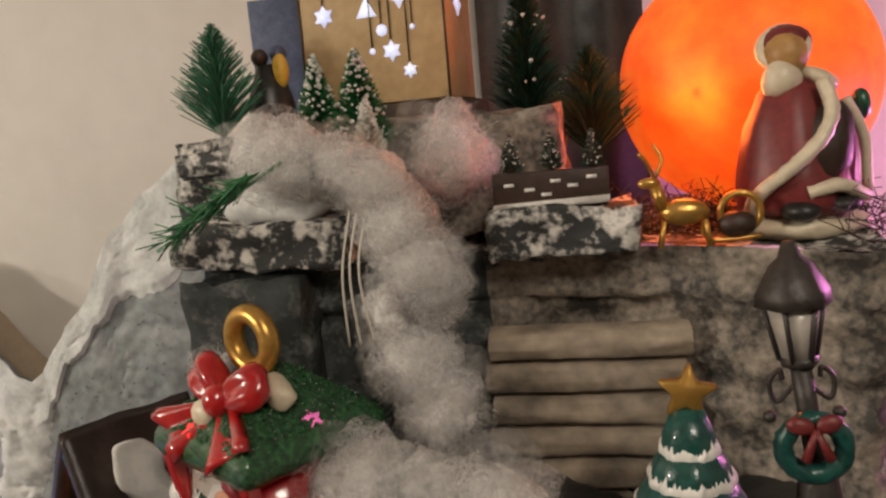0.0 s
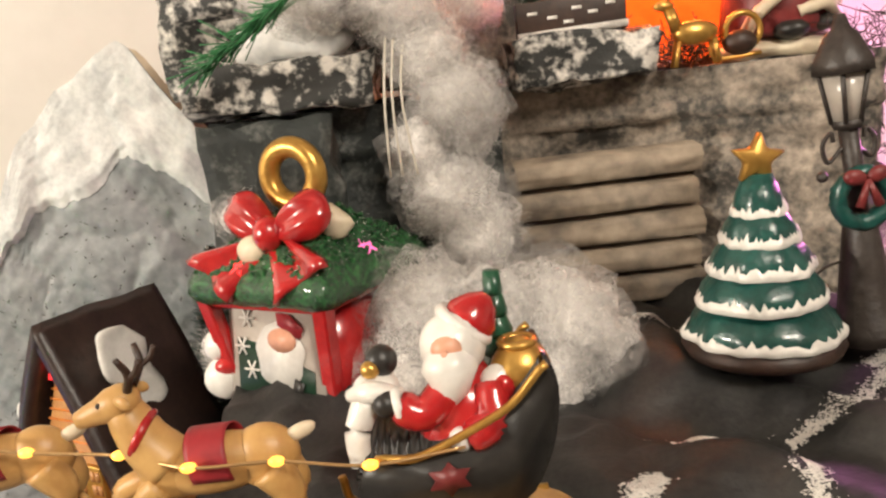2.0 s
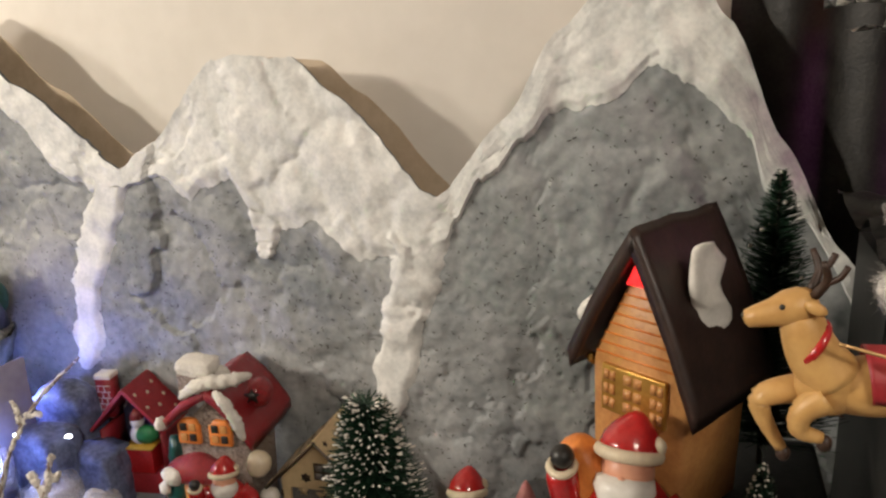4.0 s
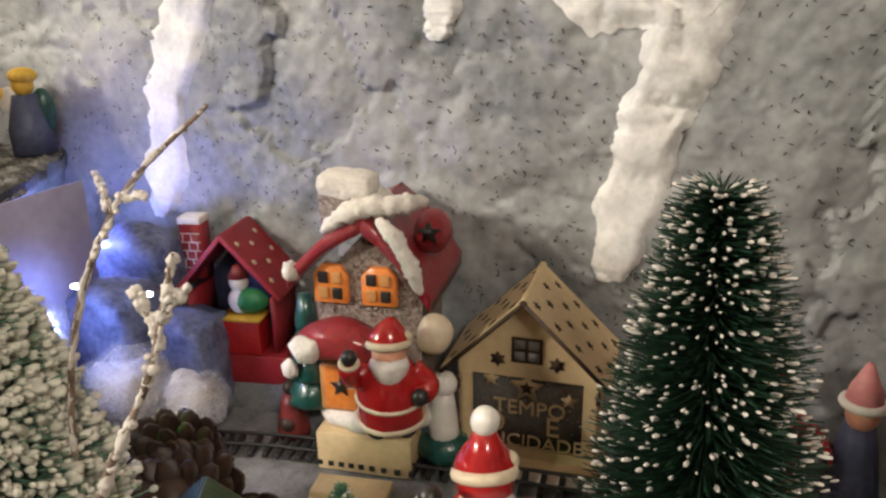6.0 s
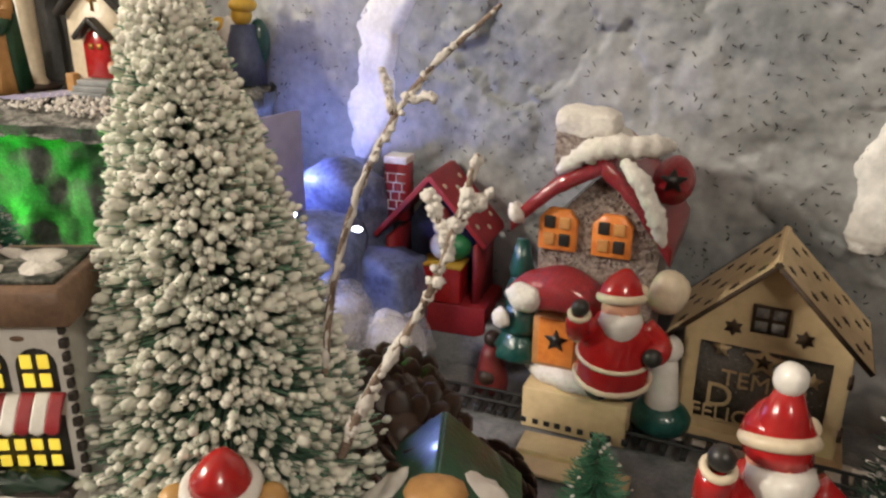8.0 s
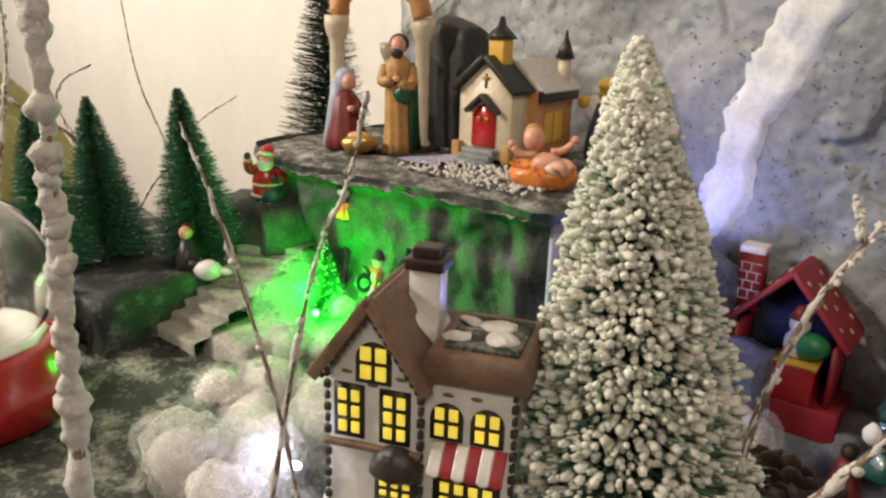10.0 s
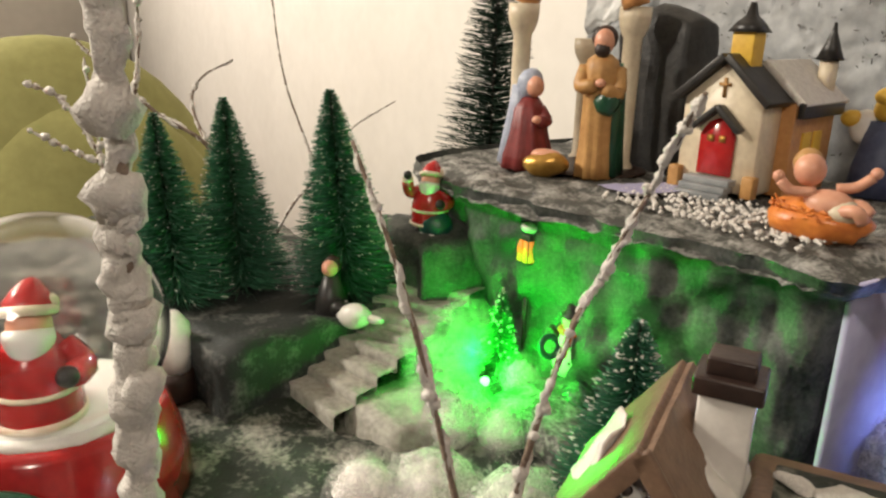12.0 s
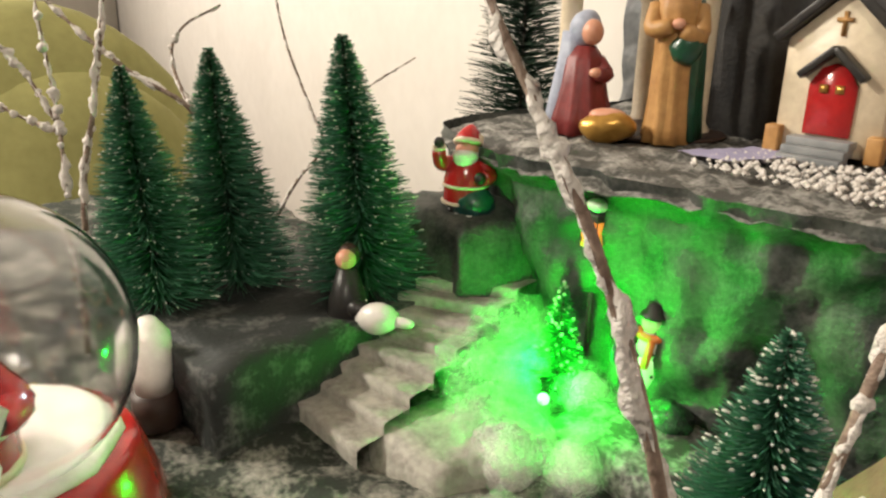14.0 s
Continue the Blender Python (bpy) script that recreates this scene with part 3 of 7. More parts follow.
# ---- trees, branches, cotton ----
def bristle_tree(name, loc, height, radius, material, label, rows=46, per=64, frost=0.0, frost_material="snow", lean=(0, 0), tip=0.25, droop=-0.15, width=0.00055, group="", blob=0.0013, power=0.85, blunt=0.06, long=2.2):
    t = thing(name, label, "bottle-brush tree" if "tree" in name else "pine sprig", loc, 0, group)
    rnd = random.Random(hash_name(name, loc))
    top = Vector((lean[0], lean[1], height))
    part("trunk", tube([(0, 0, 0), top * 0.5, top], [0.0022, 0.0018, 0.0010]), "darkwire", t)
    bm, fm = bmesh.new(), bmesh.new()
    for i in range(rows):
        f = (i + 0.5) / rows
        base = top * (0.07 + 0.93 * f)
        R = radius * ((1 - f) ** power * (1 - blunt) + blunt)
        for k in range(per):
            a = 2 * math.pi * (k + rnd.random()) / per
            ragged = 1 + 0.10 * noise.noise((math.cos(a) * 2.1, math.sin(a) * 2.1, f * 9 + loc[0] * 50))
            d = Vector((math.cos(a), math.sin(a), tip + droop * rnd.random() + 0.25 * (rnd.random() - 0.5))).normalized()
            L = R * rnd.uniform(0.72, 1.08) * ragged
            p = base + Vector((0, 0, (rnd.random() - 0.5) * height / rows))
            s = d.cross(Vector((rnd.random() - .5, rnd.random() - .5, rnd.random() - .5))).normalized() * width
            e = p + d * L
            v = [bm.verts.new(p - s), bm.verts.new(p + s), bm.verts.new(e + s * 0.5), bm.verts.new(e - s * 0.5)]
            bm.faces.new(v)
            if rnd.random() < frost:
                r = blob * rnd.uniform(0.6, 1.4)
                join_streak(fm, p + d * (L * rnd.uniform(0.94, 1.03)), d, r, r * long * rnd.uniform(0.7, 1.4))
    part("crown", bm, material, t)
    if frost:
        part("frost", fm, frost_material, t, "white flocked snow on the tips")["kind"] = "stuff"
    else:
        fm.free()
    return t


def join_streak(bm, e, d, r, length):
    """A small clump drawn out along a bristle that ends at e."""
    s = d.cross(Vector((0.31, 0.2, 0.93))).normalized() * r
    u = d.cross(s).normalized() * r
    rows = [[bm.verts.new(e - d * length * g + (s * math.cos(q) + u * math.sin(q)) * w) for q in (0.3, 1.56, 2.8, 4.07, 5.3)] for g, w in ((0.12, 0.75), (0.5, 1.0), (0.85, 0.6))]
    a, b = bm.verts.new(e), bm.verts.new(e - d * length)
    for k in range(5):
        m = (k + 1) % 5
        bm.faces.new((a, rows[0][k], rows[0][m]))
        for i in (0, 1):
            bm.faces.new((rows[i][k], rows[i + 1][k], rows[i + 1][m], rows[i][m]))
        bm.faces.new((rows[2][k], b, rows[2][m]))



def hash_name(name, loc):
    return int(sum(ord(c) for c in name) * 7 + abs(loc[0]) * 9973 + abs(loc[1]) * 7919)


def cotton(name, balls, label, density=900, fiber=0.012, seed=0, group="", core=0.72, thin=False):
    """Teased wool: a loose core, three thinning veils round it and stray fibres."""
    rnd = random.Random(seed)
    bm = bmesh.new()
    total = sum(r * r for *_, r in balls)
    for x, y, z, r in balls:
        for k, (f, wild) in enumerate(((core, 0.30), (0.90, 0.40), (1.08, 0.50), (1.28, 0.62))):
            b = bmesh.new()
            bmesh.ops.create_icosphere(b, subdivisions=4 if k < 2 else 3, radius=r * f)
            for v in b.verts:
                n = v.co.normalized()
                q = v.co + Vector((x, y, z))
                v.co += n * r * (wild * fbm(q.x * 36 + k, q.y * 36 + seed, q.z * 36) + 0.10 * fbm(q.x * 150, q.y * 150, q.z * 150 + k))
            join(bm, b, Matrix.Translation((x, y, z)), 3 if thin else k)
        for k in range(int(density * len(balls) * r * r / total)):
            d = Vector((rnd.gauss(0, 1), rnd.gauss(0, 1), rnd.gauss(0, 1))).normalized()
            p = Vector((x, y, z)) + d * r * rnd.uniform(0.75, 1.15)
            g = (d * 0.5 + Vector((rnd.gauss(0, 1), rnd.gauss(0, 1), rnd.gauss(0, 1))) * 0.7).normalized()
            e1 = p + g * 0.7 * fiber * rnd.uniform(0.3, 0.7)
            e2 = e1 + (g + Vector((rnd.gauss(0, .6), rnd.gauss(0, .6), rnd.gauss(0, .6)))).normalized() * fiber * 0.35
            s = g.cross(d + Vector((0.01, 0.02, 0.03))).normalized() * 0.00005
            v = [bm.verts.new(q) for q in (p - s, p + s, e1 + s, e1 - s, e2)]
            bm.faces.new(v[:4])
            bm.faces.new((v[3], v[2], v[4]))
    return solo(name, bm, ["cotton", "fluff_dense", "fluff_loose", "fluff_thin"], label, "cotton wool", group=group, kind="stuff")



def branch(name, lines, label, blob=0.003, count=60, seed=0, thick=0.0025, frost="snow"):
    """A bark stem with a crust of flocking that thins out, breaks and clots along it."""
    t = thing(name, label, "branch", lines[0][0])
    o = Vector(lines[0][0])
    rnd = random.Random(seed)
    fm = bmesh.new()
    for i, line in enumerate(lines):
        pts = [p - o for p in spline(line, 9)]
        n = len(pts)
        th = thick if i == 0 else thick * 0.65
        part("stem" if i == 0 else "twig", tube(pts, [th * (1 - 0.6 * k / n) for k in range(n)], 8, 0.5), "bark", t)
        fine = [p - o for p in spline(line, 40)]
        m = len(fine)
        seg = 12
        base, rise = (0.42, 0.65) if blob > 0.004 else (0.02, 1.3)
        rings = []
        for k, p in enumerate(fine):
            d = (fine[min(k + 1, m - 1)] - fine[max(k - 1, 0)]).normalized()
            s = d.cross(Vector((0.31, 0.2, 0.93))).normalized()
            u = d.cross(s)
            r0 = th * (1 - 0.6 * k / m)
            fade = min(1.0, k / 6, (m - 1 - k) / 6)
            ring = []
            for a in [2 * math.pi * q / seg for q in range(seg)]:
                w = (p + (s * math.cos(a) + u * math.sin(a)) * 0.004) * (0.45 / blob) + Vector((seed, 0, 0))
                g = base + rise * noise.noise(w * 0.42) + 0.6 * noise.noise(w * 1.6) + 0.25 * noise.noise(w * 3.5)
                ring.append(fm.verts.new(p + (s * math.cos(a) + u * math.sin(a)) * (r0 * 0.86 + blob * max(-0.08, g) * fade)))
            rings.append(ring)
        for a, b in zip(rings, rings[1:]):
            for q in range(seg):
                fm.faces.new((a[q], a[(q + 1) % seg], b[(q + 1) % seg], b[q]))
        for k in range(count // 8):
            p = fine[rnd.randrange(m)] + Vector((rnd.gauss(0, 1), rnd.gauss(0, 1), rnd.gauss(0, 1))) * th * 0.5
            b = bmesh.new()
            bmesh.ops.create_icosphere(b, subdivisions=2, radius=blob * rnd.uniform(0.6, 1.3))
            for v in b.verts:
                v.co *= 1 + 0.5 * noise.noise(v.co * (1.2 / blob) + Vector((k, seed, 0)))
            join(fm, b, Matrix.Translation(p))
    part("flock", fm, frost, t, "crust of white flocking")
    return t



# ---- the corner with the three houses ----
def santa_shapes(h=1.0, coat="red"):
    """A standing gift-bringer figurine of height 1, with a plain face."""
    return [
        (lathe([(0.10, 0.09), (0.26, 0.11), (0.275, 0.17), (0.262, 0.28), (0.268, 0.40), (0.225, 0.55), (0.15, 0.65), (0.08, 0.68)], 24, wob=0.05), coat),
        (torus(0.265, 0.028, (0, 0, 0.135), seg=28, sub=8), "cream"),
        (torus(0.262, 0.020, (0, -0.004, 0.335), seg=28, sub=6), "cream"),
        (ball((0, -0.01, 0.73), (0.135, 0.125, 0.13)), "skin"),
        (ball((0, -0.135, 0.735), (0.026, 0.024, 0.024), 8), "skin"),
        (ball((-0.055, -0.11, 0.715), (0.035, 0.022, 0.026), 8), "skin"), (ball((0.055, -0.11, 0.715), (0.035, 0.022, 0.026), 8), "skin"),
        (lathe([(0.012, -0.22), (0.07, -0.15), (0.125, -0.05), (0.15, 0.03), (0.14, 0.08), (0.05, 0.10)], 18, (0, -0.085, 0.64), (-14, 0, 0), wob=0.12), "white"),
        (ball((-0.05, -0.135, 0.69), (0.065, 0.03, 0.028), 10, rot=(0, 22, 0)), "white"), (ball((0.05, -0.135, 0.69), (0.065, 0.03, 0.028), 10, rot=(0, -22, 0)), "white"),
        (lathe([(0.165, 0.0), (0.15, 0.07), (0.11, 0.14), (0.05, 0.20), (0.02, 0.22)], 20, (0, 0.03, 0.80), (-14, 8, 0)), coat),
        (torus(0.142, 0.034, (0, 0.012, 0.815), (-20, 0, 0), 26, 9), "cream"),
        (ball((0.13, 0.03, 0.86), (0.05, 0.05, 0.055), 10), "cream"),
        (tube(spline([(0.17, 0, 0.58), (0.29, -0.06, 0.46), (0.24, -0.20, 0.45)], 5), [0.09] * 10 + [0.075], 10), coat),
        (tube(spline([(-0.17, 0, 0.58), (-0.28, -0.08, 0.56), (-0.30, -0.15, 0.74)], 5), [0.085] * 10 + [0.07], 10), coat),
        (torus(0.062, 0.022, (-0.295, -0.15, 0.76), (20, 0, 0), 16, 6), "cream"),
        (ball((0.22, -0.23, 0.46), 0.07), "black"), (ball((-0.29, -0.16, 0.82), 0.062), "black"),
        (ball((0.11, -0.07, 0.055), (0.095, 0.15, 0.06)), "black"), (ball((-0.11, -0.07, 0.055), (0.095, 0.15, 0.06)), "black"),
    ]



def window_frame(parent, c, w, h, nx, nz, glow="winglow", frame="black", arch=False, y=0.0, bar=0.0017):
    """Lit panes behind real glazing bars; returns the frame."""
    out = [(-w / 2, -h / 2), (w / 2, -h / 2), (w / 2, h / 2 - (w / 2 if arch else 0))]
    if arch:
        out += [(w / 2 * math.cos(a), h / 2 - w / 2 + w / 2 * math.sin(a)) for a in [math.pi * k / 8 for k in range(1, 8)]]
        out += [(-w / 2, h / 2 - w / 2)]
    else:
        out += [(-w / 2, h / 2)]
    fr = part("window_frame", prism([(x * 1.16, z * 1.12) for x, z in out], 0.003, (c[0], c[1] - 0.0008, c[2])), frame, parent)
    for i in range(nx):
        for j in range(nz):
            pw, ph = w / nx, h / nz
            x, z = -w / 2 + pw * (i + 0.5), -h / 2 + ph * (j + 0.5)
            if arch and math.hypot(x, max(0, z - (h / 2 - w / 2))) > w / 2 * 0.95:
                continue
            part("pane", box((c[0] + x, c[1] - 0.0010, c[2] + z), (pw - bar, 0.0012, ph - bar), bev=0.0003), glow, fr)
    return fr


def santa_house():
    t = thing("santa_house", "glazed red-roofed ceramic house with snow and orange windows", "ceramic house", (-0.620, 0.752, 0.0), 6)
    part("base_block", box((0.000, -0.040, 0.016), (0.072, 0.030, 0.031), bev=0.001), "ply", t, "bare plywood block under the house")
    sb = lathe([(0.044, 0.0), (0.050, 0.005), (0.051, 0.011), (0.044, 0.015)], 40, wob=0.10)
    sb.transform(pose(0.002, -0.016, 0.0315) @ Matrix.Diagonal((1.0, 0.80, 1, 1)))
    part("snow_base", sb, "snow", t)
    wall = prism([(-0.034, 0), (0.040, 0), (0.044, 0.100), (0.006, 0.142), (-0.034, 0.098)], 0.058, (0, -0.040, 0.042))
    bmesh.ops.subdivide_edges(wall, edges=wall.edges[:], cuts=10, use_grid_fill=True)
    part("wall", wall, "brickwall", t, "speckled pebble wall", False)
    pb = bmesh.new()
    rnd = random.Random(41)
    for k in range(620):
        x, z = rnd.uniform(-0.033, 0.043), rnd.uniform(0.120, 0.182)
        if z > 0.184 - 1.06 * abs(x - 0.006):
            continue
        r = rnd.uniform(0.0009, 0.0017)
        join_ball(pb, (x, -0.0405, z), (r, r * 0.6, r * rnd.uniform(0.7, 1.0)))
    part("pebble", pb, "brickwall", t, "glittering pebbles set in the wall")["kind"] = "stuff"
    # steep roof, its gable edge thick and rounded, pushed back to a hipped rear
    for a, b in (((-0.050, 0.152), (0.006, 0.196)), ((0.052, 0.142), (0.006, 0.196))):
        slab = grid(lambda u, v, a=a, b=b: (a[0] + (b[0] - a[0]) * u, -0.052 + 0.098 * v, a[1] + (b[1] - a[1]) * u + 0.005 * math.sin(math.pi * u) + 0.0012 * fbm(u * 6, v * 8, a[0] * 90)), 16, 16)
        top = bmesh.ops.extrude_face_region(slab, geom=slab.faces[:])
        bmesh.ops.translate(slab, vec=(0, 0, -0.011), verts=[v for v in top["geom"] if isinstance(v, bmesh.types.BMVert)])
        bmesh.ops.recalc_face_normals(slab, faces=slab.faces[:])
        part("roof_slope", slab, "redglit", t, "glittered red roof")
    part("dormer", ball((0.044, -0.010, 0.176), (0.013, 0.018, 0.016), 18, 0.002), "redglit", t)
    part("star_opening", prism(star(0.009), 0.002, (0.046, -0.0295, 0.180), (0, 0, 8)), "black", t)
    for pts, r in ([[(-0.050, -0.050, 0.152), (-0.043, -0.052, 0.157)], 0.0075],
                   [[(-0.022, -0.050, 0.184), (-0.006, -0.050, 0.196), (0.010, -0.048, 0.202), (0.030, -0.040, 0.202), (0.044, -0.022, 0.201)], 0.0070],
                   [[(0.018, -0.053, 0.196), (0.030, -0.055, 0.184), (0.040, -0.056, 0.166), (0.047, -0.056, 0.146)], 0.0056],
                   [[(-0.020, -0.040, 0.186), (0.000, -0.030, 0.200), (0.020, -0.020, 0.200)], 0.0095]):
        line = spline(pts, 8)
        n = len(line) - 1
        part("roof_snow", tube(line, [r * (1 + 0.22 * fbm(i * 0.6, r * 900)) * (0.25 + 0.75 * min(1.0, 4 * i / n, 4 * (n - i) / n) ** 0.5) for i in range(n + 1)], 11, 0.4), "snow", t, "thick white snow on the roof")
    ch = part("chimney", box((-0.013, -0.034, 0.196), (0.026, 0.022, 0.034), bev=0.002), "brickwall", t)
    cap = box((-0.008, -0.032, 0.213), (0.039, 0.030, 0.018), (0, 4, 0), bev=0.008)
    bmesh.ops.subdivide_edges(cap, edges=cap.edges[:], cuts=3, use_grid_fill=True)
    for v in cap.verts:
        v.co += noise.noise_vector(v.co * 90) * 0.0022
    part("snow_cap", cap, "snow", ch)
    for x, z in ((-0.021, 0.144), (0.014, 0.144)):
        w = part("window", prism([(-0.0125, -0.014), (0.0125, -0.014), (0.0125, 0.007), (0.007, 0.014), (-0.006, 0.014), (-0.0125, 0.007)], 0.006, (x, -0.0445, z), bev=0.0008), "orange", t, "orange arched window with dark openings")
        for i, (dx, dz) in enumerate(((-0.005, 0.0055), (0.005, 0.0055), (-0.005, -0.006), (0.005, -0.006))):
            part("opening", box((x + dx, -0.0452, z + dz), (0.0072, 0.002, 0.0082), bev=0.0008), "black" if i in (0, 3) else "terra", w)
    d = part("door", prism([(-0.017, 0), (0.017, 0), (0.017, 0.036), (0.010, 0.041), (-0.010, 0.041), (-0.017, 0.036)], 0.008, (-0.016, -0.0475, 0.046), bev=0.001), "terra", t, "orange door with a star opening")
    part("door_panel", box((-0.016, -0.0485, 0.066), (0.025, 0.003, 0.033), bev=0.001), "orange", d)
    part("star_opening", prism(star(0.0085), 0.002, (-0.016, -0.0507, 0.068)), "black", d)
    pr = ball((-0.016, -0.046, 0.099), (0.037, 0.017, 0.017), 24, 0.0015)
    for v in pr.verts:
        v.co.z = max(v.co.z, 0.090) + 0.004 * math.cos((v.co.x + 0.016) * 70)
    part("porch_roof", pr, "redglit", t)
    part("porch_snow", ball((-0.036, -0.060, 0.100), (0.0135, 0.008, 0.010), 16, 0.003, freq=110), "snow", t)
    for k in range(4):
        tr = lathe([(0.017 - 0.003 * k, 0), (0.018 - 0.003 * k, 0.004), (0.012 - 0.002 * k, 0.014), (0.004, 0.026)], 16, (-0.047, -0.032, 0.044 + 0.020 * k), wob=0.35)
        part("side_tree_tier", tr, "teal", t)
    part("tree_snow", ball((-0.056, -0.046, 0.076), (0.007, 0.005, 0.008), 10, 0.002, freq=150), "snow", t)
    # the figure on the porch is cast in one piece with the house
    body = bmesh.new()
    names = []
    for sh, m in santa_shapes():
        if m not in names:
            names.append(m)
        join(body, sh, None, names.index(m))
    body.transform(pose(0.024, -0.058, 0.046, 10, 0, 18) @ Matrix.Diagonal((0.088, 0.080, 0.086, 1)))
    part("cast_figure", body, names, t)
    part("sack", ball((0.052, -0.042, 0.112), (0.013, 0.012, 0.015), 14, 0.002), "cream", t)



santa_house()


def flat_text(s, size, depth, c, rot, material, parent, name="lettering"):
    cu = bpy.data.curves.new(name, "FONT")
    cu.body, cu.size, cu.extrude, cu.align_x = s, size, depth, "CENTER"
    cu.resolution_u = 3
    ob = new("tmp_text", cu)
    dg = bpy.context.evaluated_depsgraph_get()
    me = bpy.data.meshes.new_from_object(ob.evaluated_get(dg))
    bpy.data.objects.remove(ob)
    bm = bmesh.new()
    bm.from_mesh(me)
    bm.transform(pose(*c, *rot))
    for f in bm.faces:
        f.material_index = 0
    o = part(name, bm, material, parent, "", False)
    return o


def wood_house():
    t = thing("plywood_lantern_house", "laser-cut plywood lantern house with star cut-outs and a greeting on glass", "wooden house", (-0.505, 0.742, 0.004), 3)
    W, H, P, D = 0.100, 0.080, 0.129, 0.050
    part("floor_plate", box((0, D / 2, 0.002), (W + 0.01, D + 0.014, 0.004)), "ply", t)
    ring = [(-W / 2, 0.0), (W / 2, 0.0), (W / 2, H), (0, P), (-W / 2, H)]
    for o in ([(-W / 2, 0.004), (W / 2, 0.004), (W / 2, 0.012), (-W / 2, 0.012)], [(-W / 2, 0.012), (-0.040, 0.012), (-0.040, 0.070), (-W / 2, 0.070)],
              [(0.040, 0.012), (W / 2, 0.012), (W / 2, 0.070), (0.040, 0.070)], [(-W / 2, 0.070), (W / 2, 0.070), (W / 2, H), (0, P), (-W / 2, H)]):
        part("front_panel", prism(o, 0.003), "ply", t, smooth=False)
    part("back_panel", prism(ring, 0.003, (0, D, 0)), "ply", t, smooth=False)
    for s in (-1, 1):
        part("side_panel", box((s * (W / 2 - 0.0015), D / 2, H / 2 + 0.002), (0.003, D, H - 0.004)), "ply", t, smooth=False)
        rf = part("roof_panel", box((0, 0, 0), (0.085, 0.078, 0.003)), "ply", t, smooth=False)
        ang = math.degrees(math.atan2(P - H, W / 2))
        rf.matrix_basis = pose(s * 0.0285, D / 2 - 0.004, 0.1065, 0, s * ang, 0)
        part("burnt_edge", box((0, -0.0392, 0), (0.085, 0.0006, 0.0031)), "burnt", rf)
        part("burnt_edge", box((s * 0.0426, 0, 0), (0.0006, 0.078, 0.0031)), "burnt", rf)
        rnd = random.Random(5 + s)
        for i in range(4):
            for j in range(4):
                o = prism(star(0.0042, 5, 0.45, rnd.random()), 0.0008, rot=(-90, 0, 0))
                o.transform(pose(-0.031 + 0.020 * i + (0.008 if j % 2 else 0), -0.028 + 0.0185 * j, 0.0019))
                part("star_cutout", o, "burnt", rf)
    gl = part("glass_pane", box((0, 0.006, 0.041), (0.082, 0.0015, 0.060)), "glassprint", t, "smoky glass with white specks")
    sm = bmesh.new()
    rnd = random.Random(3)
    for k in range(70):
        r = rnd.uniform(0.0002, 0.0007)
        join_ball(sm, (rnd.uniform(-0.038, 0.038), 0.0050, rnd.uniform(0.014, 0.069)), (r, r * 0.5, r))
    part("white_specks", sm, "snow", gl)
    flat_text("TEMPO", 0.0165, 0.0006, (0.002, 0.001, 0.040), (90, 0, 0), "ply", t)
    flat_text("D", 0.025, 0.0006, (-0.024, 0.001, 0.023), (90, 0, 0), "ply", t)
    flat_text("E", 0.022, 0.0006, (0.019, 0.001, 0.025), (90, 0, 0), "ply", t)
    flat_text("FELICIDADE", 0.0155, 0.0006, (0, 0.001, 0.0125), (90, 0, 0), "ply", t)
    sr = part("star_ornament", prism(star(0.0125), 0.002, (0, 0.0005, 0.062)), "ply", t)
    part("star_centre", prism(star(0.0055), 0.001, (0, -0.0003, 0.062)), "burnt", sr)
    for x, z in ((-0.026, 0.066), (0.030, 0.055)):
        part("star_ornament", prism(star(0.006), 0.002, (x, 0.0005, z)), "ply", t)
    for x in (-0.021, 0.021):
        part("star_cutout", prism(star(0.0062, 6, 0.6), 0.001, (x, -0.0006, 0.083)), "burnt", t)
    w = part("window", box((0, -0.0006, 0.092), (0.022, 0.001, 0.019)), "burnt", t)
    for dx in (-0.005, 0.005):
        for dz in (-0.0045, 0.0045):
            part("pane", box((dx, -0.0014, 0.092 + dz), (0.0075, 0.001, 0.0065)), "glassprint", w)
    for s in (-1, 1):
        for z in (0.022, 0.060):
            part("joint_tab", box((s * (W / 2 + 0.0003), 0.0016, z), (0.003, 0.0036, 0.009)), "burnt", t)


wood_house()


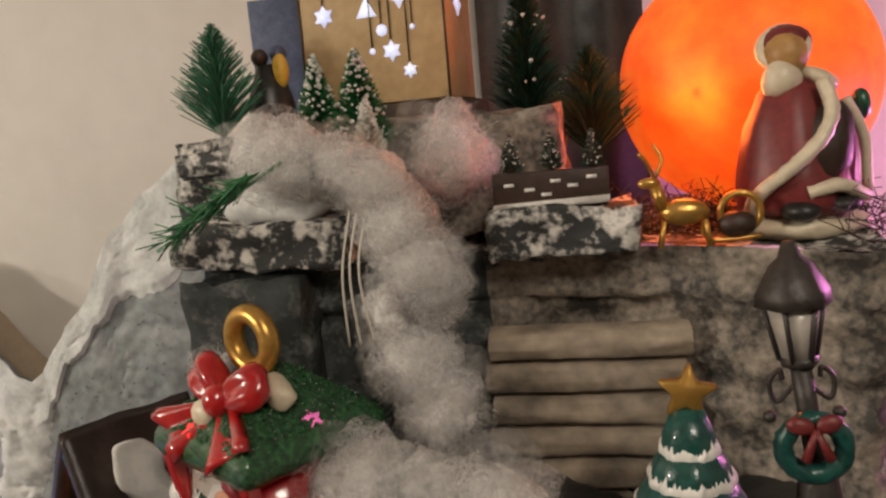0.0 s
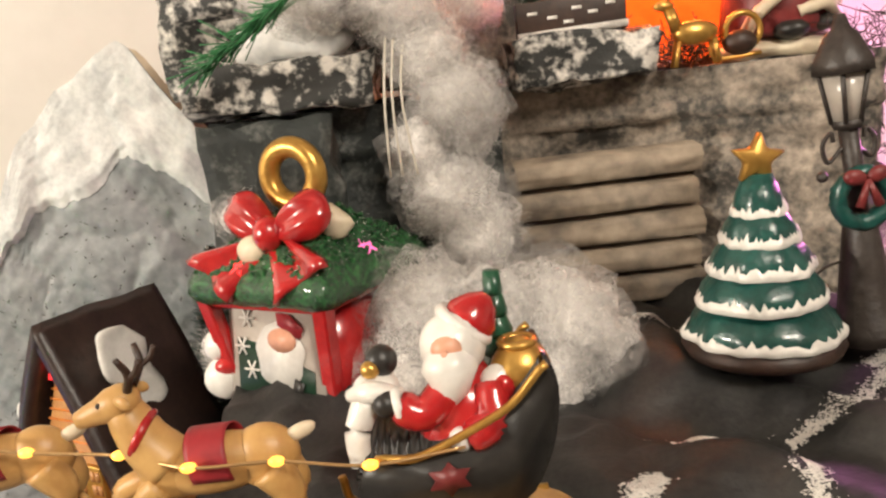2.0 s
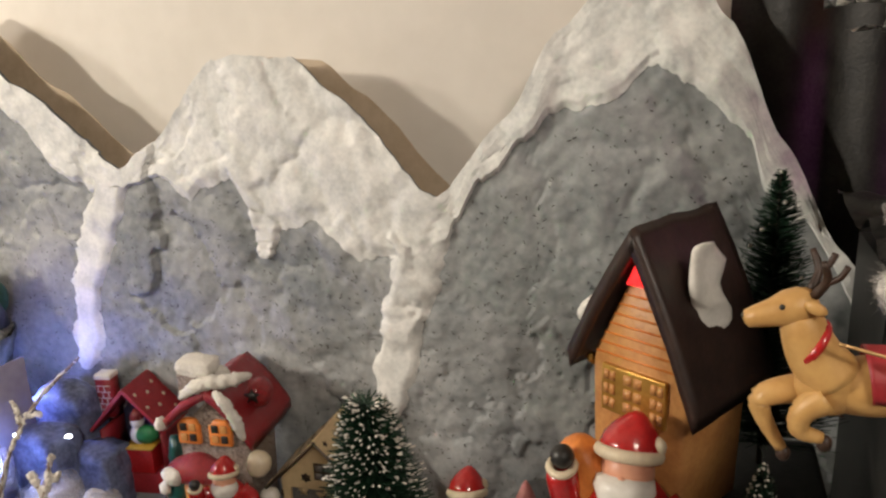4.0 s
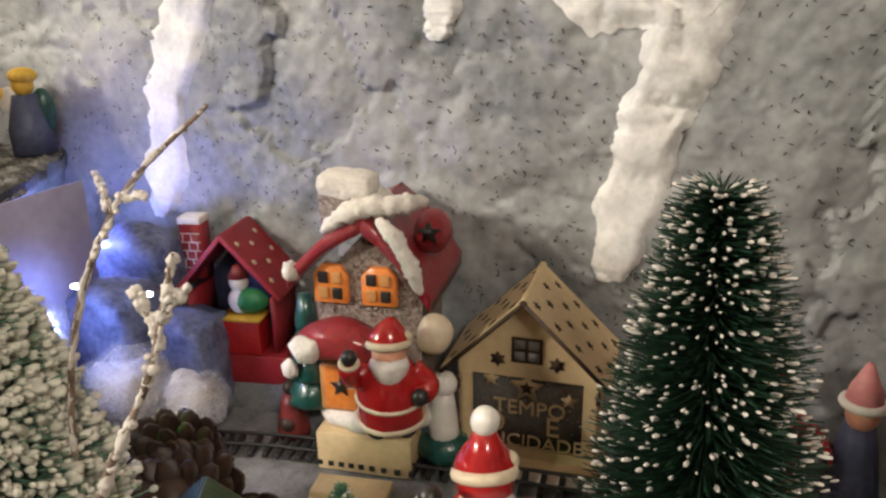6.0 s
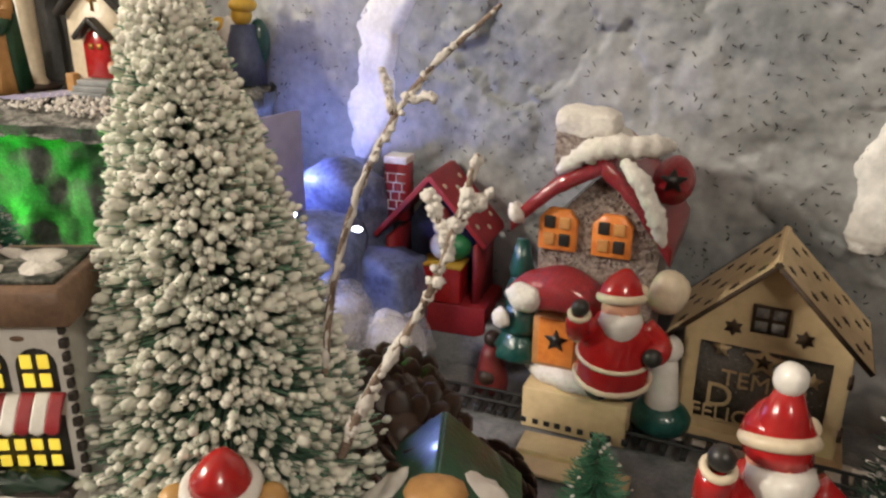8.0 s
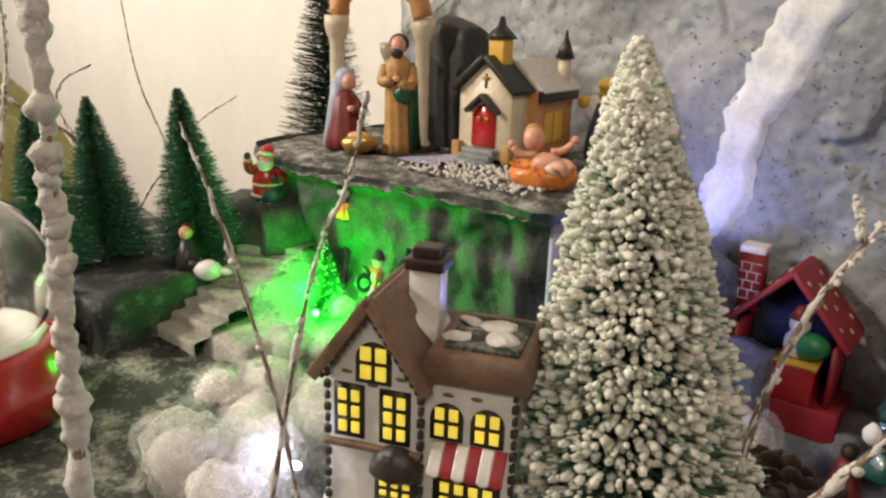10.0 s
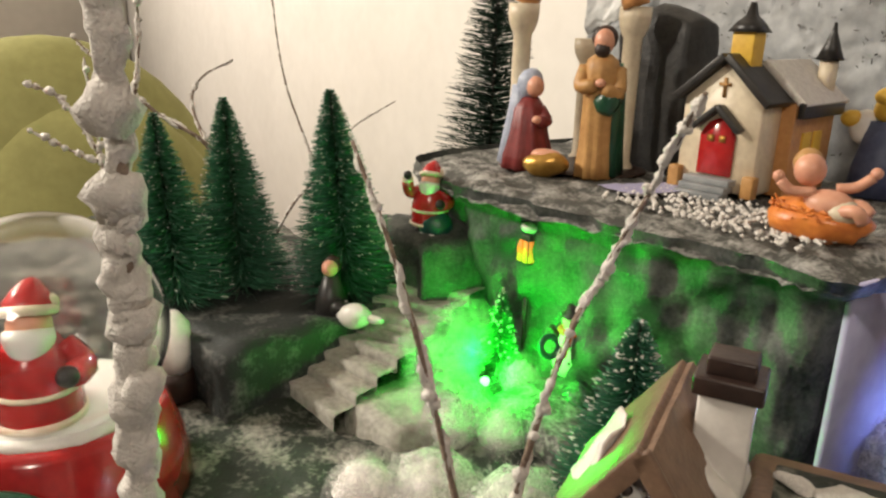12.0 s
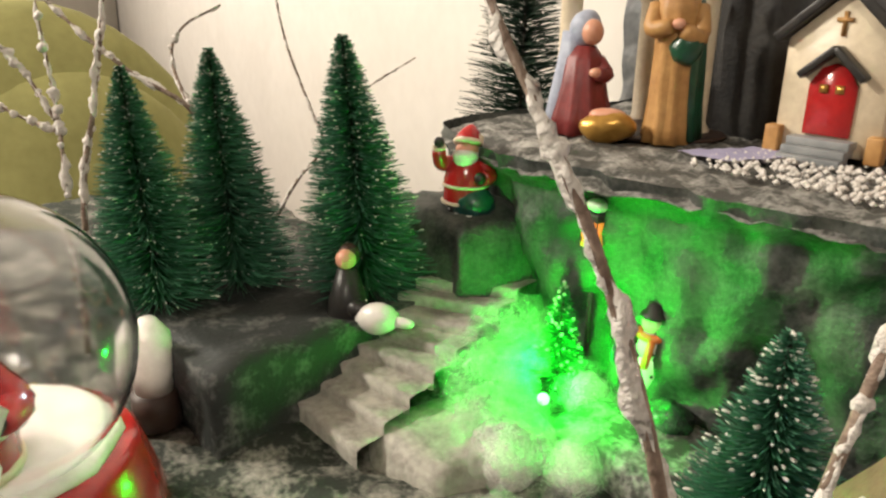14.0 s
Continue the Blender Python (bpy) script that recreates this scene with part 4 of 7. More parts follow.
def red_house():
    t = thing("red_wooden_house", "small red painted wooden house with white-dotted roof and an open front", "wooden house", (-0.765, 0.782, 0.048), 10)
    t.scale = (0.84, 0.84, 0.84)
    part("floor_board", box((0, 0, -0.014), (0.115, 0.075, 0.030), bev=0.001), "redmat", t)
    for s in (-1, 1):
        rf = part("roof_panel", box((0, 0, 0), (0.083, 0.070, 0.005), bev=0.0008), "redmat", t)
        rf.matrix_basis = pose(s * 0.0275, 0, 0.092, 0, s * 48, 0)
        for i in range(3):
            for j in range(3):
                part("dot", lathe([(0.0028, 0), (0.0028, 0.0008)], 10, (-0.026 + 0.024 * i + 0.008 * (j % 2), -0.024 + 0.022 * j, 0.0026)), "cream", rf)
        part("side_wall", box((s * 0.044, 0, 0.030), (0.005, 0.055, 0.058)), "redmat", t)
    part("back_wall", prism([(-0.045, 0), (0.045, 0), (0.045, 0.06), (0, 0.112), (-0.045, 0.06)], 0.004, (0, 0.026, 0.0)), "navy", t)
    c = part("chimney", box((-0.045, 0.004, 0.098), (0.022, 0.020, 0.058)), "redmat", t)
    for k in range(5):
        part("mortar_line", box((-0.045, -0.0062, 0.080 + 0.009 * k), (0.021, 0.0008, 0.0010)), "white", c)
    for k in range(8):
        part("mortar_line", box((-0.053 + 0.006 * (k % 3) + (0.003 if k % 2 else 0), -0.0062, 0.0845 + 0.009 * (k // 2)), (0.0010, 0.0008, 0.008)), "white", c)
    part("chimney_cap", box((-0.045, 0.004, 0.129), (0.024, 0.022, 0.007), bev=0.001), "white", c)
    b = part("gift_box", box((0.012, -0.024, 0.020), (0.040, 0.026, 0.036), bev=0.001), "red", t)
    part("box_rim", box((0.012, -0.024, 0.039), (0.042, 0.028, 0.003)), "yellow", b)
    figure("snowman_toy", [(ball((0, 0, 0.012), (0.010, 0.009, 0.012)), "white"), (ball((0, 0, 0.028), 0.008), "white"), (ball((0.009, -0.002, 0.012), (0.015, 0.009, 0.011), 12, 0.001), "leafgreen"), (lathe([(0.009, 0), (0.003, 0.010)], 12, (0, 0, 0.033)), "maroon")],
           "small white snowman toy with a green scarf inside the red house", "toy figure", (-0.752, 0.762, 0.083), 20)


red_house()


def railway():
    t = thing("toy_railway_track", "black plastic toy railway track crossing in front of the houses", "toy track", (0, 0, 0))
    line = spline([(-0.86, 0.655, 0.006), (-0.72, 0.694, 0.006), (-0.65, 0.7055, 0.006), (-0.59, 0.7105, 0.006), (-0.50, 0.716, 0.006), (-0.40, 0.722, 0.006), (-0.25, 0.72, 0.006)], 14)
    for s in (-0.0075, 0.0075):
        part("rail", tube([p + Vector((0, s, 0.006)) for p in line], 0.0013, 6), "track", t)
    acc = 0.0
    for a, b in zip(line, line[1:]):
        acc += (b - a).length
        if acc > 0.0072:
            acc = 0
            d = (b - a).normalized()
            o = part("sleeper", box((0, 0, 0), (0.0042, 0.025, 0.004), bev=0.0005), "track", t)
            o.matrix_basis = pose(*a, 0, 0, math.degrees(math.atan2(d.y, d.x)))


railway()
for loc, s in (((-0.612, 0.672, 0.002), (0.055, 0.022, 0.006)), ((-0.60, 0.655, 0.001), (0.075, 0.02, 0.003))):
    solo("plywood_plank", box((0, 0, s[2] / 2), s, bev=0.001), "ply", "thin bare plywood strip lying on the ground", "plank", loc, 8)
solo("snow_strip", grid(lambda u, v: (-0.60 + 0.20 * u, 0.727 + 0.03 * v - 0.01 * u, 0.004 + 0.0015 * fbm(u * 9, v * 4)), 40, 8), "snow", "strip of white glitter snow beside the track", "snow", kind="stuff")

# small figures round the houses
figure("gnome_figure", [(ball((0, 0, 0.012), (0.021, 0.018, 0.014)), "teal"), (lathe([(0.012, 0), (0.011, 0.012), (0.009, 0.03), (0.007, 0.042)], 14, (0.0, 0, 0.018)), "white"), (ball((0, 0, 0.064), (0.011, 0.010, 0.009), 12, 0.002), "white")],
       "little gnome figure in teal with a white hooded cloak", "figurine", (-0.563, 0.728, 0.004))
figure("carol_figure", [(lathe([(0.013, 0), (0.013, 0.006), (0.009, 0.028), (0.006, 0.036)], 14), "maroon"), (ball((0, 0, 0.041), 0.0065), "brown"), (ball((0, -0.006, 0.012), 0.008), "brown")],
       "small dark red resin figure on a round foot", "figurine", (-0.690, 0.728, 0.002))
figure("gift_bringer_figure", santa_shapes() + [(lathe([(0.150, 0.0), (0.135, 0.06), (0.10, 0.20), (0.05, 0.33)], 18, (0, 0, 0.75)), "red"), (ball((0, 0, 1.12), 0.075, 14, 0.01, freq=9), "white")],
       "glossy gift-bringer figure with a tall red hat and white pompom", "figurine", (-0.482, 0.563, 0.044), 25, 0.094)
solo("figure_stand", lathe([(0.028, 0), (0.026, 0.046)], 20), "moss", "dark round stand under the figure", "stand", (-0.482, 0.563, -0.001))
figure("red_gift_figure", santa_shapes(), "small red gift-bringer figure behind the dark tree", "figurine", (-0.352, 0.745, 0.0), 20, 0.118)
figure("pink_hat_figure", [(robe([(0.020, 0), (0.018, 0.02), (0.012, 0.06), (0.009, 0.076)]), "navy"), (ball((0, -0.002, 0.084), (0.010, 0.010, 0.011)), "skin"), (lathe([(0.012, 0), (0.009, 0.012), (0.002, 0.028)], 16, (0, 0, 0.090)), "pink"), (torus(0.0115, 0.003, (0, 0, 0.091)), "white")], "small figure with a pale pink pointed hat", "figurine", (-0.294, 0.745, 0.0))
bristle_tree("dark_snowy_tree", (-0.382, 0.612, 0.0), 0.252, 0.074, "needledark", "dark green bottle-brush tree with white snow-tipped bristles", 62, 110, 0.17, tip=0.35, width=0.00065, blob=0.0009, lean=(-0.008, 0), power=0.75, blunt=0.22, long=5.0)
bristle_tree("mini_tree", (-0.555, 0.555, 0.0), 0.103, 0.040, "needle", "tiny green bottle-brush tree with white tips", 30, 60, 0.04, tip=0.3, width=0.0004, blob=0.0009)


def green_house():
    t = thing("green_roofed_house", "small ceramic house with a dark green roof and white snow patches", "ceramic house", (-0.618, 0.520, 0.0), 25)
    part("wall", prism([(-0.028, 0), (0.028, 0), (0.028, 0.055), (0, 0.080), (-0.028, 0.055)], 0.05, (0, -0.025, 0), bev=0.001), "cream", t)
    for s in (-1, 1):
        rf = part("roof_slope", box((0, 0, 0), (0.052, 0.062, 0.005), bev=0.001), "green", t)
        rf.matrix_basis = pose(s * 0.0185, 0, 0.0775, 0, s * 42, 0)
        part("snow_patch", ball((s * 0.006, -0.006, 0.003), (0.016, 0.011, 0.003), 16, 0.004, freq=90), "white", rf)
    d = part("dormer", box((0.0, -0.030, 0.084), (0.018, 0.016, 0.016), bev=0.001), "cream", t)
    part("dormer_roof", ball((0, -0.030, 0.094), (0.014, 0.012, 0.006), 12, 0.001), "ochre", d)


green_house()


def pine_cones():
    for loc, s, tilt in (((-0.665, 0.565, 0.055), 0.050, 30), ((-0.640, 0.535, 0.050), 0.048, -20), ((-0.690, 0.590, 0.060), 0.046, 50), ((-0.62, 0.575, 0.035), 0.040, 80)):
        t = thing("pine_cone", "dark brown open pine cone", "pine cone", loc, group="pine cones")
        lean = pose(0, 0, 0, tilt, tilt * 0.4, 0)
        core = ball((0, 0, 0), (s * 0.4, s * 0.4, s * 0.6), 10)
        core.transform(lean)
        part("core", core, "brown", t)
        me = None
        for i in range(70):
            f = (i + 0.5) / 70
            a = i * 2.399
            r = s * 0.64 * math.sin(math.pi * (0.12 + 0.80 * f))
            if me is None:
                b = ball((0, 0, 0), (s * 0.22, s * 0.16, s * 0.045), 8)
                for v in b.verts:
                    v.co.z += 0.25 * v.co.x * abs(v.co.x) / (s * 0.22)
                sc = part("scale", b, "brown", t)
                me = sc.data
            else:
                sc = new("scale", me)
                sc.parent = t
            sc.matrix_basis = lean @ pose(r * math.cos(a), r * math.sin(a), s * (1.1 * f - 0.55), 0, -30 + 6 * math.sin(i), math.degrees(a))
    solo("cone_mound", ball((0, 0, 0), (0.075, 0.06, 0.045), 24, 0.01, freq=30), "moss", "dark mossy mound under the pine cones", "mound", (-0.66, 0.56, 0.005))



pine_cones()
branch("frosted_branch", [[(-0.655, 0.505, 0.02), (-0.672, 0.507, 0.11), (-0.663, 0.512, 0.19), (-0.641, 0.530, 0.251), (-0.616, 0.566, 0.288)], [(-0.641, 0.530, 0.251), (-0.628, 0.532, 0.253)], [(-0.645, 0.526, 0.245), (-0.652, 0.53, 0.262)]],
       "thin twig with white flocking among the pine cones", 0.0015, 220, 1, 0.0022)
branch("frosted_branch", [[(-0.650, 0.488, 0.10), (-0.636, 0.492, 0.136), (-0.612, 0.497, 0.18), (-0.600, 0.500, 0.215), (-0.594, 0.503, 0.239)], [(-0.604, 0.500, 0.20), (-0.612, 0.500, 0.222)], [(-0.602, 0.5, 0.21), (-0.588, 0.503, 0.226)]],
       "thin twig with thick white flocking among the pine cones", 0.0021, 190, 2, 0.0022)

# ---- the white house, the big frosted tree and the bear ----
bristle_tree("frosted_tree", (-0.712, 0.490, 0.01), 0.310, 0.080, "needlepale", "tall bottle-brush tree thickly flocked with cream snow", 78, 130, 0.75, "needlewhite", (-0.035, 0.012), 0.30, -0.1, 0.0007, blob=0.0021, long=3.2)


def white_house():
    t = thing("lit_village_house", "white glazed house with lit yellow windows and brown roof", "ceramic house", (-0.790, 0.415, 0.078), 31)
    sb = ball((0.004, 0.006, 0.000), (0.064, 0.046, 0.012), 40, 0.006, freq=45)
    part("snow_base", sb, "snow", t)
    part("wall", prism([(-0.046, 0), (0.002, 0), (0.002, 0.083), (-0.022, 0.118), (-0.046, 0.083)], 0.055, (0, -0.014, 0.004), bev=0.0008), "white", t)
    part("wing_wall", box((0.024, 0.014, 0.046), (0.044, 0.046, 0.084), bev=0.0008), "white", t)
    for s in (-1, 1):
        slab = box((0, 0, 0), (0.050, 0.066, 0.0045), bev=0.001)
        bmesh.ops.subdivide_edges(slab, edges=slab.edges[:], cuts=4, use_grid_fill=True)
        for v in slab.verts:
            v.co.z += 0.0008 * noise.noise(v.co * 150 + Vector((s, 0, 0)))
        rf = part("roof_slope", slab, "tilebrown", t)
        rf.matrix_basis = pose(-0.022 + s * 0.0145, 0.012, 0.1065, 0, s * 55, 0)
        part("barge_board", box((0, -0.0338, -0.0005), (0.053, 0.0024, 0.0062), bev=0.0008), "tilebrown", rf, "brown painted gable edge")
        for k in range(11):
            part("scallop", ball((-0.022 + 0.0045 * k, -0.0335, -0.0042), (0.0020, 0.0012, 0.0014), 8), "darkroof", rf)
        part("snow_patch", ball((s * 0.004, 0.004, 0.0028), (0.012, 0.016, 0.0022), 18, 0.004, freq=90), "white", rf)
    wr = prism([(-0.028, 0), (0.027, 0), (0.024, 0.016), (-0.022, 0.016)], 0.056, (0.026, -0.015, 0.0875), bev=0.0012)
    part("wing_roof", wr, "tilebrown", t, "brown hipped wing roof")
    pan = part("roof_moss", box((0.028, 0.012, 0.1042), (0.036, 0.040, 0.0025), bev=0.0008), "moss", t, "mossy snow-dusted roof panel")
    for x, y, r in ((0.014, 0.002, 0.007), (0.036, 0.004, 0.008), (0.030, 0.020, 0.010), (0.016, 0.022, 0.006)):
        part("snow_patch", ball((x, y, 0.1055), (r, r * 0.8, 0.0020), 14, 0.0025, freq=140), "snow", pan)
    ch = part("chimney", box((-0.006, 0.018, 0.118), (0.016, 0.014, 0.034), bev=0.001), "white", t)
    part("chimney_top", box((-0.006, 0.018, 0.136), (0.020, 0.018, 0.006), bev=0.001), "darkroof", ch)
    part("chimney_pot", box((-0.006, 0.018, 0.1415), (0.014, 0.012, 0.006), bev=0.001), "darkroof", ch)
    part("belt", box((-0.022, -0.0158, 0.048), (0.050, 0.0035, 0.0030), bev=0.0006), "tilebrown", t)
    window_frame(t, (-0.022, -0.0145, 0.093), 0.0155, 0.019, 2, 2, arch=True, bar=0.0024)
    window_frame(t, (-0.0345, -0.0145, 0.066), 0.0135, 0.0255, 2, 3, bar=0.0026)
    window_frame(t, (-0.0110, -0.0145, 0.066), 0.0135, 0.0255, 2, 3, bar=0.0026)
    window_frame(t, (0.0135, -0.0095, 0.066), 0.0140, 0.0175, 2, 2, arch=True, bar=0.0026)
    window_frame(t, (0.0335, -0.0095, 0.066), 0.0140, 0.0175, 2, 2, arch=True, bar=0.0026)
    window_frame(t, (0.0245, -0.0095, 0.0305), 0.029, 0.024, 4, 3, bar=0.0028)
    d = part("door", box((-0.0095, -0.0155, 0.020), (0.021, 0.003, 0.030), bev=0.0008), "needledark", t, "dark green glazed door")
    window_frame(d, (-0.0095, -0.0172, 0.026), 0.018, 0.0155, 3, 3, bar=0.0026)
    hood = ball((-0.0095, -0.0165, 0.0365), (0.0138, 0.0085, 0.0150), 28)
    for v in hood.verts:
        v.co.z = max(v.co.z, 0.0362)
        a = math.atan2(v.co.x + 0.0095, v.co.z - 0.036)
        v.co.y -= 0.0006 * math.cos(10 * a)
    part("door_hood", hood, "iron", t, "dark ribbed dome hood")
    for k in range(3):
        part("door_step", box((-0.0095, -0.0185 - 0.0028 * (2 - k), 0.0035 + 0.0024 * k), (0.024, 0.0075, 0.0024), bev=0.0005), "black", t)
    for i in range(6):
        aw = grid(lambda u, v, i=i: (0.0075 + 0.0061 * (i + u), -0.0105 - 0.011 * v, 0.0560 - 0.0115 * v ** 1.4 - (0.0016 * math.sin(math.pi * u) if v > 0.95 else 0)), 6, 8)
        top = bmesh.ops.extrude_face_region(aw, geom=aw.faces[:])
        bmesh.ops.translate(aw, vec=(0, 0, -0.0012), verts=[v for v in top["geom"] if isinstance(v, bmesh.types.BMVert)])
        bmesh.ops.recalc_face_normals(aw, faces=aw.faces[:])
        part("awning_stripe", aw, "white" if i % 2 == 0 else "redmat", t)
    part("flower_box", box((0.025, -0.0150, 0.0085), (0.036, 0.010, 0.009), bev=0.0015), "iron", t)
    part("flower_bush", ball((0.025, -0.0150, 0.0150), (0.019, 0.006, 0.0055), 22, 0.003, freq=260), "needledark", t)
    fr = part("side_window", box((-0.0468, 0.012, 0.050), (0.002, 0.034, 0.013), bev=0.0005), "black", t)
    for k in range(5):
        part("pane", box((-0.0480, -0.0005 + 0.0062 * k, 0.050), (0.0012, 0.0046, 0.0095)), "winglow", fr)
    part("side_door", box((-0.0470, 0.010, 0.021), (0.0026, 0.028, 0.040), bev=0.0008), "navy", t)
    for x, y in ((0.0462, -0.0090), (0.0022, -0.0150), (-0.0462, -0.0140)):
        for z in range(13):
            part("quoin", box((x, y, 0.010 + 0.0062 * z), (0.0036 if z % 2 else 0.0026, 0.0036, 0.0042), bev=0.0009), "iron", t)
    for x, z in ((-0.036, 0.0865), (-0.008, 0.0865), (-0.0225, 0.0815), (0.014, 0.0800), (0.028, 0.0805)):
        part("stone_mark", ball((x, -0.0145 if x < 0 else -0.0095, z), (0.0030, 0.0006, 0.0012), 8, 0.0004), "tilebrown", t)



white_house()
figure("bear_figure", [(ball((0, 0, 0.022), (0.020, 0.017, 0.024)), "red"), (ball((0, -0.002, 0.054), (0.0195, 0.018, 0.018)), "fawn"), (ball((0, -0.018, 0.050), (0.010, 0.008, 0.008)), "cream"),
                       (ball((0, -0.0255, 0.053), 0.0035), "black"), (ball((-0.008, -0.0165, 0.060), 0.0022), "black"), (ball((0.008, -0.0165, 0.060), 0.0022), "black"),
                       (ball((-0.021, 0.002, 0.062), 0.008), "fawn"), (ball((0.022, 0.002, 0.060), 0.008), "fawn"),
                       (torus(0.0148, 0.0042, (0, 0.002, 0.0685), (12, 0, 0)), "white"), (lathe([(0.0150, 0), (0.0140, 0.006), (0.009, 0.014), (0.003, 0.019)], 20, (0, 0.002, 0.068), (-6, 6, 0)), "red")],
       "ceramic bear figure wearing a red hat with a white brim", "figurine", (-0.674, 0.440, 0.045), 35, 0.88)


# ---- the stage with the lantern, sleigh and fireplace ----
def lantern():
    t = thing("ornament_lantern", "red ceramic lantern with green roof, gold ring and red bow", "lantern", (0.001, 0.520, 0.372), -33)
    h = 0.0450
    n = 80
    roof = bmesh.new()
    rings = []
    for s, z in ((0.90, 0.058), (1.00, 0.0575), (1.04, 0.062), (1.035, 0.068), (0.97, 0.0725), (0.84, 0.0775), (0.70, 0.0825), (0.56, 0.0875), (0.42, 0.0925), (0.28, 0.097), (0.04, 0.099)):
        ring = []
        for k in range(n):
            a = 2 * math.pi * k / n
            m = (abs(math.cos(a)) ** 22 + abs(math.sin(a)) ** 22) ** (1 / 22)
            x, y = h * s * math.cos(a) / m, h * s * math.sin(a) / m
            w = 0.0016 * noise.noise((x * 330, y * 330, z * 330)) + 0.0010 * noise.noise((x * 800, y * 800, z * 500))
            ring.append(roof.verts.new((x * (1 + w * 8), y * (1 + w * 8), z + w)))
        rings.append(ring)
    for a, b in zip(rings, rings[1:]):
        for k in range(n):
            roof.faces.new((a[k], a[(k + 1) % n], b[(k + 1) % n], b[k]))
    roof.faces.new(rings[0][::-1])
    roof.faces.new(rings[-1])
    rf = part("roof", roof, "greenglit", t, "glittered dark green roof")
    # small raised leaves all over the roof
    lf = bmesh.new()
    rnd = random.Random(63)
    for k in range(900):
        x, y = rnd.uniform(-0.043, 0.043), rnd.uniform(-0.043, 0.043)
        m = max(abs(x), abs(y)) / h
        z = 0.0725 + (0.97 - m) * 0.038
        r = rnd.uniform(0.0011, 0.0024)
        join(lf, lathe([(r, 0), (r * 0.9, 0.0008), (0.0001, 0.0016)], 5, (x, y, min(z, 0.097) - 0.0004), (rnd.gauss(0, 25), rnd.gauss(0, 25), 0)))
    part("roof_leaf", lf, "greenglit", rf)["kind"] = "stuff"
    lg = bmesh.new()
    for k in range(260):
        x, y = rnd.uniform(-0.043, 0.043), rnd.uniform(-0.043, 0.043)
        m = max(abs(x), abs(y)) / h
        join_ball(lg, (x, y, min(0.0725 + (0.97 - m) * 0.038, 0.097) + 0.0010), (0.00035, 0.00035, 0.0003))
    part("glitter", lg, "white", rf)["kind"] = "stuff"
    for sx in (-1, 1):
        for sy in (-1, 1):
            pst = prism([(-0.0042, 0), (0.0042, 0), (0.0042, 0.060), (-0.0042, 0.060)], 0.0084, (0, -0.0042, 0), bev=0.0009)
            for v in pst.verts:
                f = 0.0310 + 0.0085 * v.co.z / 0.060
                v.co.x += sx * f
                v.co.y += sy * f
            part("post", pst, "red", t, smooth=False)
    part("base_frame", box((0, 0, 0.004), (0.066, 0.066, 0.010), bev=0.003), "red", t)
    part("top_frame", box((0, 0, 0.057), (0.081, 0.081, 0.007), bev=0.002), "red", t)
    for k, m in ((0, "pane"), (90, "red"), (180, "pane"), (270, "pane")):
        p = part("side_pane", box((0, 0, 0), (0.064, 0.002, 0.053)), m, t)
        p.matrix_basis = pose(0, 0, 0.030, 0, 0, k) @ pose(0, -0.0345, 0, -8.5, 0, 0)
        if k == 0:
            part("printed_ground", prism([(-0.026, -0.024), (0.026, -0.024), (0.026, -0.008), (0.008, -0.003), (-0.012, 0.004), (-0.026, 0.006)], 0.0006, (0, -0.0016, 0)), "needledark", p)
            part("printed_beard", prism([(0.016 * math.cos(a) * (1 + 0.06 * math.sin(7 * a)) + 0.004, 0.018 * math.sin(a) * (1 + 0.06 * math.cos(5 * a)) - 0.001) for a in [0.2 * i for i in range(32)]], 0.0006, (0, -0.0022, 0)), "white", p)
            part("printed_face", prism([(0.0095 * math.cos(a) + 0.006, 0.0062 * math.sin(a) + 0.007) for a in [0.3 * i for i in range(21)]], 0.0006, (0, -0.0028, 0)), "skin", p)
            part("printed_hat", prism([(0.004, 0.0145), (0.018, 0.008), (0.0205, 0.014), (0.012, 0.0205), (0.003, 0.021)], 0.0006, (0, -0.0028, 0)), "redmat", p)
            part("printed_glove", prism([(0.012, -0.020), (0.018, -0.022), (0.020, -0.014), (0.014, -0.012)], 0.0006, (0, -0.0030, 0)), "black", p)
            for x, z in ((-0.018, 0.017), (-0.016, -0.010), (-0.022, 0.002)):
                for a in (0, 60, 120):
                    part("printed_flake", box((x, -0.0022, z), (0.0105, 0.0006, 0.0011), (0, a, 0)), "white", p)
    part("hanging_ring", torus(0.0146, 0.0056, (0.004, -0.007, 0.1165), (90, 0, 6), 40, 14), "gold", t, "worn gold ring")
    bow = bmesh.new()
    for s in (-1, 1):
        loop = ball((0, 0, 0), (0.0125, 0.0060, 0.0088), 20)
        for v in loop.verts:
            f = 0.55 + 0.75 * (v.co.x * s / 0.0125 + 1) / 2
            v.co.z *= f
            v.co.y *= 1 - 0.25 * math.cos(v.co.z * 700)
        join(bow, loop, pose(s * 0.0115, 0, 0.006, 0, s * -30, 0))
        tail = grid(lambda u, v, s=s: (s * (0.002 + 0.019 * v + (u - 0.5) * 0.013 * (0.6 + v)), -0.010 * v - 0.002 * math.sin(u * 9), -0.002 - 0.0125 * v + (u - 0.5) * 0.009 * (0.5 + v) - (0.004 * abs(u - 0.5) if v > 0.9 else 0)), 8, 10)
        top = bmesh.ops.extrude_face_region(tail, geom=tail.faces[:])
        bmesh.ops.translate(tail, vec=(0, 0.0030, 0), verts=[v for v in top["geom"] if isinstance(v, bmesh.types.BMVert)])
        bmesh.ops.recalc_face_normals(tail, faces=tail.faces[:])
        join(bow, tail)
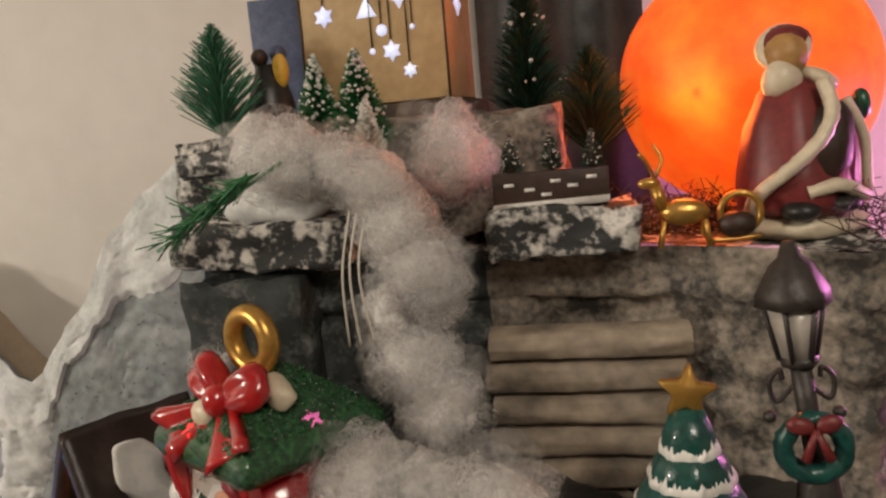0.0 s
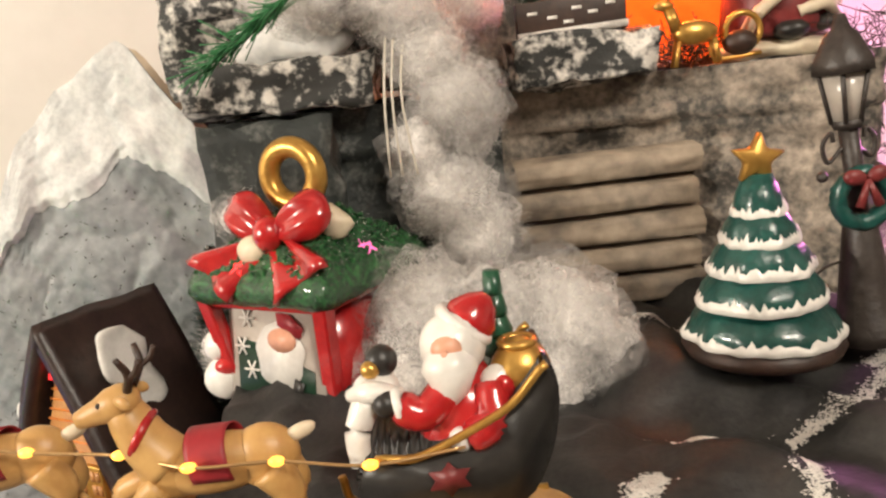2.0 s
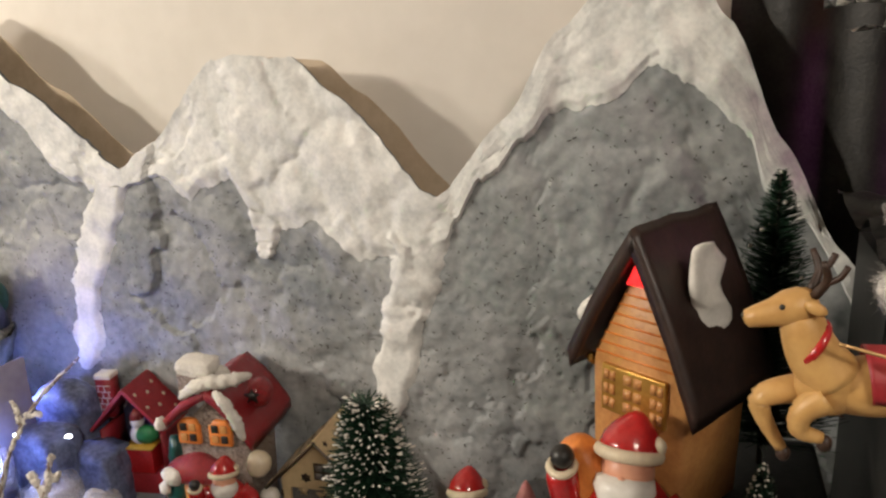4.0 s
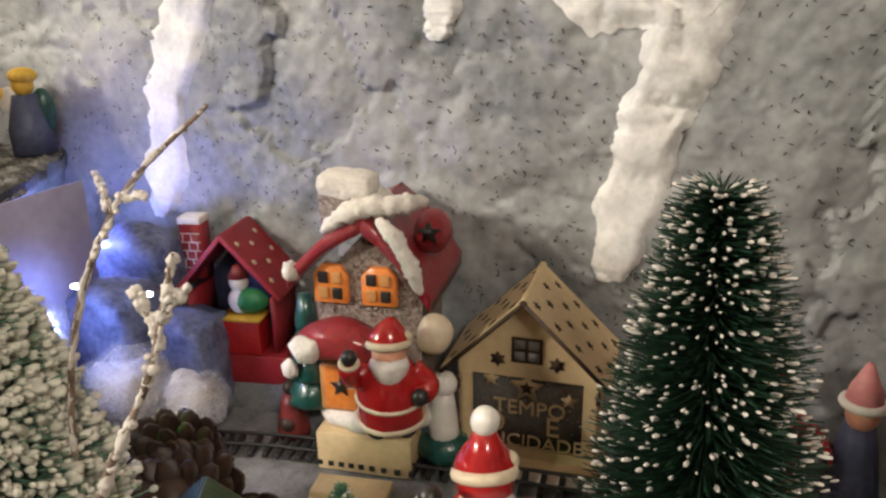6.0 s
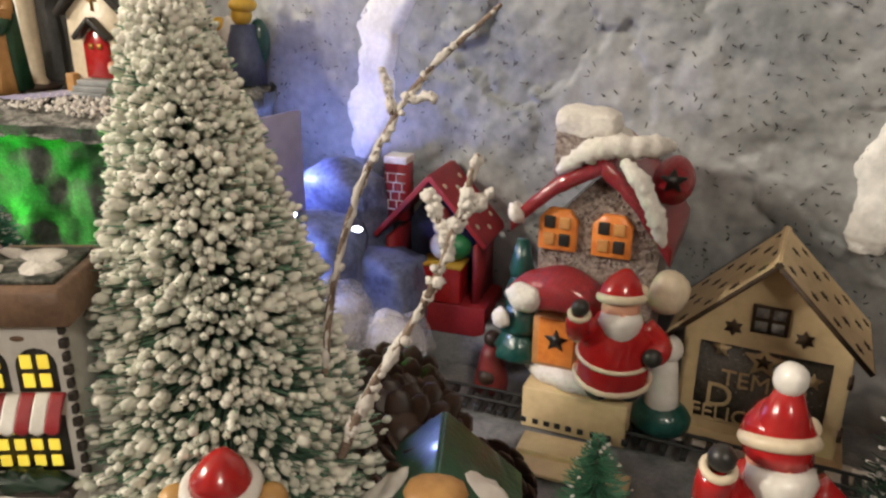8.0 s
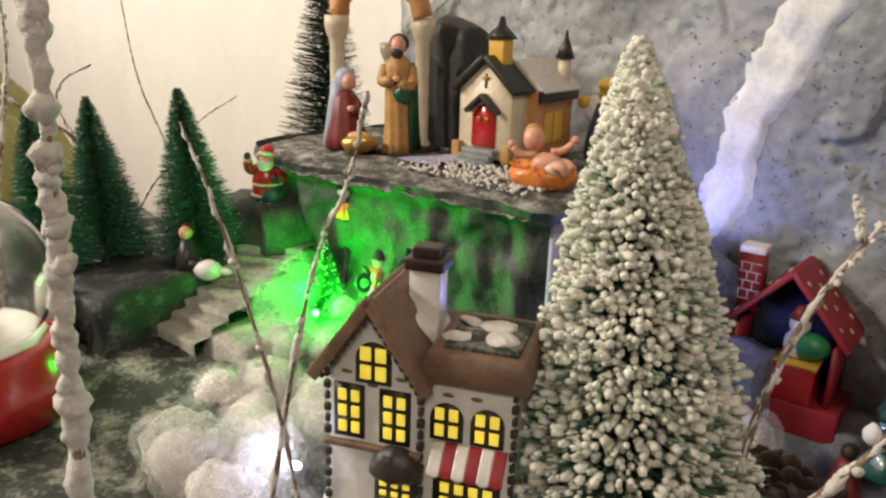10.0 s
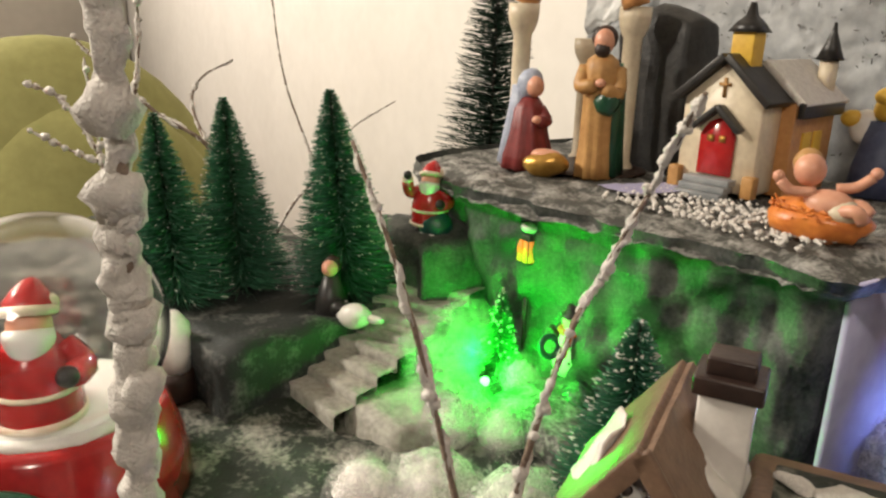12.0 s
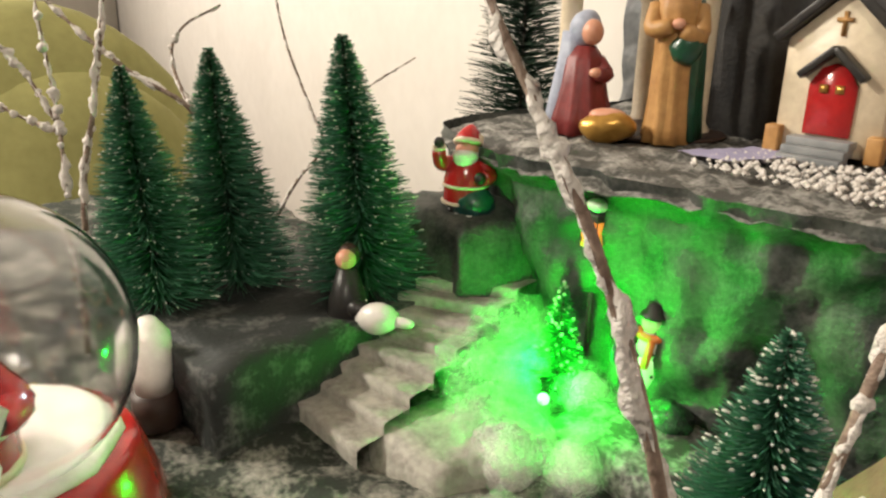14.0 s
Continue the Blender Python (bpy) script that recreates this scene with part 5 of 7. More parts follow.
    join(bow, ball((0, -0.003, 0.001), (0.0055, 0.0055, 0.0062), 16))
    bow.transform(pose(0.004, -0.0270, 0.0885, -18, 0, 0) @ Matrix.Scale(1.45, 4))
    part("bow", bow, "red", t, "glossy red ceramic bow")
    part("cream_heart", ball((-0.006, -0.0335, 0.0835), (0.0085, 0.006, 0.0075), 14, 0.0015), "cream", t)
    part("cream_biscuit", ball((0.026, -0.010, 0.0930), (0.014, 0.007, 0.0085), 16, 0.003, (0, 20, 0), 130), "cream", t)
    for x, y, z, a, m in ((-0.010, -0.0405, 0.0765, 0, "redbulb"), (0.0385, 0.002, 0.0775, 90, "pinkglow")):
        o = prism(star(0.0060, 5, 0.5), 0.002, rot=(-55, 0, 0))
        o.transform(pose(x, y, z, 0, 0, a))
        part("star_cutout", o, m, t)



lantern()


def ceramic_tree():
    t = thing("ceramic_tree", "teal ceramic tree with white snow tiers and a gold star", "ceramic tree", (0.2145, 0.450, 0.389), 0)
    part("base", lathe([(0.034, 0), (0.036, 0.004), (0.030, 0.009)], 24), "brown", t)
    for k, (r, z, hh) in enumerate(((0.0335, 0.009, 0.021), (0.0280, 0.025, 0.019), (0.0225, 0.039, 0.018), (0.0165, 0.052, 0.016), (0.0110, 0.064, 0.018))):
        rz = [(r * 0.70, z - 0.001), (r * 0.97, z), (r, z + 0.0025), (r * 0.90, z + 0.008), (r * 0.55, z + hh)]
        tier = part("tier", lathe(rz, 48, (0, 0, 0), (0, 0, k * 20), wob=0.10), "teal", t)

        def rim(u, v, r=r, z=z, k=k):
            a = 2 * math.pi * u
            q = r * (1 + 0.10 * noise.noise((math.cos(a - math.radians(k * 20)) * 3, math.sin(a - math.radians(k * 20)) * 3, (z + 0.0025) * 90)))
            up = 0.0035 + 0.0055 * abs(fbm(math.cos(a) * 9 * r / 0.02, math.sin(a) * 9 * r / 0.02, k * 3.0)) + 0.0025 * noise.noise((math.cos(a) * 26, math.sin(a) * 26, k))
            zz = z - 0.0012 + up * v
            q = q * (1 - 0.10 * max(0.0, (zz - z - 0.0025) / 0.0055)) + 0.0011 * math.sin(math.pi * min(1.0, 0.15 + 0.85 * v))
            return (q * math.cos(a), q * math.sin(a), zz)
        part("snow_rim", grid(rim, 110, 5), "white", tier, "white brushed snow edge")
    part("star", prism(star(0.0128), 0.006, (0, -0.003, 0.0885), (0, 6, 0), 0.0012), "gold", t)



ceramic_tree()


def street_lamp():
    t = thing("street_lamp", "dark miniature street lamp with a wreath and red bow", "street lamp", (0.2672, 0.455, 0.386), 0)
    t.matrix_basis = pose(0.2672, 0.455, 0.386, 0, -3.5, 0)
    part("base", lathe([(0.017, 0), (0.0165, 0.006), (0.012, 0.014), (0.010, 0.035), (0.0075, 0.055), (0.005, 0.062)], 12), "iron", t)
    part("post", tube([(0, 0, 0.06), (-0.003, 0, 0.102)], 0.0042, 10), "iron", t)
    head = part("lamp_head", lathe([(0.0065, 0.0), (0.008, 0.004)], 6, (-0.003, 0, 0.100)), "iron", t)
    part("glass", lathe([(0.0065, 0.102), (0.0108, 0.124)], 6, (-0.0035, 0, 0.002)), "pane", head, "pale lantern glass")
    for k in range(6):
        a = math.pi * k / 3
        part("glazing_bar", tube([(-0.0035 + 0.0068 * math.cos(a), 0.0068 * math.sin(a), 0.103), (-0.0035 + 0.0113 * math.cos(a), 0.0113 * math.sin(a), 0.126)], 0.0011, 5), "iron", head)
    part("hood", lathe([(0.0145, 0.125), (0.014, 0.130), (0.008, 0.141), (0.0045, 0.144), (0.0025, 0.150)], 6, (-0.0035, 0, 0.0)), "iron", head)
    for s in (-1, 1):
        part("scroll", tube(spline([(s * 0.003 - 0.003, 0, 0.092), (s * 0.010 - 0.003, 0, 0.086), (s * 0.012 - 0.003, 0, 0.094), (s * 0.008 - 0.003, 0, 0.099), (s * 0.007 - 0.003, 0, 0.095)], 6), 0.0011, 6), "iron", t)
        part("arm_bud", ball((s * 0.013 - 0.003, 0, 0.080), 0.0026), "iron", t)
    wb = torus(0.0112, 0.0038, (-0.002, -0.007, 0.069), (90, 0, 0), 40, 12)
    for v in wb.verts:
        v.co += noise.noise_vector(v.co * 420) * 0.0012
    w = part("wreath", wb, "teal", t, "dark green wreath")
    for s in (-1, 1):
        part("wreath_bow", ball((s * 0.0052 - 0.002, -0.011, 0.0795), (0.0055, 0.0026, 0.0036), 12, 0.0006, (0, s * -18, 0)), "maroon", w)
        part("bow_tail", tube([(-0.002, -0.012, 0.078), (s * 0.0045 - 0.002, -0.0125, 0.066)], [0.0012, 0.0022], 6), "maroon", w)
    part("cable", tube(spline([(0.006, -0.002, 0.040), (-0.016, 0.004, 0.036), (-0.030, 0.010, 0.018)], 6), 0.0007, 5), "darkwire", t)
    part("cable", tube(spline([(0.004, -0.002, 0.042), (0.020, 0.004, 0.030), (0.042, 0.012, 0.010)], 6), 0.0007, 5), "darkwire", t)


street_lamp()


def deer(loc, rz=0, scale=1.0):
    """One leaping reindeer, 1 unit long, heading along -x."""
    sh = [(ball((0, 0, 0), (0.38, 0.14, 0.165), 22, rot=(0, -5, 0)), "fawn"), (ball((0.27, 0, 0.01), (0.19, 0.135, 0.18), 18), "fawn"), (ball((-0.25, 0, 0.0), (0.17, 0.13, 0.18), 18), "fawn"),
          (tube(spline([(-0.24, 0, 0.03), (-0.34, 0, 0.16), (-0.40, 0, 0.30), (-0.42, 0, 0.37)], 4), [0.155 - 0.005 * i for i in range(13)], 14), "fawn"),
          (lathe([(0.02, -0.24), (0.048, -0.225), (0.060, -0.17), (0.072, -0.10), (0.098, -0.02), (0.100, 0.05), (0.07, 0.11), (0.01, 0.13)], 16, (-0.46, 0, 0.40), (0, 72, 0)), "fawn"),
          (ball((-0.655, 0, 0.345), (0.030, 0.045, 0.036), 10), "cream"), (ball((-0.685, 0, 0.350), 0.018, 8), "black"),
          (ball((-0.375, -0.115, 0.44), (0.060, 0.022, 0.034), 10, rot=(0, 20, -25)), "fawn"), (ball((-0.375, 0.115, 0.44), (0.060, 0.022, 0.034), 10, rot=(0, 20, 25)), "fawn"),
          (ball((-0.52, -0.072, 0.425), 0.016, 8), "black"), (ball((-0.52, 0.072, 0.425), 0.016, 8), "black"),
          (ball((0.47, 0, 0.12), (0.10, 0.035, 0.045), 10, rot=(0, -22, 0)), "cream"), (torus(0.118, 0.026, (-0.355, 0, 0.215), (0, -58, 0), 24, 8), "red")]
    for y in (-1, 1):
        sh.append((tube(spline([(-0.37, y * 0.04, 0.48), (-0.33, y * 0.09, 0.58), (-0.36, y * 0.13, 0.68)], 4), [0.026, 0.025, 0.024, 0.023, 0.022, 0.021, 0.020, 0.018, 0.016], 7), "brown"))
        sh.append((tube(spline([(-0.335, y * 0.085, 0.56), (-0.28, y * 0.11, 0.60), (-0.25, y * 0.12, 0.66)], 4), 0.017, 6), "brown"))
    cloth = grid(lambda u, v: (-0.09 + 0.21 * u + 0.025 * math.cos(5 * v), 0.160 * math.cos(math.pi * (0.5 + 1.25 * (v - 0.5) + 0.5) - math.pi / 2), 0.03 + 0.172 * math.sin(math.pi * (0.5 + 1.25 * (v - 0.5)))), 8, 18)
    top = bmesh.ops.extrude_face_region(cloth, geom=cloth.faces[:])
    bmesh.ops.scale(cloth, vec=(1.03, 1.06, 1.05), verts=[v for v in top["geom"] if isinstance(v, bmesh.types.BMVert)])
    bmesh.ops.recalc_face_normals(cloth, faces=cloth.faces[:])
    sh.append((cloth, "redmat"))
    for y in (-0.08, 0.08):
        sh.append((tube(spline([(-0.28, y, -0.05), (-0.46 - y, y, -0.13), (-0.47 - y, y, -0.24), (-0.36 - y, y, -0.36 - y)], 5), [0.085 - 0.0035 * i for i in range(16)], 10), "fawn"))
        sh.append((tube(spline([(0.30, y, -0.03), (0.39, y, -0.18), (0.36, y, -0.30), (0.46, y, -0.50 + y)], 5), [0.115 - 0.0055 * i for i in range(16)], 10), "fawn"))
        sh.append((ball((-0.345 - y, y, -0.39 - y), (0.04, 0.035, 0.05), 8), "brown"))
        sh.append((ball((0.47, y, -0.52 + y), (0.04, 0.035, 0.045), 8), "brown"))
    return figure("reindeer_figure", sh, "fawn resin reindeer with red collar and saddle, leaping", "figurine", loc, rz, scale, "reindeer before the sleigh")



deer((-0.012, 0.351, 0.4135), 0, 0.061)
deer((-0.096, 0.371, 0.4135), 5, 0.061)


def sleigh():
    t = thing("black_sleigh", "black toy sleigh with gold rim on a tan resin foot", "sleigh", (0.066, 0.352, 0.374), 0)
    side = spline([(-0.030, 0, 0.0225), (-0.031, 0, 0.036), (-0.024, 0, 0.0415), (-0.012, 0, 0.0405), (0.002, 0, 0.0455), (0.019, 0, 0.054), (0.031, 0, 0.066), (0.0345, 0, 0.056), (0.030, 0, 0.033), (0.019, 0, 0.0175), (-0.008, 0, 0.012), (-0.027, 0, 0.015)], 4)
    hull = prism([(p.x, p.z) for p in side], 0.036, (0, -0.018, 0))
    bmesh.ops.bevel(hull, geom=hull.edges[:], offset=0.0018, segments=2, affect="EDGES")
    for v in hull.verts:
        v.co.y *= 0.80 + 0.28 * max(0.0, min(1.0, (v.co.z - 0.012) / 0.04))
    part("body", hull, "black", t)
    for y in (-1, 1):
        part("gold_rim", tube([(p.x, y * 0.0195, p.z + 0.001) for p in side[8:25]], 0.0014, 7), "gold", t)
        part("runner", tube(spline([(-0.040, y * 0.012, 0.022), (-0.036, y * 0.012, 0.011), (-0.015, y * 0.012, 0.008), (0.032, y * 0.012, 0.008)], 5), 0.0016, 6), "gold", t)
    part("foot", ball((0, 0, 0.005), (0.042, 0.024, 0.008), 24, 0.003, freq=40), "fawn", t)
    part("emblem", prism([(p[0], p[1] * 0.8) for p in star(0.0075, 6, 0.6)], 0.001, (-0.002, -0.0180, 0.032)), "maroon", t)



sleigh()
figure("sleigh_rider_figure", [(lathe([(0.016, 0), (0.018, 0.008), (0.015, 0.022), (0.009, 0.032)], 20, wob=0.08), "red"), (ball((-0.002, -0.003, 0.041), (0.0125, 0.0115, 0.0125)), "white"), (ball((-0.004, -0.0115, 0.0425), (0.0062, 0.0040, 0.0052)), "skin"), (ball((-0.005, -0.0155, 0.042), 0.0016, 8), "skin"),
       (lathe([(0.0005, -0.018), (0.006, -0.012), (0.0105, -0.003), (0.008, 0.003)], 16, (-0.004, -0.009, 0.038), (-12, 0, 0), wob=0.2), "white"),
       (lathe([(0.0105, 0), (0.010, 0.005), (0.006, 0.011), (0.002, 0.014)], 16, (0.004, 0.002, 0.046), (0, 38, 0)), "red"), (torus(0.0098, 0.0026, (0.003, 0.001, 0.047), (0, 38, 0), 20, 7), "white"),
       (tube(spline([(-0.006, -0.010, 0.027), (-0.015, -0.013, 0.020), (-0.024, -0.012, 0.024)], 4), [0.0065] * 8 + [0.0055], 10), "red"), (torus(0.0052, 0.0018, (-0.0235, -0.012, 0.024), (0, 80, 0), 14, 6), "white"), (ball((-0.028, -0.012, 0.025), 0.0050), "black"),
       (tube(spline([(0.010, -0.010, 0.027), (0.009, -0.017, 0.016), (0.000, -0.018, 0.011)], 4), [0.0065] * 8 + [0.0055], 10), "red"), (ball((-0.003, -0.018, 0.011), 0.0045), "white")],
       "red-robed gift-bringer figure seated in the sleigh", "figurine", (0.0715, 0.352, 0.4085), 0, 0.88)
figure("gift_sack_figure", [(ball((0, 0, 0.010), (0.011, 0.011, 0.012), 14, 0.002), "gold"), (ball((-0.008, -0.006, 0.009), (0.007, 0.005, 0.007), 12, 0.001), "white"), (ball((-0.007, -0.010, 0.008), (0.004, 0.003, 0.005), 10), "red"), (torus(0.006, 0.0016, (0, 0, 0.021), (0, 0, 0), 14, 6), "gold")], "gold sack with small red and white toys in the sleigh", "sack", (0.0905, 0.350, 0.424), 0, 0.9)
bm = bmesh.new()
for k in range(5):
    join(bm, lathe([(0.0076 - 0.0011 * k, 0), (0.0080 - 0.0012 * k, 0.0015), (0.0028, 0.0085)], 12, (0, 0, 0.0068 * k), wob=0.35))
join(bm, tube([(0, 0, -0.010), (0, 0, 0.004)], 0.0015, 6))
solo("toy_tree", bm, "green", "small dark green toy tree in the sleigh", "toy tree", (0.0855, 0.364, 0.428))
figure("penguin_figure", [(ball((0, 0, 0.004), (0.011, 0.010, 0.010), 16, 0.001), "white"), (tube(spline([(-0.012, -0.002, 0.004), (0.0, -0.009, 0.007), (0.012, -0.006, 0.003)], 5), [0.003, 0.004, 0.0045, 0.005, 0.0052, 0.0052, 0.005, 0.0045, 0.004, 0.0035, 0.003], 8), "white"), (tube(spline([(-0.004, -0.004, 0.002), (-0.010, -0.008, -0.012), (-0.010, -0.010, -0.026)], 5), [0.007 - 0.0002 * i for i in range(11)], 10), "white"),
        (ball((0.004, 0, 0.018), (0.0075, 0.007, 0.0075), 14), "black"), (ball((-0.001, -0.005, 0.016), (0.0045, 0.004, 0.0042), 10), "gold"), (ball((-0.009, -0.006, -0.006), (0.004, 0.004, 0.008), 10), "black")],
       "white and black bird figure at the front of the sleigh", "figurine", (0.0435, 0.350, 0.4290), 0, 0.72)


def garland():
    t = thing("fairy_light_garland", "thin copper fairy-light wire with warm glowing bulbs across the reindeer", "fairy lights", (0, 0, 0))
    pts = [(-0.112, 0.356, 0.432), (-0.0945, 0.357, 0.4275), (-0.0743, 0.355, 0.4232), (-0.0422, 0.350, 0.4205), (-0.0165, 0.338, 0.4190), (0.0116, 0.335, 0.4190), (0.0406, 0.330, 0.4165), (0.070, 0.331, 0.418)]
    part("wire", tube(spline(pts, 8), 0.0006, 5), "copper", t)
    for p in pts[1:7]:
        part("bulb", ball(p, (0.0027, 0.0018, 0.0017), 12), "bulb", t, "glowing warm bulb")


garland()


def brown_house():
    t = thing("clay_house", "orange clay house with dark roof and a red lit star", "ceramic house", (-0.168, 0.636, 0.0), -30)
    part("plinth", box((0, 0, 0.07), (0.095, 0.085, 0.14), bev=0.003), "rockpaper", t)
    wl = prism([(-0.032, 0.14), (0.034, 0.14), (0.040, 0.308), (0.002, 0.386), (-0.036, 0.308)], 0.076, (0, -0.038, 0), bev=0.003)
    part("wall", wl, "terra", t)
    for k in range(9):
        part("clay_groove", box((0.001, -0.0383, 0.312 + 0.0075 * k), (0.066 - 0.0072 * k, 0.0010, 0.0012)), "orange", t)
    for a, b in (((-0.048, 0.312), (0.002, 0.406)), ((0.052, 0.296), (0.002, 0.406))):
        slab = grid(lambda u, v, a=a, b=b: (a[0] + (b[0] - a[0]) * u, -0.050 + 0.100 * v, a[1] + (b[1] - a[1]) * u + 0.005 * math.sin(math.pi * u) + 0.0015 * fbm(u * 4, v * 6, b[1] * 9)), 14, 14)
        top = bmesh.ops.extrude_face_region(slab, geom=slab.faces[:])
        bmesh.ops.translate(slab, vec=(0.002 if a[0] < 0 else -0.002, 0, -0.014), verts=[v for v in top["geom"] if isinstance(v, bmesh.types.BMVert)])
        bmesh.ops.recalc_face_normals(slab, faces=slab.faces[:])
        rf = part("roof_slope", slab, "darkroof", t)
        if a[0] > 0:
            sn = ball((0, 0, 0), (0.018, 0.006, 0.038), 24, 0.008, freq=55)
            sn.transform(pose(0.0305, -0.006, 0.3575, 0, -24, 90))
        else:
            sn = ball((-0.034, -0.034, 0.3435), (0.008, 0.014, 0.022), 18, 0.004, (0, 28, 0), 70)
        part("snow_patch", sn, "white", rf, "pale glazed snow patch")
    w = part("window", box((0.0, -0.0395, 0.288), (0.050, 0.004, 0.034), bev=0.001), "gold", t, "gold latticed window")
    for x, wd in ((-0.0185, 0.011), (0.0, 0.017), (0.0185, 0.011)):
        for i in range(2):
            for j in range(3):
                part("pane", box((x + (i - 0.5) * wd * 0.46, -0.0418, 0.278 + 0.010 * j), (wd * 0.34, 0.001, 0.0068)), "terra", w)
    part("star", prism([(0, 0.011), (-0.009, -0.009), (0.009, -0.009)], 0.003, (0.002, -0.0415, 0.374)), "redbulb", t, "red glowing star lamp")
    part("side_lamp", ball((-0.042, -0.030, 0.300), 0.004), "gold", t)
    part("side_lamp_arm", tube([(-0.034, -0.030, 0.298), (-0.042, -0.030, 0.296)], 0.0014, 6), "gold", t)



brown_house()
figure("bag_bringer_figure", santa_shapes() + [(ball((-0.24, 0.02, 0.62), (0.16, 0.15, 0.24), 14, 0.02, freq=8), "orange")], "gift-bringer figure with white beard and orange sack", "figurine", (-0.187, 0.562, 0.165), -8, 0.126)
solo("figure_plinth", box((0, 0, 0.082), (0.06, 0.05, 0.165), bev=0.003), "rockpaper", "grey paper plinth under the figure", "plinth", (-0.188, 0.565, 0.0))
bristle_tree("fir_sprig_tree", (-0.100, 0.690, 0.20), 0.225, 0.060, "needledark", "dark green fir behind the clay house", 44, 70, 0.01, tip=0.5)
bristle_tree("frosted_small_tree", (-0.105, 0.600, 0.12), 0.13, 0.035, "needledark", "dark green bottle-brush tree with frosted tips", 40, 60, 0.10, tip=0.3, blob=0.001)
solo("tree_block", box((0, 0, 0.10), (0.09, 0.14, 0.20), bev=0.006), "fabric", "dark cloth-covered block behind the clay house", "block", (-0.10, 0.665, 0.0))
figure("snow_figure", [(ball((0, 0, 0.01), (0.012, 0.010, 0.012), 12, 0.002), "white"), (ball((0, 0, 0.028), 0.009, 12, 0.002), "white"), (ball((0.004, -0.006, 0.018), (0.008, 0.005, 0.005)), "red")], "small white and red figure beside the lantern", "figurine", (-0.052, 0.515, 0.374))

# ---- on top of the fireplace ----
solo("moon_lamp", ball((0, 0, 0), 0.086, 48, 0.0015, freq=30), "moon", "glowing orange moon globe lamp", "lamp", (0.291, 0.722, 0.605))
figure("cloaked_figure", [(lathe([(0.026, 0.012), (0.030, 0.018), (0.028, 0.035), (0.023, 0.058), (0.017, 0.076), (0.009, 0.084)], 28, (-0.003, 0, 0), wob=0.18), "maroon"),
        (ball((0.014, 0.004, 0.046), (0.020, 0.020, 0.034), 18, 0.003, (0, -14, 0), 50), "maroon"), (ball((0.008, -0.016, 0.045), (0.014, 0.012, 0.026), 14, 0.002, (0, 12, 0), 60), "brown"),
        (ball((-0.006, -0.004, 0.095), (0.0115, 0.011, 0.0125), 16), "ochre"), (ball((-0.004, 0.002, 0.101), (0.0135, 0.013, 0.0105), 16, 0.001), "maroon"), (torus(0.0105, 0.0036, (-0.007, -0.003, 0.099), (64, 0, -20), 22, 8), "cream"),
        (ball((-0.010, -0.008, 0.082), (0.011, 0.009, 0.010), 14, 0.002), "cream"), (ball((0.010, -0.004, 0.081), (0.012, 0.012, 0.006), 14, 0.0015, (0, 28, 0)), "cream"),
        (tube(spline([(0.006, -0.020, 0.080), (0.008, -0.026, 0.066), (0.001, -0.031, 0.052), (-0.014, -0.031, 0.038), (-0.028, -0.022, 0.024), (-0.031, -0.014, 0.012)], 6), 0.0038, 9, 0.3), "cream"),
        (tube(spline([(0.020, -0.014, 0.070), (0.030, -0.012, 0.050), (0.033, -0.010, 0.022)], 6), 0.0028, 8, 0.3), "cream"), (tube(spline([(-0.006, -0.030, 0.024), (0.010, -0.031, 0.027), (0.026, -0.022, 0.020)], 5), 0.0036, 8, 0.3), "cream"),
        (ball((0.0, 0, 0.005), (0.040, 0.028, 0.009), 22, 0.002), "cream"), (ball((-0.008, -0.024, 0.015), (0.010, 0.012, 0.006)), "black"), (ball((0.014, -0.022, 0.017), (0.009, 0.011, 0.005)), "black"), (ball((0.034, 0.0, 0.066), (0.005, 0.006, 0.009), 10, 0.001), "green")],
       "kneeling cloaked figure in dark red with cream trim", "figurine", (0.291, 0.590, 0.518), 8, 1.0)


def lantern_house():
    t = thing("cutout_lantern_house", "tan wooden lantern house with lit snowflake and tree cut-outs", "wooden lantern", (0.046, 0.690, 0.600), -8)
    part("wall", box((0, 0, 0.062), (0.105, 0.060, 0.100), bev=0.001), "tanwood", t)
    part("base_board", box((0, 0, 0.006), (0.120, 0.072, 0.010), bev=0.001), "burnt", t)
    for s in (-1, 1):
        p = part("roof_panel", box((0, 0, 0), (0.085, 0.072, 0.004)), "tanwood", t)
        p.matrix_basis = pose(s * 0.029, 0, 0.132, 0, s * 38, 0)
    for x, z, r, n, inner in ((-0.034, 0.074, 0.0075, 6, 0.6), (-0.002, 0.074, 0.0085, 3, 0.5), (0.022, 0.080, 0.0075, 4, 0.5), (0.014, 0.046, 0.0070, 6, 0.6), (0.026, 0.032, 0.0052, 6, 0.6), (0.008, 0.060, 0.004, 8, 0.9), (0.0, 0.047, 0.0022, 6, 0.8), (0.030, 0.060, 0.0018, 6, 0.8)):
        part("lit_cutout", prism(star(r, n, inner), 0.001, (x, -0.0308, z)), "whiteglow", t)
        part("hanging_line", box((x, -0.0306, (z + 0.112) / 2 + r / 2), (0.0007, 0.0008, 0.112 - z - r)), "burnt", t)
    part("lit_cutout", prism(star(0.008, 4, 0.6), 0.001, (0.0532, 0.0, 0.075), (0, 0, 90)), "whiteglow", t)
    for s in (-1, 1):
        part("corner_edge", box((s * 0.0525, -0.0302, 0.062), (0.0014, 0.0012, 0.100)), "burnt", t)


lantern_house()


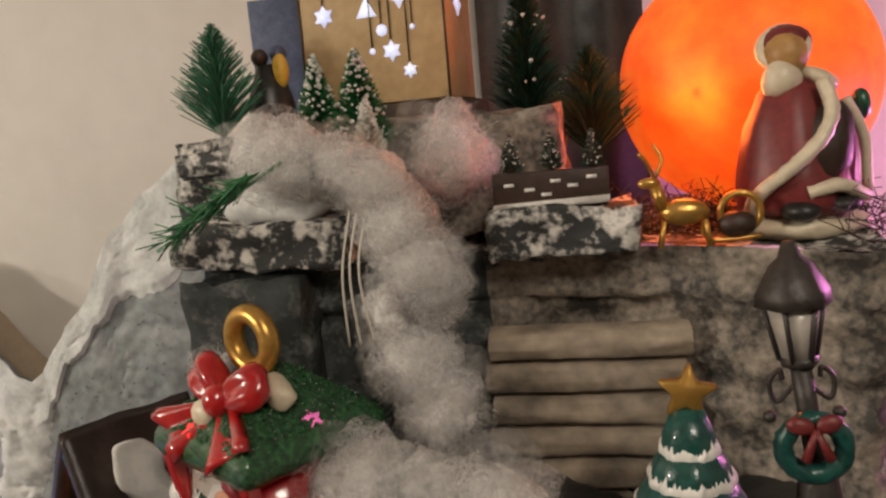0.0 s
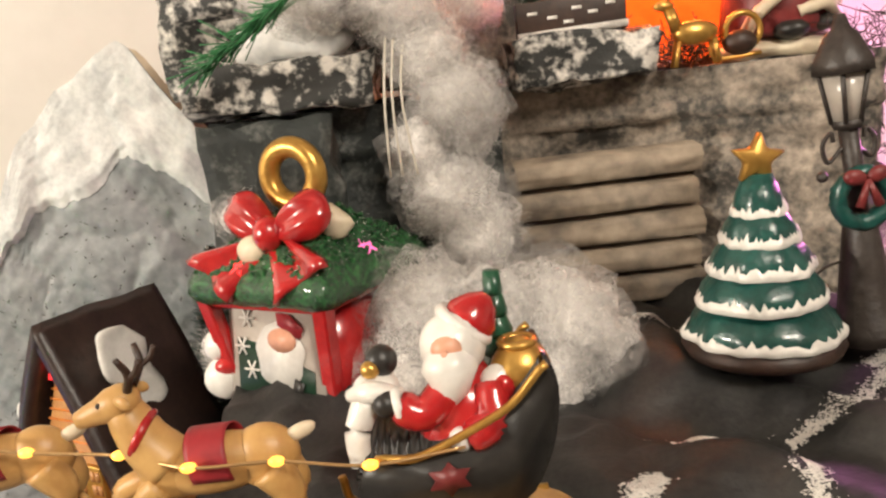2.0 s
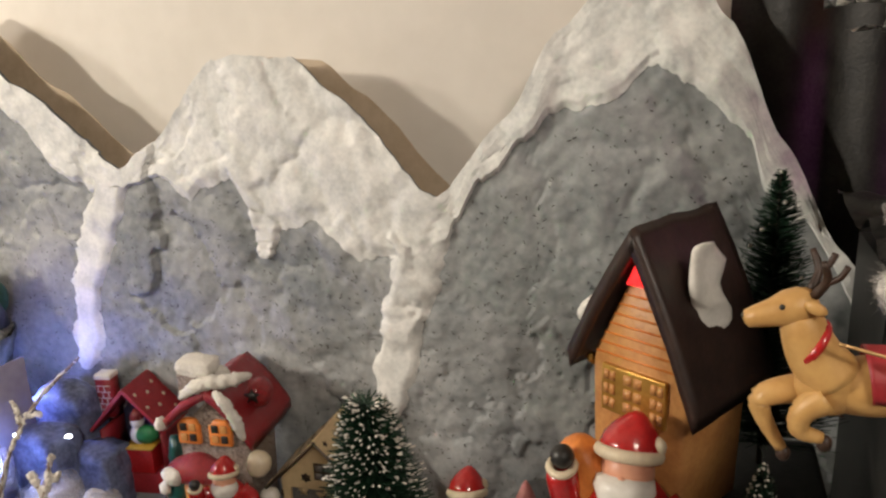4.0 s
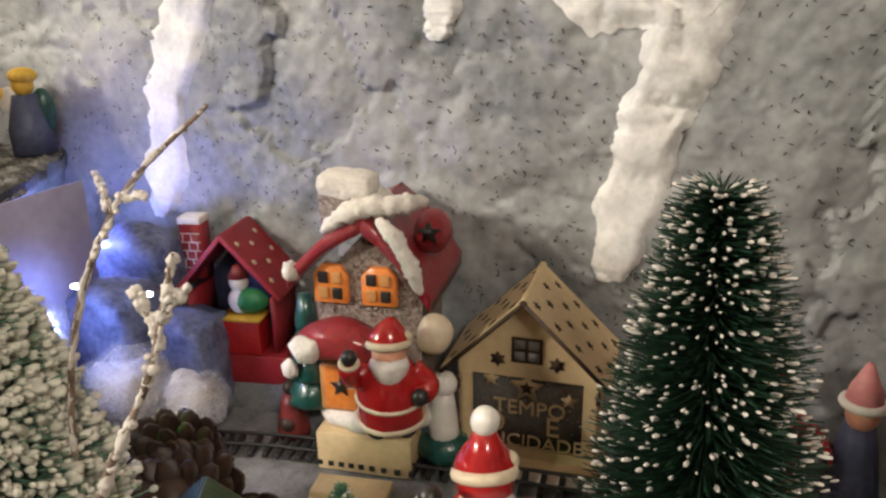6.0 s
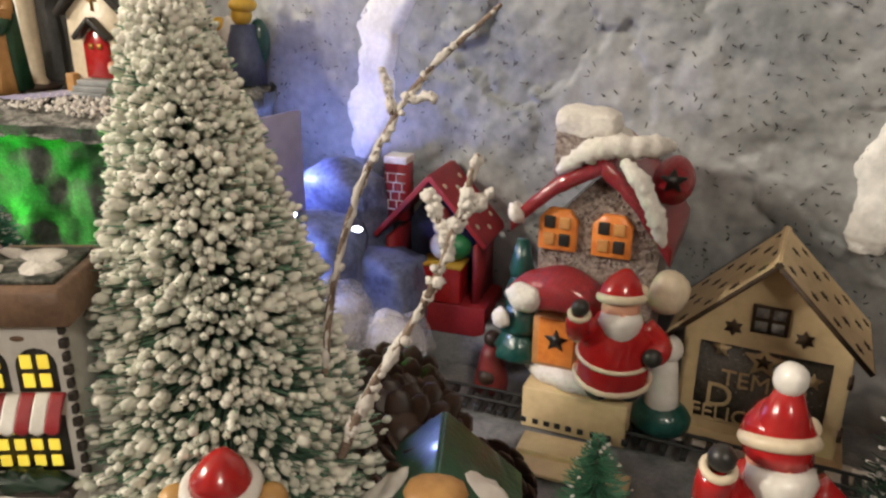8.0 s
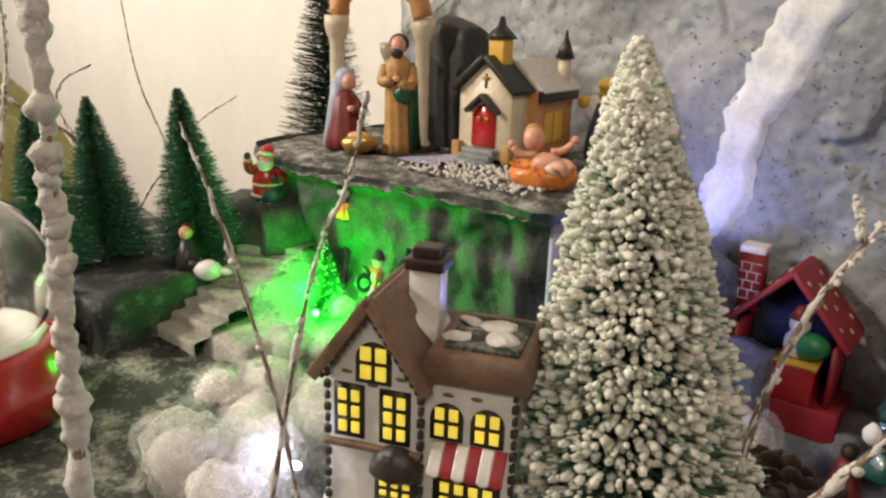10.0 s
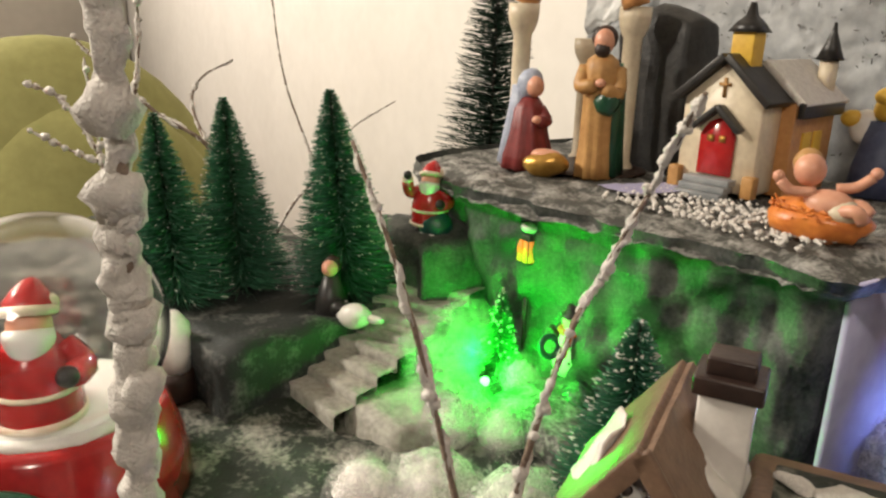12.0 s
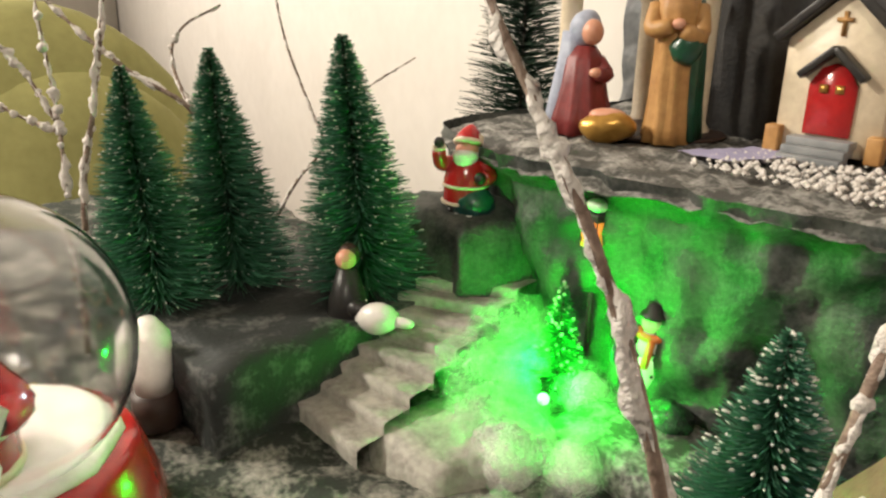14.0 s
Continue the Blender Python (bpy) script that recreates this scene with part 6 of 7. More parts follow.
def plank_bridge():
    t = thing("brick_pattern_board", "dark painted board with white dashes and a snow edge", "board", (0.160, 0.562, 0.543))
    part("board", box((0, 0, 0.011), (0.062, 0.008, 0.019), bev=0.0008), "brown", t)
    part("snow_edge", tube([(-0.031, -0.005, 0.002), (0.0, -0.005, 0.003), (0.031, -0.005, 0.004)], 0.0022, 7), "snow", t)
    for i, (x, z) in enumerate(((-0.022, 0.014), (-0.011, 0.011), (0.003, 0.015), (0.012, 0.012), (0.022, 0.016), (-0.002, 0.008))):
        part("dash", box((x, -0.0043, z), (0.0055, 0.0008, 0.0018)), "white", t)


plank_bridge()
for x in (0.139, 0.161, 0.183):
    bristle_tree("tiny_tree", (x, 0.566, 0.562), 0.022, 0.008, "needledark", "tiny dark tree with white tips behind the board", 14, 30, 0.12, width=0.0003, blob=0.0005, group="tiny trees")
figure("gold_deer_figure", [(ball((0, 0, 0.018), (0.013, 0.006, 0.007)), "gold"), (tube([(-0.010, 0, 0.020), (-0.014, 0, 0.032)], 0.0035, 8), "gold"), (ball((-0.017, 0, 0.034), (0.006, 0.003, 0.003)), "gold"),
        (tube(spline([(-0.014, 0, 0.036), (-0.010, 0.003, 0.046), (-0.014, 0.005, 0.054)], 4), 0.0010, 6), "gold"), (tube(spline([(-0.014, 0, 0.036), (-0.018, -0.003, 0.045), (-0.022, -0.004, 0.050)], 4), 0.0010, 6), "gold")]
       + [(tube([(x, y, 0.014), (x * 1.25, y, 0.0)], 0.0014, 6), "gold") for x in (-0.010, 0.010) for y in (-0.003, 0.003)], "small shiny gold reindeer figure", "figurine", (0.228, 0.556, 0.519), 0)
figure("gold_sled_figure", [(torus(0.010, 0.0018, (0.006, 0, 0.016), (90, 0, 0)), "gold"), (tube(spline([(-0.012, 0, 0.018), (-0.010, 0, 0.003), (0.016, 0, 0.003)], 5), 0.0015, 6), "gold"), (ball((0.004, 0, 0.010), (0.010, 0.007, 0.007)), "brown")], "small gold sled figure", "figurine", (0.250, 0.558, 0.519))
bristle_tree("pine_sprig", (-0.056, 0.625, 0.592), 0.078, 0.042, "needle", "dusty green pine sprig on the ledge", 20, 40, 0, tip=0.7, droop=0.2, width=0.0006)
bristle_tree("pine_sprig", (0.184, 0.665, 0.560), 0.075, 0.046, "needledark", "dark pine sprig in front of the moon lamp", 20, 36, 0, tip=0.7, droop=0.2, width=0.0006)
bristle_tree("pine_sprig", (0.143, 0.680, 0.580), 0.11, 0.036, "needledark", "dark pine sprig beside the lantern house", 34, 40, 0.02, tip=0.6, droop=0.2, width=0.0006)
bristle_tree("green_tip_tree", (0.020, 0.600, 0.570), 0.072, 0.022, "needlebright", "bright green bottle-brush tree with snowy top", 30, 60, 0.15, tip=0.5, blob=0.0012)
bristle_tree("green_tip_tree", (0.045, 0.605, 0.575), 0.068, 0.024, "needlebright", "bright green bottle-brush tree with snowy top", 30, 60, 0.15, tip=0.5, blob=0.0012)
bristle_tree("cream_tree", (0.056, 0.580, 0.560), 0.052, 0.016, "needlewhite", "cream flocked bottle-brush tree", 30, 60, 0.2, tip=0.6, blob=0.0009)
figure("kings_figure", [(lathe([(0.016, 0), (0.015, 0.02), (0.008, 0.045)], 14, wob=0.2), "black"), (ball((-0.004, -0.004, 0.050), 0.006), "brown"), (ball((0.008, 0, 0.052), 0.006), "navy"), (ball((0.010, -0.004, 0.040), (0.006, 0.005, 0.012)), "yellow")], "dark group figure with blue and yellow cloaks", "figurine", (-0.032, 0.655, 0.600))
solo("dark_box", box((0, 0, 0.05), (0.05, 0.04, 0.11), bev=0.001), "navy", "dark blue box behind the figures", "box", (-0.035, 0.715, 0.592))
b = bmesh.new()
join(b, tube([(-0.035, 0, 0), (0.03, 0, 0.003)], 0.0095, 14, 0.6))
solo("birch_log", b, "stonesnow", "snow-covered birch log on the ledge", "log", (-0.025, 0.575, 0.583), 5)
b = ball((0, 0, 0), (0.032, 0.022, 0.017), 20, 0.006)
solo("plaster_rock", b, "snowpaint", "white plaster-covered rock on the ledge", "rock", (0.005, 0.562, 0.556))
sp = bmesh.new()
rnd = random.Random(8)
for k in range(150):
    p = Vector((-0.035 + 0.05 * rnd.random(), 0.50 + 0.02 * rnd.random(), 0.0))
    p.z = 0.545 + 0.032 * (p.x + 0.035) / 0.05
    d = Vector((-0.8, rnd.gauss(0, .3), -0.45 + rnd.gauss(0, .35))).normalized() * rnd.uniform(0.008, 0.02)
    join(sp, tube([p, p + d], 0.0004, 3))
join(sp, tube([(-0.035, 0.51, 0.546), (0.03, 0.53, 0.585)], 0.0012, 6))
solo("green_pine_twig", sp, "needlebright", "bright green artificial pine twig hanging off the ledge", "pine twig")
wr = thing("hanging_wires", "pale thin wires hanging down the rock", "wire", (0, 0, 0))
for dx in (0, 0.004, 0.009):
    part("wire", tube(spline([(0.056 + dx, 0.530, 0.552), (0.052 + dx, 0.520, 0.52), (0.050 + dx * 1.6, 0.525, 0.48)], 8), 0.0007, 5), "wire", wr)
mb = bmesh.new()
rnd = random.Random(12)
for k in range(420):
    x = rnd.uniform(0.19, 0.345)
    p = Vector((x, rnd.uniform(0.60, 0.66) if x < 0.31 else rnd.uniform(0.53, 0.66), 0.518))
    pts = [p]
    for j in range(4):
        p = p + Vector((rnd.gauss(0, .006), rnd.gauss(0, .005), rnd.uniform(-0.002, 0.010)))
        pts.append(p)
    join(mb, tube(pts, 0.00035, 3))
for k in range(60):
    p = Vector((rnd.uniform(0.322, 0.334), rnd.uniform(0.53, 0.60), rnd.uniform(0.42, 0.53)))
    pts = [p]
    for j in range(4):
        p = p + Vector((rnd.uniform(-.002, .004), rnd.gauss(0, .004), rnd.uniform(-0.004, 0.005)))
        pts.append(p)
    join(mb, tube(pts, 0.0003, 3))
solo("dry_moss", mb, "brown", "curly dry brown moss on the mantel", "moss", kind="stuff")
figure("side_figure", santa_shapes(), "small red and white gift-bringer figure", "figurine", (0.362, 0.505, 0.384), -20, 0.066)

cotton("cotton_puff", [(0.020, 0.545, 0.582, 0.022), (0.050, 0.545, 0.575, 0.018), (-0.005, 0.56, 0.588, 0.016)], "white cotton wool on the ledge", 700, seed=1)
cotton("cotton_smoke", [(0.066, 0.545, 0.562, 0.018), (0.078, 0.543, 0.540, 0.020), (0.090, 0.540, 0.518, 0.021), (0.094, 0.545, 0.500, 0.016), (0.072, 0.550, 0.490, 0.019), (0.080, 0.545, 0.465, 0.023), (0.094, 0.540, 0.440, 0.022), (0.099, 0.610, 0.575, 0.026)], "column of pulled cotton wool like smoke", 2600, 0.015, seed=2)
cotton("cotton_snow", [(0.062, 0.500, 0.408, 0.030), (0.100, 0.495, 0.404, 0.028), (0.128, 0.490, 0.398, 0.030), (0.145, 0.485, 0.385, 0.021), (0.085, 0.480, 0.385, 0.030), (0.118, 0.475, 0.376, 0.024), (0.050, 0.47, 0.385, 0.022)], "pile of white cotton wool behind the sleigh", 2200, 0.012, seed=3)
cotton("cotton_snow", [(-0.036, 0.545, 0.466, 0.014), (-0.048, 0.545, 0.428, 0.011), (-0.056, 0.530, 0.396, 0.011)], "cotton wool between lantern and rock", 700, seed=4)
cotton("cotton_snow", [(0.345, 0.53, 0.398, 0.022), (0.385, 0.53, 0.402, 0.026), (0.42, 0.52, 0.400, 0.026)], "cotton wool beside the street lamp", 700, seed=5)


# ---- the corner with the stairs, the ledge and the green light ----
for loc, hgt, r, ln in (((-1.150, 0.470, 0.112), 0.152, 0.042, (-0.002, -0.013)), ((-1.195, 0.408, 0.112), 0.142, 0.040, (-0.014, -0.005)), ((-1.190, 0.362, 0.112), 0.134, 0.038, (-0.013, -0.007))):
    bristle_tree("fir_tree", loc, hgt, r, "needle", "green bottle-brush tree with frosted tips on a dark block", 50, 120, 0.10, lean=ln, tip=0.18, width=0.00045, blob=0.00035, long=7.0, group="fir trees on the block")
b = box((0, 0, 0), (0.13, 0.14, 0.052))
bmesh.ops.subdivide_edges(b, edges=b.edges[:], cuts=7, use_grid_fill=True)
for v in b.verts:
    v.co += noise.noise_vector(v.co * 40) * 0.006 + noise.noise_vector(v.co * 150) * 0.002
solo("dark_rock_block", b, "stonedark", "black painted rock block under the trees", "rock", (-1.168, 0.415, 0.094), 12)


def stairs():
    t = thing("stair_flight", "small pale weathered wooden stair up to the ledge", "stairs", (0, 0, 0))
    bl, br = Vector((-1.122, 0.402, 0.083)), Vector((-1.046, 0.410, 0.083))
    tl, tr = Vector((-1.125, 0.500, 0.140)), Vector((-1.088, 0.545, 0.140))
    n = 8
    for i in range(n):
        a0, b0 = bl.lerp(tl, i / n), br.lerp(tr, i / n)
        a1, b1 = bl.lerp(tl, (i + 1.1) / n), br.lerp(tr, (i + 1.1) / n)
        z = 0.088 + 0.0062 * i

        def step(u, v, a0=a0, b0=b0, a1=a1, b1=b1, z=z, i=i):
            e, f = a0.lerp(b0, u), a1.lerp(b1, u)
            q = e.lerp(f, max(0.0, (v - 0.3) / 0.7))
            zz = z - 0.010 * max(0.0, (0.3 - v) / 0.3) + 0.001 * fbm(u * 5 + i, v * 7)
            return (q.x, q.y, zz)
        part("step", grid(step, 24, 7), "stair", t)


stairs()


def lump_rock(name, c, s, material, label, seed, cuts=8):
    q = box((0, 0, 0), (1, 1, 1))
    bmesh.ops.subdivide_edges(q, edges=q.edges[:], cuts=cuts, use_grid_fill=True)
    for v in q.verts:
        n = v.co.normalized() * 0.62
        v.co = v.co.lerp(n, 0.45)
        v.co = Vector((v.co.x * s[0], v.co.y * s[1], v.co.z * s[2]))
        w = v.co + Vector((seed, 0, 0))
        v.co += noise.noise_vector(w * 30) * min(s) * 0.10 + noise.noise_vector(w * 110) * min(s) * 0.05
    return solo(name, q, material, label, "rock", c)


lump_rock("rock_tier", (-1.140, 0.535, 0.115), (0.09, 0.07, 0.105), "cliff", "grey-green rock step beside the stairs", 3)
lump_rock("rock_tier", (-1.195, 0.560, 0.10), (0.10, 0.08, 0.10), "cliff", "grey-green rock behind the trees", 5)
lump_rock("mossy_bank", (-1.040, 0.465, 0.070), (0.06, 0.08, 0.042), "stair", "pale bank beside the stairs", 7)
lump_rock("snowy_rock", (-0.985, 0.530, 0.080), (0.075, 0.060, 0.026), "clifftop", "pale snow patch under the snowman", 9)
figure("climbing_figure", santa_shapes() + [(ball((0.12, -0.1, 0.12), (0.26, 0.22, 0.22), 12), "teal"), (ball((0.12, -0.1, 0.0), (0.28, 0.24, 0.08), 12), "white")], "tiny gift-bringer figure with a green sack on the rock", "figurine", (-1.130, 0.524, 0.165), 40, 0.050)
figure("choir_figure", [(lathe([(0.016, 0), (0.013, 0.02), (0.007, 0.042)], 14, wob=0.1), "black"), (ball((0, -0.003, 0.049), 0.0075), "skin"), (ball((0, 0.003, 0.051), 0.008), "brown"), (torus(0.015, 0.002, (0, 0, 0.003)), "white")], "dark-robed figure beside the stairs", "figurine", (-1.125, 0.445, 0.114), 40, 0.75)
figure("sheep_figure", [(ball((0, 0, 0.010), (0.012, 0.008, 0.008), 12, 0.002), "white"), (ball((-0.012, 0, 0.013), (0.006, 0.005, 0.005)), "black"), (ball((0.014, 0, 0.010), (0.008, 0.003, 0.003)), "white")], "small white sheep figure on the stairs", "figurine", (-1.105, 0.452, 0.112), 35)


def little_lamp():
    t = thing("toy_street_lantern", "tiny lit amber lantern on a dark post with snow cap", "lantern", (-1.046, 0.548, 0.080))
    part("post", tube([(0, 0, 0), (0, 0, 0.082)], 0.0018, 7), "iron", t)
    part("lamp_frame", box((0, 0, 0.092), (0.011, 0.011, 0.020), bev=0.001), "iron", t)
    for s in (-1, 1):
        part("amber_pane", box((s * 0.0028, -0.0058, 0.091), (0.0042, 0.001, 0.014)), "amberglow", t)
        part("amber_pane", box((0.0058, s * 0.0028, 0.091), (0.001, 0.0042, 0.014)), "amberglow", t)
    part("snow_cap", ball((0, 0, 0.106), (0.0065, 0.0065, 0.004), 10, 0.001), "white", t)


little_lamp()
bristle_tree("tiny_frosted_tree", (-1.048, 0.530, 0.085), 0.062, 0.018, "needlebright", "tiny frosted tree beside the green light", 24, 44, 0.12, blob=0.0009)
figure("snowman_figure", [(ball((0, 0, 0.016), (0.016, 0.014, 0.017)), "white"), (ball((0, 0, 0.038), (0.012, 0.011, 0.013)), "white"), (ball((0, 0, 0.056), (0.0095, 0.009, 0.009)), "cream"), (lathe([(0.011, 0), (0.0105, 0.002), (0.007, 0.003), (0.006, 0.010)], 14, (0, 0, 0.061)), "black"),
        (torus(0.010, 0.003, (0, 0, 0.047)), "orange"), (tube([(0.0, -0.012, 0.046), (-0.004, -0.016, 0.026)], 0.0030, 7), "orange"), (ball((0.001, -0.0125, 0.036), 0.0015, 6), "black"), (ball((0.002, -0.0155, 0.020), 0.0015, 6), "black"),
        (tube([(-0.010, -0.002, 0.040), (-0.020, -0.004, 0.050)], 0.0025, 6), "brown"), (tube([(0.010, 0, 0.040), (0.022, 0, 0.036)], 0.0025, 6), "brown"), (torus(0.009, 0.0032, (-0.018, -0.006, 0.030), (70, 0, 30)), "teal")],
       "white snowman figure with orange scarf and black hat", "figurine", (-1.008, 0.555, 0.096), 40, 0.68)
solo("green_bush", ball((0, 0, 0), (0.013, 0.011, 0.009), 16, 0.003, freq=200), "greenglit", "small green bush in front of the snowman", "bush", (-0.985, 0.545, 0.094))
solo("yellow_flower_bulb", ball((0, 0, 0), (0.006, 0.006, 0.005), 12, 0.001, freq=200), "yellow", "small yellow flower-shaped glowing bulb", "bulb", (-0.980, 0.563, 0.094))
solo("green_led_bulb", ball((0, 0, 0), 0.0032, 12), "greenbulb", "small bulb glowing bright green", "led bulb", (-1.034, 0.509, 0.092))
bristle_tree("snow_tipped_tree", (-0.905, 0.500, 0.070), 0.112, 0.040, "needle", "green bottle-brush tree with snowy tips behind the white house", 40, 80, 0.12, blob=0.0006, long=5.0, tip=0.35)
# Besides being cotton, these tufts and wisps stand in for the LED's green haze.
cotton("cotton_pool", [(-1.010, 0.470, 0.084, 0.014), (-1.030, 0.535, 0.088, 0.013), (-0.990, 0.490, 0.082, 0.013)], "cotton wool tufts beside the green light", 500, seed=16)
cotton("cotton_wisp", [(-1.056, 0.486, 0.092, 0.022), (-1.028, 0.478, 0.084, 0.020), (-1.068, 0.512, 0.110, 0.018)], "thin teased cotton wisps, also standing in for the green haze", 300, 0.016, seed=26, core=0.45, thin=True)
cotton("cotton_pool", [(-0.965, 0.430, 0.078, 0.020), (-0.930, 0.455, 0.078, 0.022), (-0.985, 0.400, 0.074, 0.017), (-0.905, 0.430, 0.075, 0.022), (-0.945, 0.405, 0.070, 0.020), (-0.885, 0.455, 0.080, 0.020)], "cotton wool round the green light", 1500, seed=6)
cotton("cotton_pool", [(-0.885, 0.375, 0.085, 0.026), (-0.905, 0.345, 0.082, 0.024), (-0.87, 0.345, 0.075, 0.024)], "cotton wool beside the white house", 900, seed=7)


def chapel():
    t = thing("chapel", "small stone-coloured chapel with red door, black roof edges and snow", "chapel", (-1.000, 0.660, 0.206), 10)
    part("wall", prism([(-0.027, 0), (0.027, 0), (0.027, 0.058), (0, 0.082), (-0.027, 0.058)], 0.030, (0, 0, 0.004), bev=0.001), "cream", t)
    part("nave_wall", box((0.012, 0.056, 0.032), (0.048, 0.062, 0.060), bev=0.001), "terra", t)
    for s in (-1, 1):
        rf = part("roof_edge", box((0, 0, 0), (0.042, 0.036, 0.005), bev=0.001), "black", t)
        rf.matrix_basis = pose(s * 0.0165, 0.012, 0.0755, 0, s * 42, 0)
        rn = part("nave_roof", box((0, 0, 0), (0.040, 0.066, 0.005), bev=0.001), "snow", t)
        rn.matrix_basis = pose(0.012 + s * 0.014, 0.058, 0.073, 0, s * 40, 0)
    part("eave_board", box((0.040, 0.055, 0.058), (0.004, 0.064, 0.010), bev=0.001), "black", t)
    d = part("door", prism([(-0.012, 0), (0.012, 0), (0.012, 0.026), (0.007, 0.034), (0, 0.037), (-0.007, 0.034), (-0.012, 0.026)], 0.003, (0, -0.002, 0.014), bev=0.0006), "red", t, "arched red door")
    for x in (-0.004, 0.004):
        part("door_window", box((x, -0.0025, 0.038), (0.004, 0.001, 0.004)), "gold", d)
    for s in (-1, 1):
        h = part("door_hood", box((0, 0, 0), (0.022, 0.008, 0.004), bev=0.001), "black", t)
        h.matrix_basis = pose(s * 0.008, -0.004, 0.051, 0, s * 42, 0)
    for k in range(3):
        part("stair", box((0, -0.004 - 0.005 * (2 - k) / 1.0, 0.003 + 0.004 * k), (0.032, 0.012, 0.004), bev=0.0005), "rockpaper", t)
    for s in (-1, 1):
        part("corner_stone", box((s * 0.026, -0.002, 0.010), (0.008, 0.008, 0.014), bev=0.001), "ochre", t)
    part("cross", prism([(-0.001, -0.006), (0.001, -0.006), (0.001, 0.001), (0.004, 0.001), (0.004, 0.003), (0.001, 0.003), (0.001, 0.006), (-0.001, 0.006), (-0.001, 0.003), (-0.004, 0.003), (-0.004, 0.001), (-0.001, 0.001)], 0.001, (0, -0.001, 0.070)), "ochre", t)
    bf = part("belfry", box((0.004, 0.014, 0.094), (0.015, 0.015, 0.022), bev=0.001), "yellow", t)
    part("belfry_roof", lathe([(0.014, 0), (0.009, 0.006), (0.004, 0.010), (0.002, 0.018)], 4, (0.004, 0.014, 0.104), (0, 0, 45)), "black", bf)
    tw = part("turret", lathe([(0.006, 0.06), (0.006, 0.090)], 10, (0.030, 0.078, 0.0)), "cream", t)
    part("turret_roof", lathe([(0.009, 0.088), (0.005, 0.098), (0.002, 0.106), (0.001, 0.112)], 10, (0.030, 0.078, 0.0)), "black", tw)
    for y in (0.045, 0.062):
        part("side_window", box((0.0365, y, 0.030), (0.002, 0.012, 0.026), bev=0.0006), "yellow", t)


chapel()


def nativity_arch():
    t = thing("ruin_arch", "ruined stone arch with pale columns and terracotta top", "arch", (-1.112, 0.640, 0.206), 38)
    for x, y, k in ((-0.046, 0, 1.0), (0.034, 0.006, 1.0), (0.000, 0.026, 0.80)):
        part("column", lathe([(0.009, 0), (0.009, 0.004), (0.0066, 0.008), (0.0068, 0.096 * k), (0.0085, 0.099 * k), (0.0105, 0.104 * k), (0.0115, 0.110 * k), (0.0115, 0.118 * k)], 16, (x, y, 0.0)), "cream", t)
    for s in (-1, 1):
        part("arch_piece", tube(spline([(s * 0.040 - 0.006, 0.003, 0.118), (s * 0.031 - 0.006, 0.003, 0.142), (s * 0.009 - 0.006, 0.003, 0.157)], 5), 0.0095, 9, 0.35), "terra", t)
    part("foot", ball((0, 0, 0.001), (0.055, 0.036, 0.004), 20, 0.002), "brown", t)


nativity_arch()
figure("standing_figure", [(robe([(0.0135, 0), (0.0125, 0.010), (0.0115, 0.035), (0.0112, 0.060), (0.0125, 0.074), (0.0105, 0.082), (0.005, 0.086)]), "ochre"), (ball((0, -0.002, 0.094), (0.0070, 0.0075, 0.0090)), "skin"), (ball((0, 0.0025, 0.0965), (0.0088, 0.0080, 0.0088), 14, 0.001), "brown"), (ball((0, -0.0065, 0.0885), (0.0055, 0.004, 0.006), 10, 0.001), "brown"),
        (tube(spline([(-0.0115, 0, 0.076), (-0.013, -0.008, 0.064), (-0.002, -0.014, 0.066)], 4), [0.0050] * 8 + [0.004], 9), "ochre"), (tube(spline([(0.0115, 0, 0.076), (0.013, -0.008, 0.060), (0.003, -0.014, 0.064)], 4), [0.0050] * 8 + [0.004], 9), "ochre"), (ball((0.001, -0.0150, 0.067), (0.004, 0.003, 0.003), 10), "skin"),
        (robe([(0.012, 0), (0.010, 0.03), (0.009, 0.066), (0.006, 0.078)], 5, 0.15, 30, (0.0075, 0.004, 0.002)), "green"), (ball((0.006, -0.010, 0.054), (0.009, 0.006, 0.010), 12, 0.002, (0, 25, 0), 140), "green")], "standing robed figure in ochre and green", "figurine", (-1.080, 0.630, 0.206), 40)
figure("kneeling_figure", [(robe([(0.019, 0), (0.018, 0.010), (0.0135, 0.028), (0.0115, 0.044), (0.006, 0.052)]), "maroon"), (ball((0.003, -0.004, 0.060), (0.0066, 0.0068, 0.0078)), "skin"), (ball((-0.001, 0.003, 0.0615), (0.0098, 0.0095, 0.0115), 16, 0.0012), "bluegrey"),
        (robe([(0.014, 0), (0.012, 0.02), (0.0085, 0.044), (0.007, 0.058)], 7, 0.14, 30, (-0.0075, 0.006, 0.002)), "bluegrey"), (tube(spline([(0.008, -0.002, 0.044), (0.013, -0.010, 0.036), (0.007, -0.015, 0.037)], 4), 0.0042, 9), "maroon"), (ball((0.006, -0.0155, 0.0375), (0.004, 0.003, 0.003), 8), "skin")],
       "kneeling figure in red with a pale blue veil", "figurine", (-1.128, 0.607, 0.206), 50)
# Black lump added for the deep shade on the rock behind the arch.
lump_rock("shade_lump", (-1.088, 0.702, 0.258), (0.070, 0.036, 0.125), "fabric", "dark lump standing in for shade between the arch and the chapel", 15)
figure("manger_figure", [(ball((0, 0, 0.008), (0.017, 0.011, 0.009), 12, 0.003), "gold"), (ball((0, 0, 0.015), (0.011, 0.006, 0.004)), "skin")], "small golden straw manger", "figurine", (-1.098, 0.600, 0.206), 40)
straw = bmesh.new()
